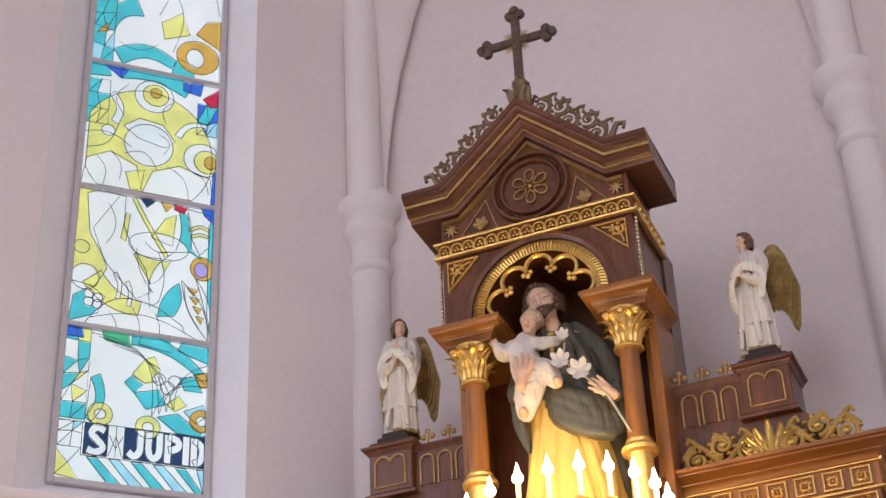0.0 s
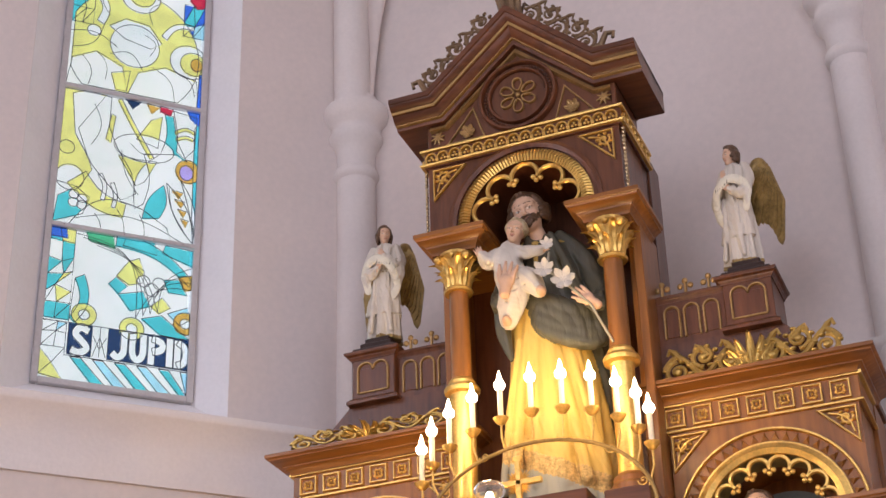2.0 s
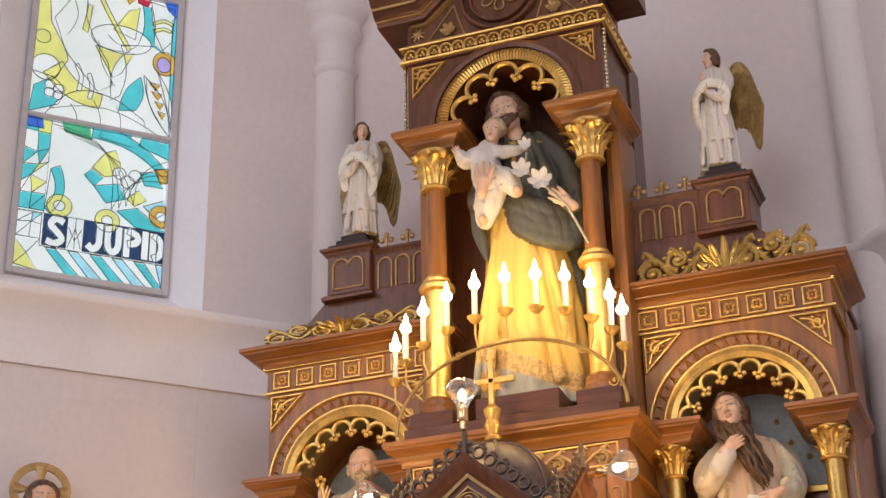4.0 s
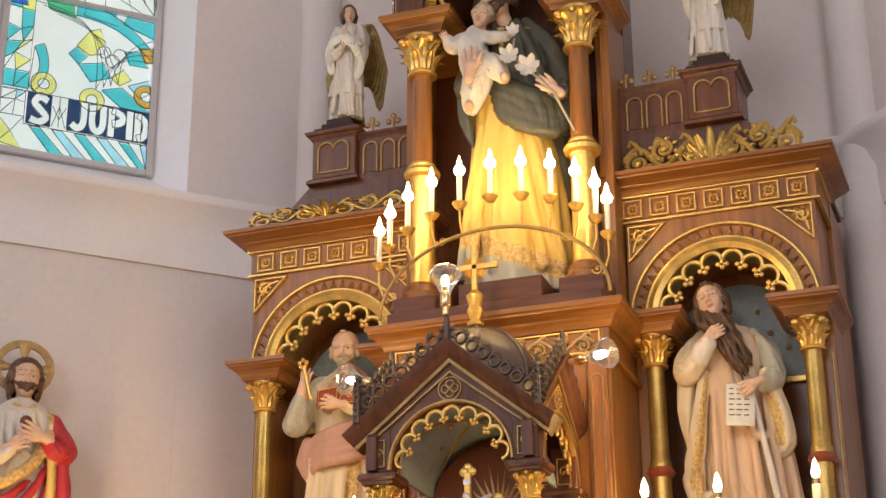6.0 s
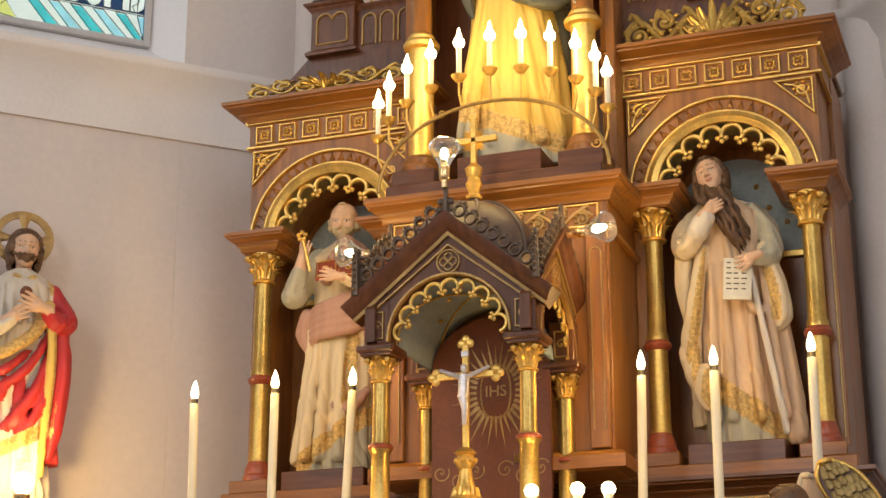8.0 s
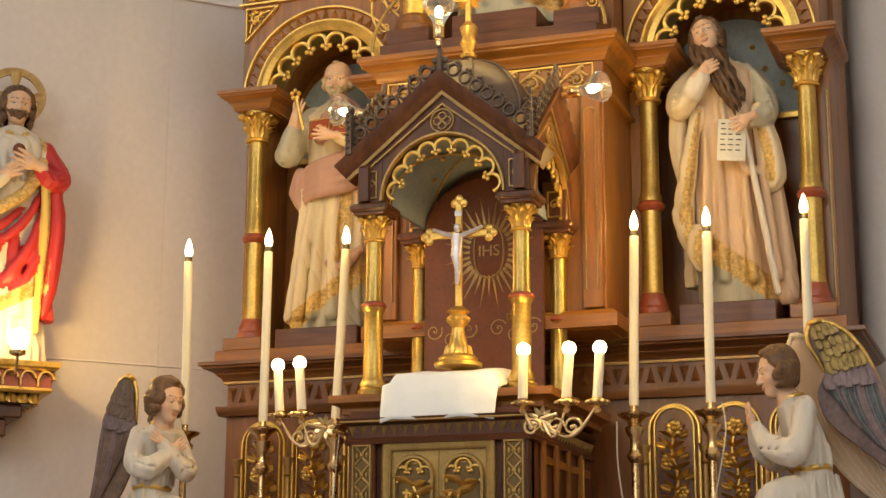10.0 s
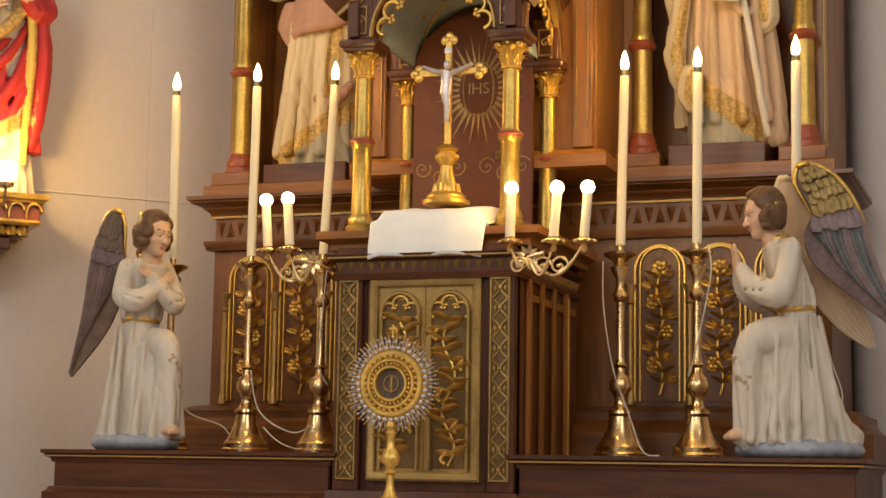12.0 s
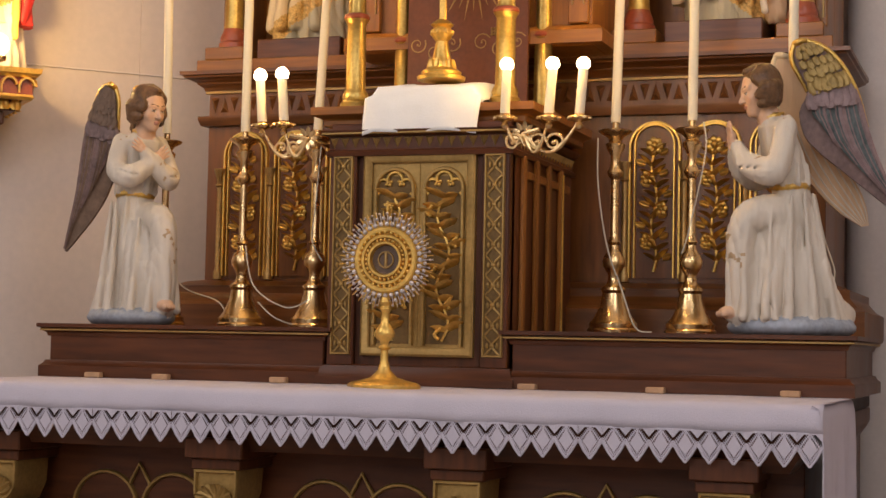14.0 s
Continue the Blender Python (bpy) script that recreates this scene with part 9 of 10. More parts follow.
g.lathe([(0.05, 0), (0.05, 0.006)], 0, 0, 0, 28)
g.v = [(x, 0.004 - z, MC + y) for x, y, z in g.v]
g.use(DULL)
g.box(-0.005, 0.005, -0.008, -0.002, MC - 0.03, MC + 0.028, 0.002)
g.sweep(arc(0, MC, 0.026, 0, 360, 24, -0.002)[:-1], FRONT, bead(0.006, 0.006), True)
part("window", g, th, "round glass window")

# gilt bracket on the slanting wall with a lamp
BR = pose(-2.30, 0.58, 0, 0, 0, 45)
th = thing("wall_bracket", BR, "gilded carved wall bracket shelf with small arches", "bracket")
g = S(GOLD)
g.sweep([(-0.27, 0.28, 0), (-0.27, -0.16, 0), (0.27, -0.16, 0), (0.27, 0.28, 0)], UP, [(-0.02, 2.325), (0.0, 2.325), (0.012, 2.335), (0.016, 2.357), (-0.02, 2.357)])
g.box(-0.27, 0.27, -0.16, 0.28, 2.32, 2.356)
part("shelf", g, th)
g = S(GOLD)
for i in range(7):
    x = -0.225 + 0.075 * i
    g.sweep(arc(x, 2.285, 0.030, 0, 180, 10, -0.15), FRONT, bead(0.012, 0.012))
    g.box(x - 0.037, x - 0.028, -0.158, -0.145, 2.25, 2.29, 0.002)
for i in range(5):
    y = -0.10 + 0.075 * i
    sub = Shape().use(GOLD)
    sub.sweep(arc(0, 2.285, 0.030, 0, 180, 10, 0), FRONT, bead(0.012, 0.012))
    g.add([(0.262 - v[1], y + v[0], v[2]) for v in sub.v], sub.f)
g.use(RED_RING)
g.box(-0.255, 0.255, -0.14, 0.28, 2.24, 2.322)
g.use(GOLD)
g.sweep([(-0.24, 0.28, 0), (-0.24, -0.13, 0), (0.24, -0.13, 0), (0.24, 0.28, 0)], UP, [(-0.02, 2.225), (0.012, 2.225), (0.018, 2.235), (0.012, 2.247), (-0.02, 2.247)])
part("arcade", g, th)
g = S(WOOD)
for k, (w, z0, z1) in enumerate(((0.20, 2.18, 2.226), (0.15, 2.12, 2.18), (0.09, 2.04, 2.12))):
    g.box(-w, w, -w * 0.45, 0.28, z0, z1, 0.008)
g.use(GOLD)
for k in range(9):
    g.leaf((-0.19 + 0.0475 * k, -0.10, 2.225), (0, -1, 0), (0, -0.2, -1), 0.05, 0.04, 0.3, 4)
    if k % 2:
        g.leaf((0.20, -0.10 + 0.04 * k, 2.225), (1, 0, 0), (0.2, 0, -1), 0.05, 0.04, 0.3, 4)
part("corbel", g, th)
lm = thing("bracket_lamp", BR @ pose(0.07, -0.30, 2.38), "lit round bulb lamp before the bracket", "lamp")
g = S(GLOBE)
g.ball((0, 0, 0.045), 0.045, 20, 14)
part("bulb", g, lm, "lit round bulb")
g = S(SILVERED)
g.lathe([(0.008, -0.03), (0.034, -0.02), (0.036, -0.006), (0.022, 0.004)], seg=18)
g.tube([(0, 0, -0.03), (0.0, 0.02, -0.09), (0, 0.08, -0.10), (0, 0.14, -0.08)], 0.006, 8)
part("fitting", g, lm)
bulb_lamp("bracket_light", tuple((BR @ pose(0.07, -0.30, 2.43)).translation + Vector((0.05, -0.05, 0.06))), 15.0, (1.0, 0.62, 0.25), 0.04)

# loose cables
def cable(pts, label="thin pale electric cable lying behind the candlesticks", r=0.0028, mat=FLEX):
    fine = []
    P = [Vector(p) for p in pts]
    for k in range(len(P) - 1):
        for j in range(8):
            u = j / 8
            a, b, c, d = P[max(k - 1, 0)], P[k], P[k + 1], P[min(k + 2, len(P) - 1)]
            fine.append(0.5 * ((2 * b) + (c - a) * u + (2 * a - 5 * b + 4 * c - d) * u * u + (3 * b - a - 3 * c + d) * u ** 3))
    fine.append(P[-1])
    g = S(mat)
    g.tube(fine, r, 6)
    solo("cable", g, label, "cable", group="cables")


cable([(-1.22, 0.38, 1.56), (-1.12, 0.36, 1.42), (-0.98, 0.40, 1.36), (-0.90, 0.34, 1.268)])
cable([(-0.86, 0.38, 1.58), (-0.80, 0.34, 1.42), (-0.66, 0.33, 1.34), (-0.58, 0.36, 1.37)])
cable([(-0.80, 0.38, 1.36), (-0.70, 0.32, 1.30), (-0.62, 0.36, 1.27)])
cable([(0.545, 0.37, 1.97), (0.55, 0.36, 1.80), (0.585, 0.36, 1.58), (0.64, 0.37, 1.42), (0.70, 0.33, 1.285), (0.76, 0.33, 1.268)])
cable([(0.93, 0.37, 2.02), (0.94, 0.355, 1.90), (0.88, 0.36, 1.62), (0.855, 0.37, 1.55)])
cable([(1.33, 0.30, 1.75), (1.36, 0.32, 1.60), (1.40, 0.28, 1.48), (1.38, 0.25, 1.40)])
cable([(-0.545, 0.37, 1.97), (-0.56, 0.36, 1.72), (-0.57, 0.36, 1.60), (-0.53, 0.37, 1.52)])
a, b = LEFT_WALL @ Vector((0.06, -0.006, 2.44)), LEFT_WALL @ Vector((3.0, -0.006, 2.44))
cable([a, a.lerp(b, 0.5), b], "thin painted cable run along the wall", 0.004, STONE)

# ---- stained-glass window ----
WX, WWID, WY = 1.664, 0.762, 0.168
ZB, PH = 4.848, 0.883
win = tagged(thing("window_1", LEFT_WALL, "tall stained-glass window in pale blue, turquoise and yellow with lead lines", "window"), kind="structure")


def P2(u, v, panel):
    return (WX - WWID * u, ZB + PH * (panel + v))


def pane(panel, pts, mat, lift=1):
    """One piece of glass, cut along (u, v) points of a panel."""
    pts = [P2(min(1, max(0, u)), min(1, max(0, v)), panel) for u, v in pts]
    CUT.append((panel, lift, pts, mat))
    came(panel, None, pts)


CUT = []
LINES = Shape().use(LEAD)


def came(panel, uv, pts=None, closed=True, r=0.0024):
    q = [P2(u, v, panel) for u, v in uv] if uv else pts
    q = [(x, WY - 0.010, z) for x, z in q]
    LINES.tube(q + ([q[0]] if closed else []), r, 5)


def oval(cx, cy, rx, ry=None, n=24, a0=0, a1=360):
    ry = (rx * WWID / PH) if ry is None else ry
    return [(cx + rx * math.cos(radians(a0 + (a1 - a0) * i / n)), cy + ry * math.sin(radians(a0 + (a1 - a0) * i / n))) for i in range(n if a1 - a0 == 360 else n + 1)]


def bow(p, q, b, n=10):
    """Points on a bow from p to q that bulges by b to its left."""
    dx, dy = q[0] - p[0], q[1] - p[1]
    return [(p[0] + dx * i / n - dy * b * math.sin(math.pi * i / n), p[1] + dy * i / n + dx * b * math.sin(math.pi * i / n)) for i in range(n + 1)]


def line(panel, p, q, b=0.0):
    came(panel, bow(p, q, b), closed=False, r=0.002)


def band(p, q, b, w0, w1, n=12):
    """A crescent of glass along a bow, w0 wide at its start and w1 at its end."""
    a = bow(p, q, b, n)
    out = []
    for i, (x, y) in enumerate(a):
        t = i / n
        j = min(n - 1, i)
        dx, dy = a[j + 1][0] - a[j][0], a[j + 1][1] - a[j][1]
        L = math.hypot(dx, dy) or 1
        w = w0 + (w1 - w0) * t
        out.append((x - dy / L * w, y + dx / L * w))
    return a + out[::-1]


def shards(panel, box, nx, ny, mats, seed):
    """Broken-edged pieces that fill a box."""
    rnd = random.Random(seed)
    x0, y0, x1, y1 = box
    gx = [[(x0 + (x1 - x0) * i / nx + (rnd.uniform(-0.3, 0.3) * (x1 - x0) / nx if 0 < i < nx else 0), y0 + (y1 - y0) * j / ny + (rnd.uniform(-0.3, 0.3) * (y1 - y0) / ny if 0 < j < ny else 0)) for i in range(nx + 1)] for j in range(ny + 1)]
    for j in range(ny):
        for i in range(nx):
            q = [gx[j][i], gx[j][i + 1], gx[j + 1][i + 1], gx[j + 1][i]]
            if rnd.random() < 0.5:
                for tri in ((q[0], q[1], q[2]), (q[0], q[2], q[3])):
                    pane(panel, list(tri), rnd.choice(mats))
            else:
                pane(panel, q, rnd.choice(mats))


CY = (G_CYAN, G_CYAN, G_PALE, G_WHITE)

def stroke(panel, pts, w, mat, lift=3):
    """A ribbon of glass of even width along a soft line."""
    q, _ = smooth_path([(u, 0, v) for u, v in pts], 1, 5)
    left, right = [], []
    for i, p in enumerate(q):
        d = (q[min(i + 1, len(q) - 1)] - q[max(i - 1, 0)]).normalized() * w / 2
        left.append((p.x - d.z, p.z + d.x))
        right.append((p.x + d.z, p.z - d.x))
    pane(panel, left + right[::-1], mat, lift)


# lowest panel: band of white letters on navy, rays below, ribbons and flowers above
P = 0
pane(P, [(0.175, 0.165), (0.335, 0.165), (0.335, 0.365), (0.175, 0.365)], G_NAVY)
pane(P, [(0.445, 0.165), (1.0, 0.165), (1.0, 0.365), (0.445, 0.365)], G_NAVY)
for pts in ([(0.315, 0.325), (0.26, 0.345), (0.225, 0.305), (0.265, 0.265), (0.305, 0.22), (0.26, 0.185), (0.20, 0.20)],
            [(0.555, 0.36), (0.555, 0.23), (0.515, 0.19), (0.475, 0.215)],
            [(0.615, 0.36), (0.615, 0.23), (0.65, 0.19), (0.685, 0.23), (0.685, 0.36)],
            [(0.745, 0.17), (0.745, 0.355)], [(0.745, 0.345), (0.815, 0.32), (0.81, 0.275), (0.75, 0.255)],
            [(0.87, 0.17), (0.87, 0.36)],
            [(0.925, 0.17), (0.925, 0.355)], [(0.925, 0.345), (0.98, 0.30), (0.975, 0.22), (0.925, 0.185)]):
    stroke(P, pts, 0.050, G_WHITE)
for a, b in (((0.345, 0.17), (0.39, 0.30)), ((0.39, 0.30), (0.435, 0.17)), ((0.345, 0.30), (0.39, 0.22)), ((0.39, 0.22), (0.435, 0.30)), ((0.39, 0.17), (0.39, 0.365))):
    line(P, a, b)
line(P, (0, 0.365), (1, 0.365))
line(P, (0.16, 0.155), (1, 0.155))
line(P, (0.16, 0.155), (0.16, 0.365))
for k in range(6):
    u = 0.20 + 0.15 * k
    pane(P, [(u, 0.15), (u + 0.07, 0.15), (u + 0.24, 0.0), (u + 0.15, 0.0)], G_CYAN if k % 2 == 0 else G_PALE)
pane(P, [(0, 0.02), (0.16, 0.0), (0.08, 0.10)], G_YELLOW)
pane(P, [(0, 0.02), (0.08, 0.10), (0.0, 0.18)], G_YELLOW)
line(P, (0.08, 0.10), (0.16, 0.2))
shards(P, (0.0, 0.20, 0.16, 0.36), 2, 2, (G_WHITE, G_WHITE, G_PALE), 5)
for cx, cy in ((0.27, 0.43), (0.60, 0.385), (0.97, 0.47)):
    pane(P, oval(cx, cy, 0.085), G_AMBER if cx > 0.9 else G_YELLOW, 2)
    pane(P, oval(cx, cy, 0.038), G_WHITE, 3)
shards(P, (0.0, 0.38, 0.17, 0.98), 2, 6, (G_CYAN, G_YELLOW, G_CYAN, G_WHITE), 3)
line(P, (0.17, 0.37), (0.19, 0.66))
pane(P, band((0.19, 0.66), (0.17, 0.40), 0.2, 0.07, 0.05), G_CYAN)
pane(P, band((0.45, 0.92), (0.98, 0.72), 0.10, 0.10, 0.05), G_CYAN)
pane(P, [(0.26, 0.93), (0.45, 0.90), (0.43, 0.99), (0.24, 0.99)], G_GREEN, 2)
pane(P, [(0.50, 0.93), (0.74, 0.90), (0.72, 0.99), (0.52, 0.99)], G_CYAN, 2)
pane(P, [(0.78, 0.92), (1, 0.86), (1, 0.97), (0.80, 0.98)], G_CYAN, 2)
for k in range(4):
    line(P, (0.17 + 0.05 * k, 0.96 - 0.02 * k), (0.62 + 0.05 * k, 0.46 + 0.02 * k), 0.30 - 0.04 * k)
    line(P, (0.62 + 0.05 * k, 0.46 + 0.02 * k), (1.0, 0.70 + 0.05 * k), 0.20)
pane(P, [(0.47, 0.72), (0.55, 0.83), (0.66, 0.78), (0.66, 0.70), (0.56, 0.67)], G_YELLOW)
pane(P, [(0.55, 0.83), (0.62, 0.86), (0.66, 0.78)], G_YELLOW)
pane(P, [(0.49, 0.60), (0.66, 0.64), (0.72, 0.55), (0.58, 0.50)], G_CYAN)
pane(P, [(0.42, 0.66), (0.49, 0.60), (0.55, 0.66), (0.47, 0.71)], G_CYAN)
pane(P, [(0.72, 0.55), (0.80, 0.62), (0.86, 0.56), (0.78, 0.51)], G_YELLOW)
pane(P, [(0.80, 0.74), (0.92, 0.76), (0.97, 0.66), (0.84, 0.66)], G_CYAN)
pane(P, [(0.90, 0.78), (1, 0.80), (1, 0.70), (0.95, 0.69)], G_AMBER)
pane(P, oval(0.72, 0.66, 0.05), G_WHITE, 2)
pane(P, oval(0.66, 0.71, 0.045), G_WHITE, 2)
pane(P, oval(0.77, 0.71, 0.045), G_WHITE, 2)
pane(P, [(0.66, 0.46), (0.80, 0.50), (1.0, 0.37), (0.80, 0.37)], G_CYAN)
pane(P, [(0.84, 0.52), (0.98, 0.58), (1, 0.50), (0.93, 0.45)], G_PALE)
pane(P, [(0.0, 0.92), (0.12, 0.92), (0.10, 1.0), (0.0, 1.0)], G_BLUE, 2)

# second panel: folded white figures on yellow, rod, fanged head, ring
P = 1
pane(P, [(0.0, 0.30), (0.0, 0.98), (0.30, 0.98), (0.12, 0.70), (0.24, 0.42), (0.16, 0.28)], G_YELLOW)
pane(P, oval(0.09, 0.34, 0.10, 0.09), G_WHITE, 2)
pane(P, oval(0.05, 0.55, 0.055), G_YELLOW, 2)
pane(P, [(0.06, 0.95), (0.16, 0.99), (0.34, 0.97), (0.34, 0.75), (0.40, 0.62), (0.52, 0.45), (0.56, 0.30), (0.46, 0.24), (0.24, 0.45), (0.10, 0.66)], G_WHITE, 2)
pane(P, [(0.32, 0.66), (0.36, 0.64), (0.38, 0.84), (0.35, 0.85)], G_YELLOW, 3)
pane(P, [(0.54, 0.70), (0.70, 0.66), (0.72, 0.90), (0.64, 0.86)], G_YELLOW, 2)
pane(P, [(0.42, 0.56), (0.55, 0.55), (0.70, 0.56), (0.62, 0.40), (0.56, 0.36)], G_YELLOW, 3)
pane(P, oval(0.60, 0.64, 0.22, 0.10), G_WHITE, 3)
pane(P, bow((0.60, 0.60), (0.62, 0.24), 0.12) + bow((0.56, 0.20), (0.72, 0.62), 0.18), G_WHITE, 3)
stroke(P, [(0.40, 0.97), (0.52, 0.78), (0.66, 0.58)], 0.03, G_YELLOW, 4)
pane(P, band((0.20, 0.40), (0.50, 0.22), -0.12, -0.16, -0.10), G_YELLOW, 3)
stroke(P, [(0.30, 0.40), (0.34, 0.32), (0.33, 0.22)], 0.03, G_WHITE, 4)
stroke(P, [(0.39, 0.35), (0.42, 0.27), (0.41, 0.18)], 0.03, G_WHITE, 4)
pane(P, [(0.0, 0.02), (0.02, 0.20), (0.14, 0.28), (0.24, 0.22), (0.20, 0.10)], G_CYAN)
for cx, cy in ((0.13, 0.225), (0.19, 0.205), (0.13, 0.17), (0.19, 0.16)):
    pane(P, oval(cx, cy, 0.035), G_WHITE, 3)
pane(P, bow((0.10, 0.0), (0.62, 0.20), 0.22) + [(0.80, 0.10), (0.84, 0.0)], G_WHITE, 2)
pane(P, bow((0.62, 0.14), (0.76, 0.40), 0.12) + bow((0.76, 0.40), (0.74, 0.16), 0.15), G_CYAN, 3)
pane(P, bow((0.74, 0.92), (0.72, 0.62), 0.10) + [(0.84, 0.64), (0.92, 0.60), (0.84, 0.74), (0.80, 0.92)], G_CYAN, 2)
pane(P, [(0.80, 0.96), (0.98, 0.94), (0.97, 0.70), (0.90, 0.62), (0.84, 0.66), (0.84, 0.80)], G_WHITE, 3)
stroke(P, [(0.82, 0.80), (0.90, 0.84), (0.97, 0.82)], 0.022, G_YELLOW, 4)
stroke(P, [(0.83, 0.75), (0.90, 0.78), (0.96, 0.77)], 0.022, G_YELLOW, 4)
pane(P, [(0.965, 0.86), (1, 0.90), (1, 0.10), (0.975, 0.20)], G_CYAN)
pane(P, [(0.90, 0.99), (1, 0.99), (1, 0.88), (0.93, 0.93)], G_BLUE, 4)
pane(P, [(0.70, 0.98), (0.80, 0.97), (0.78, 0.92), (0.70, 0.94)], G_RED, 4)
pane(P, [(0.44, 0.99), (0.56, 0.98), (0.50, 0.92)], G_NAVY, 5)
pane(P, [(0.60, 0.98), (0.70, 0.97), (0.64, 0.91)], G_AMBER, 4)
pane(P, bow((0.78, 0.42), (0.99, 0.02), -0.10) + bow((0.99, 0.02), (0.78, 0.42), -0.14), G_WHITE, 3)
pane(P, bow((0.88, 0.46), (1.0, 0.06), 0.12) + bow((1.0, 0.06), (0.88, 0.46), -0.02), G_WHITE, 3)
for k in range(4):
    pane(P, [(0.82 + 0.025 * k, 0.38 - 0.065 * k), (0.905 + 0.016 * k, 0.37 - 0.065 * k), (0.875 + 0.02 * k, 0.325 - 0.065 * k)], G_AMBER, 4)
pane(P, oval(0.93, 0.53, 0.09, 0.085), G_AMBER, 4)
pane(P, oval(0.92, 0.52, 0.05, 0.055), G_VIOLET, 5)
for a, b, c in (((0.14, 0.06), (0.9, 0.02), 0.12), ((0.28, 0.12), (0.34, 0.0), 0.1), ((0.44, 0.17), (0.50, 0.0), 0.1), ((0.60, 0.16), (0.64, 0.0), 0.1), ((0.22, 0.90), (0.22, 0.6), 0.2), ((0.44, 0.60), (0.58, 0.30), -0.1), ((0.50, 0.66), (0.70, 0.62), -0.2), ((0.80, 0.40), (0.92, 0.10), -0.1)):
    line(P, a, b, c)

# third panel: a yellow halo with rings round a white head
P = 2
shards(P, (0.0, 0.5, 0.16, 0.86), 2, 3, CY, 11)
pane(P, [(0.0, 0.88), (0.16, 0.90), (0.14, 0.99), (0, 0.99)], G_CYAN)
pane(P, [(0.10, 0.99), (0.24, 0.90), (0.30, 0.99)], G_BLUE, 2)
pane(P, band((0.24, 0.90), (0.74, 0.84), 0.10, 0.08, 0.12), G_CYAN)
pane(P, [(0.72, 0.97), (0.88, 0.98), (0.86, 0.88), (0.72, 0.90)], G_BLUE, 2)
pane(P, [(0.88, 0.86), (1, 0.96), (1, 0.82), (0.94, 0.80)], G_RED, 2)
shards(P, (0.84, 0.56, 1.0, 0.82), 2, 2, (G_CYAN, G_PALE, G_BLUE), 7)
pane(P, [(u, v) for u, v in oval(0.47, 0.36, 0.50, 0.47, 40) if v > 0.02 and 0 <= u <= 1], G_YELLOW)
pane(P, oval(0.50, 0.80, 0.15), G_WHITE, 2)
pane(P, oval(0.51, 0.81, 0.10), G_YELLOW, 3)
pane(P, oval(0.51, 0.83, 0.045), G_AMBER, 4)
pane(P, oval(0.90, 0.36, 0.15, 0.13), G_WHITE, 2)
pane(P, oval(0.93, 0.35, 0.10, 0.09), G_YELLOW, 3)
pane(P, oval(0.955, 0.35, 0.045, 0.05), G_AMBER, 4)
pane(P, band((0.24, 0.52), (0.20, 0.78), -0.2, 0.06, 0.05), G_WHITE, 2)
pane(P, band((0.72, 0.50), (0.92, 0.62), 0.2, 0.05, 0.03), G_WHITE, 2)
pane(P, oval(0.48, 0.40, 0.185, 0.165), G_WHITE, 2)
pane(P, [(0.28, 0.52), (0.40, 0.60), (0.58, 0.58), (0.68, 0.46), (0.60, 0.40), (0.40, 0.44)], G_WHITE, 3)
pane(P, [(0.0, 0.02), (0.45, 0.02), (0.40, 0.22), (0.20, 0.30), (0.03, 0.22)], G_WHITE, 2)
pane(P, [(0.45, 0.02), (0.98, 0.02), (0.96, 0.22), (0.72, 0.28), (0.52, 0.2)], G_WHITE, 2)
pane(P, [(0.32, 0.16), (0.46, 0.20), (0.44, 0.04), (0.36, 0.04)], G_YELLOW, 3)
pane(P, oval(0.17, 0.46, 0.05), G_WHITE, 3)
pane(P, [(0.97, 0.02), (1, 0.02), (1, 0.32), (0.98, 0.28)], G_BLUE, 2)
for a, b, c in (((0.0, 0.42), (0.35, 0.36), 0.15), ((0.3, 0.3), (0.55, 0.22), 0.3), ((0.55, 0.5), (0.6, 0.35), 0.4), ((0.1, 0.25), (0.16, 0.04), 0.2), ((0.62, 0.26), (0.8, 0.03), 0.2), ((0.8, 0.26), (0.95, 0.1), 0.2), ((0.3, 0.86), (0.28, 0.6), -0.3), ((0.66, 0.78), (0.6, 0.6), -0.3), ((0.02, 0.3), (0.24, 0.52), -0.2), ((0.2, 0.3), (0.28, 0.1), 0.2)):
    line(P, a, b, c)

# fourth panel and the pointed head
P = 3
shards(P, (0.0, 0.0, 0.16, 1.0), 2, 7, CY, 21)
line(P, (0.16, 0.0), (0.16, 1.0))
pane(P, bow((0.16, 0.30), (0.38, 0.46), 0.2) + [(0.30, 0.62), (0.16, 0.52)], G_CYAN)
pane(P, band((0.24, 0.02), (0.62, 0.06), 0.18, 0.14, 0.08), G_CYAN)
pane(P, [(0.62, 0.02), (0.80, 0.02), (0.80, 0.12), (0.66, 0.16)], G_CYAN)
pane(P, oval(0.82, 0.20, 0.17, 0.14), G_AMBER, 2)
pane(P, oval(0.80, 0.19, 0.07, 0.08), G_WHITE, 3)
pane(P, [(0.55, 0.30), (0.75, 0.38), (0.68, 0.56), (0.52, 0.44)], G_YELLOW, 2)
pane(P, [(0.80, 0.40), (1.0, 0.30), (1.0, 0.56), (0.88, 0.52)], G_AMBER, 2)
pane(P, [(0.02, 0.24), (0.12, 0.28), (0.10, 0.34)], G_AMBER, 3)
for a, b, c in (((0.38, 0.9), (0.62, 0.2), 0.25), ((0.5, 0.98), (0.5, 0.5), 0.15), ((0.2, 0.6), (0.5, 0.98), 0.1), ((0.7, 0.95), (0.98, 0.6), 0.2), ((0.2, 0.2), (0.5, 0.24), -0.2)):
    line(P, a, b, c)
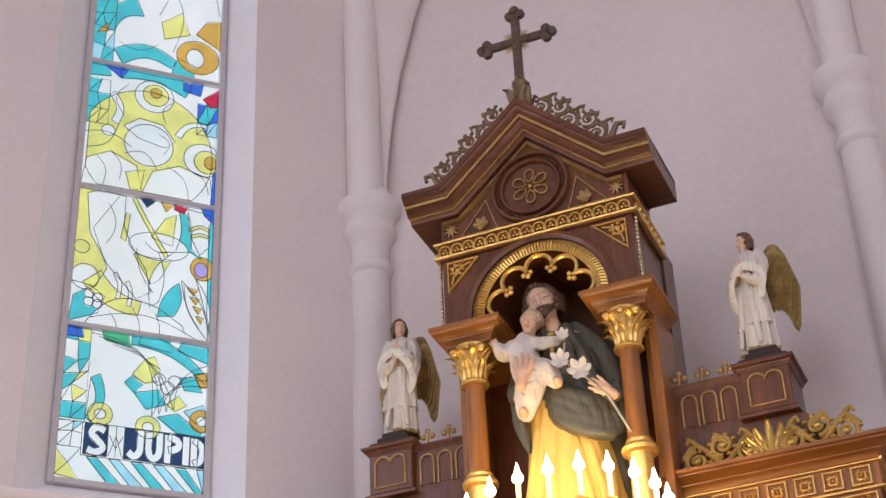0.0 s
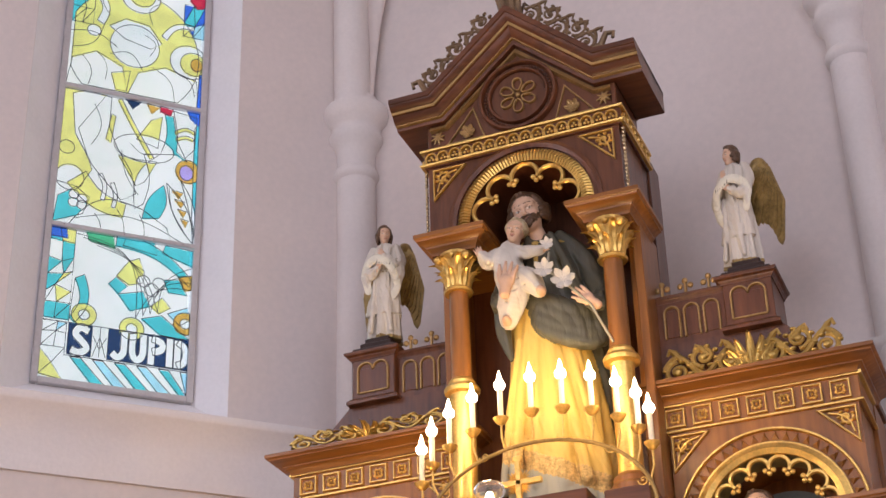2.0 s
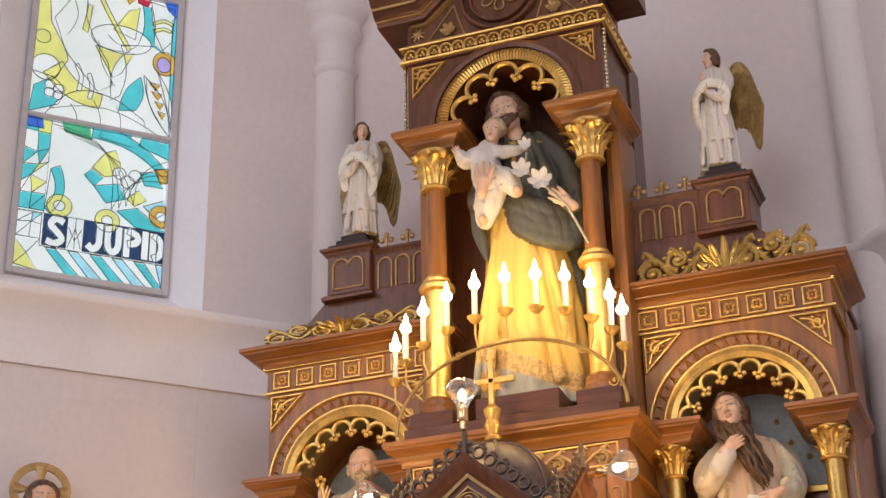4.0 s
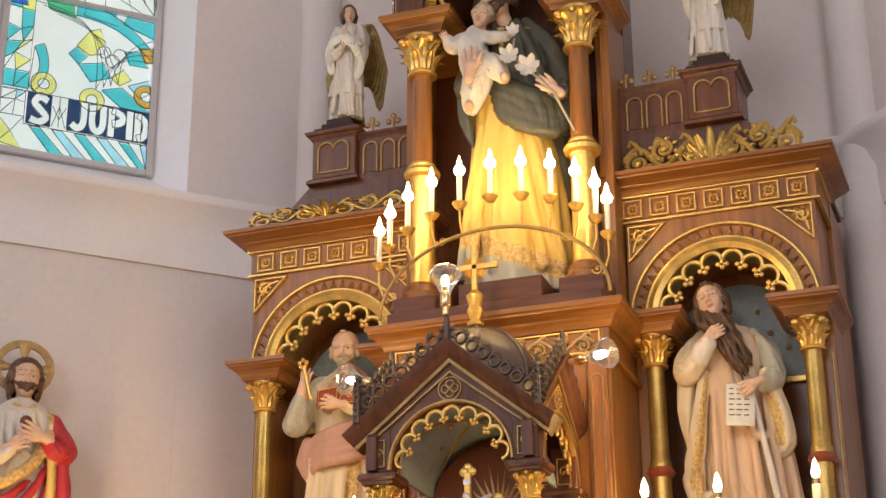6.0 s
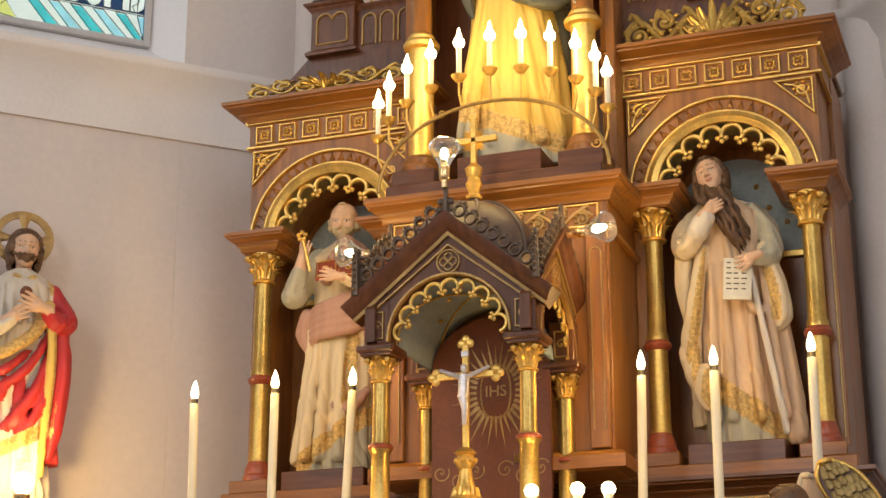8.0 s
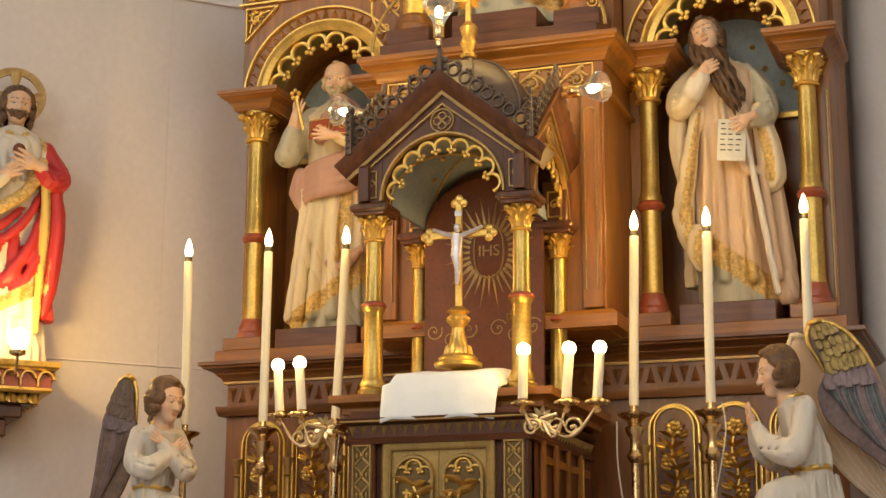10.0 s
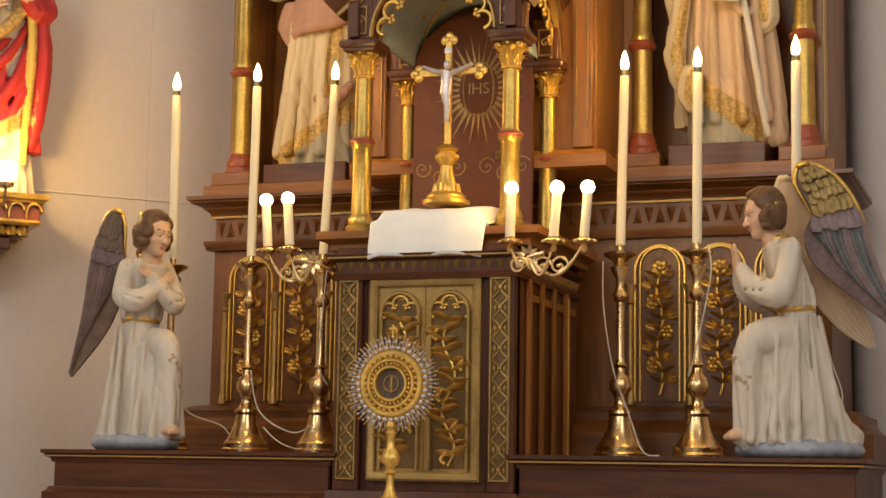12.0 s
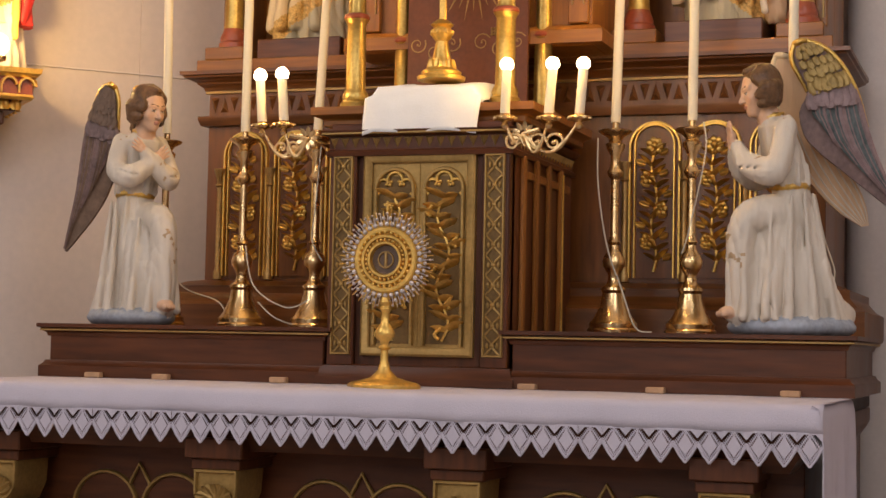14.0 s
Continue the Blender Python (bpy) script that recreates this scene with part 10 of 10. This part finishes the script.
tagged(part("lead_came", LINES, win, "dark lead lines"), kind="stuff")



def cut_panes(panel, cell=0.0042):
    """Cuts the panel's glass: each piece keeps what no later piece covers, and the ground pane the rest."""
    nx, nz = int(WWID / cell), int(PH / cell)
    z0 = ZB + PH * panel
    gx, gz = np.meshgrid(WX - WWID + (np.arange(nx) + 0.5) * WWID / nx, z0 + (np.arange(nz) + 0.5) * PH / nz)
    owner = np.full(gx.shape, -1)
    pieces = sorted((c for c in CUT if c[0] == panel), key=lambda c: c[1])
    for k, (_, _, pts, _) in enumerate(pieces):
        inside = np.zeros(gx.shape, bool)
        for (xa, za), (xb, zb) in zip(pts, pts[1:] + pts[:1]):
            if abs(zb - za) < 1e-9:
                continue
            inside ^= ((za > gz) != (zb > gz)) & (gx < (xb - xa) * (gz - za) / (zb - za) + xa)
        owner[inside] = k
    runs = {}
    for r in range(nz):
        row = owner[r]
        edges = [0] + list(np.nonzero(np.diff(row))[0] + 1) + [nx]
        for a, b in zip(edges, edges[1:]):
            runs.setdefault(int(row[a]), []).append((r, a, b))
    for k, cells in runs.items():
        g = S(pieces[k][3] if k >= 0 else G_WHITE)
        for r, a, b in cells:
            x0, x1 = WX - WWID + a * WWID / nx, WX - WWID + b * WWID / nx
            za, zb = z0 + r * PH / nz, z0 + (r + 1) * PH / nz
            for y, f in ((WY - 0.004, (0, 1, 2, 3)), (WY, (3, 2, 1, 0))):
                g.add([(x0, y, za), (x1, y, za), (x1, y, zb), (x0, y, zb)], [f])
        part("pane", g, win)


for P in range(4):
    cut_panes(P)

# saddle bars and surround
for p in range(5):
    g = S(WINDOW_FRAME)
    z = ZB + PH * p
    if p:
        g.box(WX - WWID - 0.01, WX + 0.01, WY - 0.024, WY + 0.012, z - 0.013, z + 0.013)
        part("saddle_bar", g, win, "grey painted saddle bar")
        for k in range(5):
            g = S(IRON)
            g.ball((WX - WWID * (0.08 + 0.21 * k), WY - 0.024, z), 0.003, 6, 4)
            part("rivet", g, win)
for x0, x1 in ((WX, WX + 0.034), (WX - WWID - 0.034, WX - WWID)):
    g = S(WINDOW_FRAME)
    g.box(x0, x1, WY - 0.022, WY + 0.02, ZB - 0.034, ZT + 0.02)
    part("window_frame", g, win, "grey painted window frame")
g = S(WINDOW_FRAME)
g.box(WX - WWID, WX, WY - 0.022, WY + 0.02, ZB - 0.034, ZB)
part("window_frame", g, win, "grey painted window frame")
g = S(SKY_GLOW)
g.at = LEFT_WALL
g.box(0.2, 2.4, 0.85, 0.87, 4.2, 9.1, 0.001)
tagged(part("backdrop", g), "bright overcast sky outside the window", "sky", kind="structure")
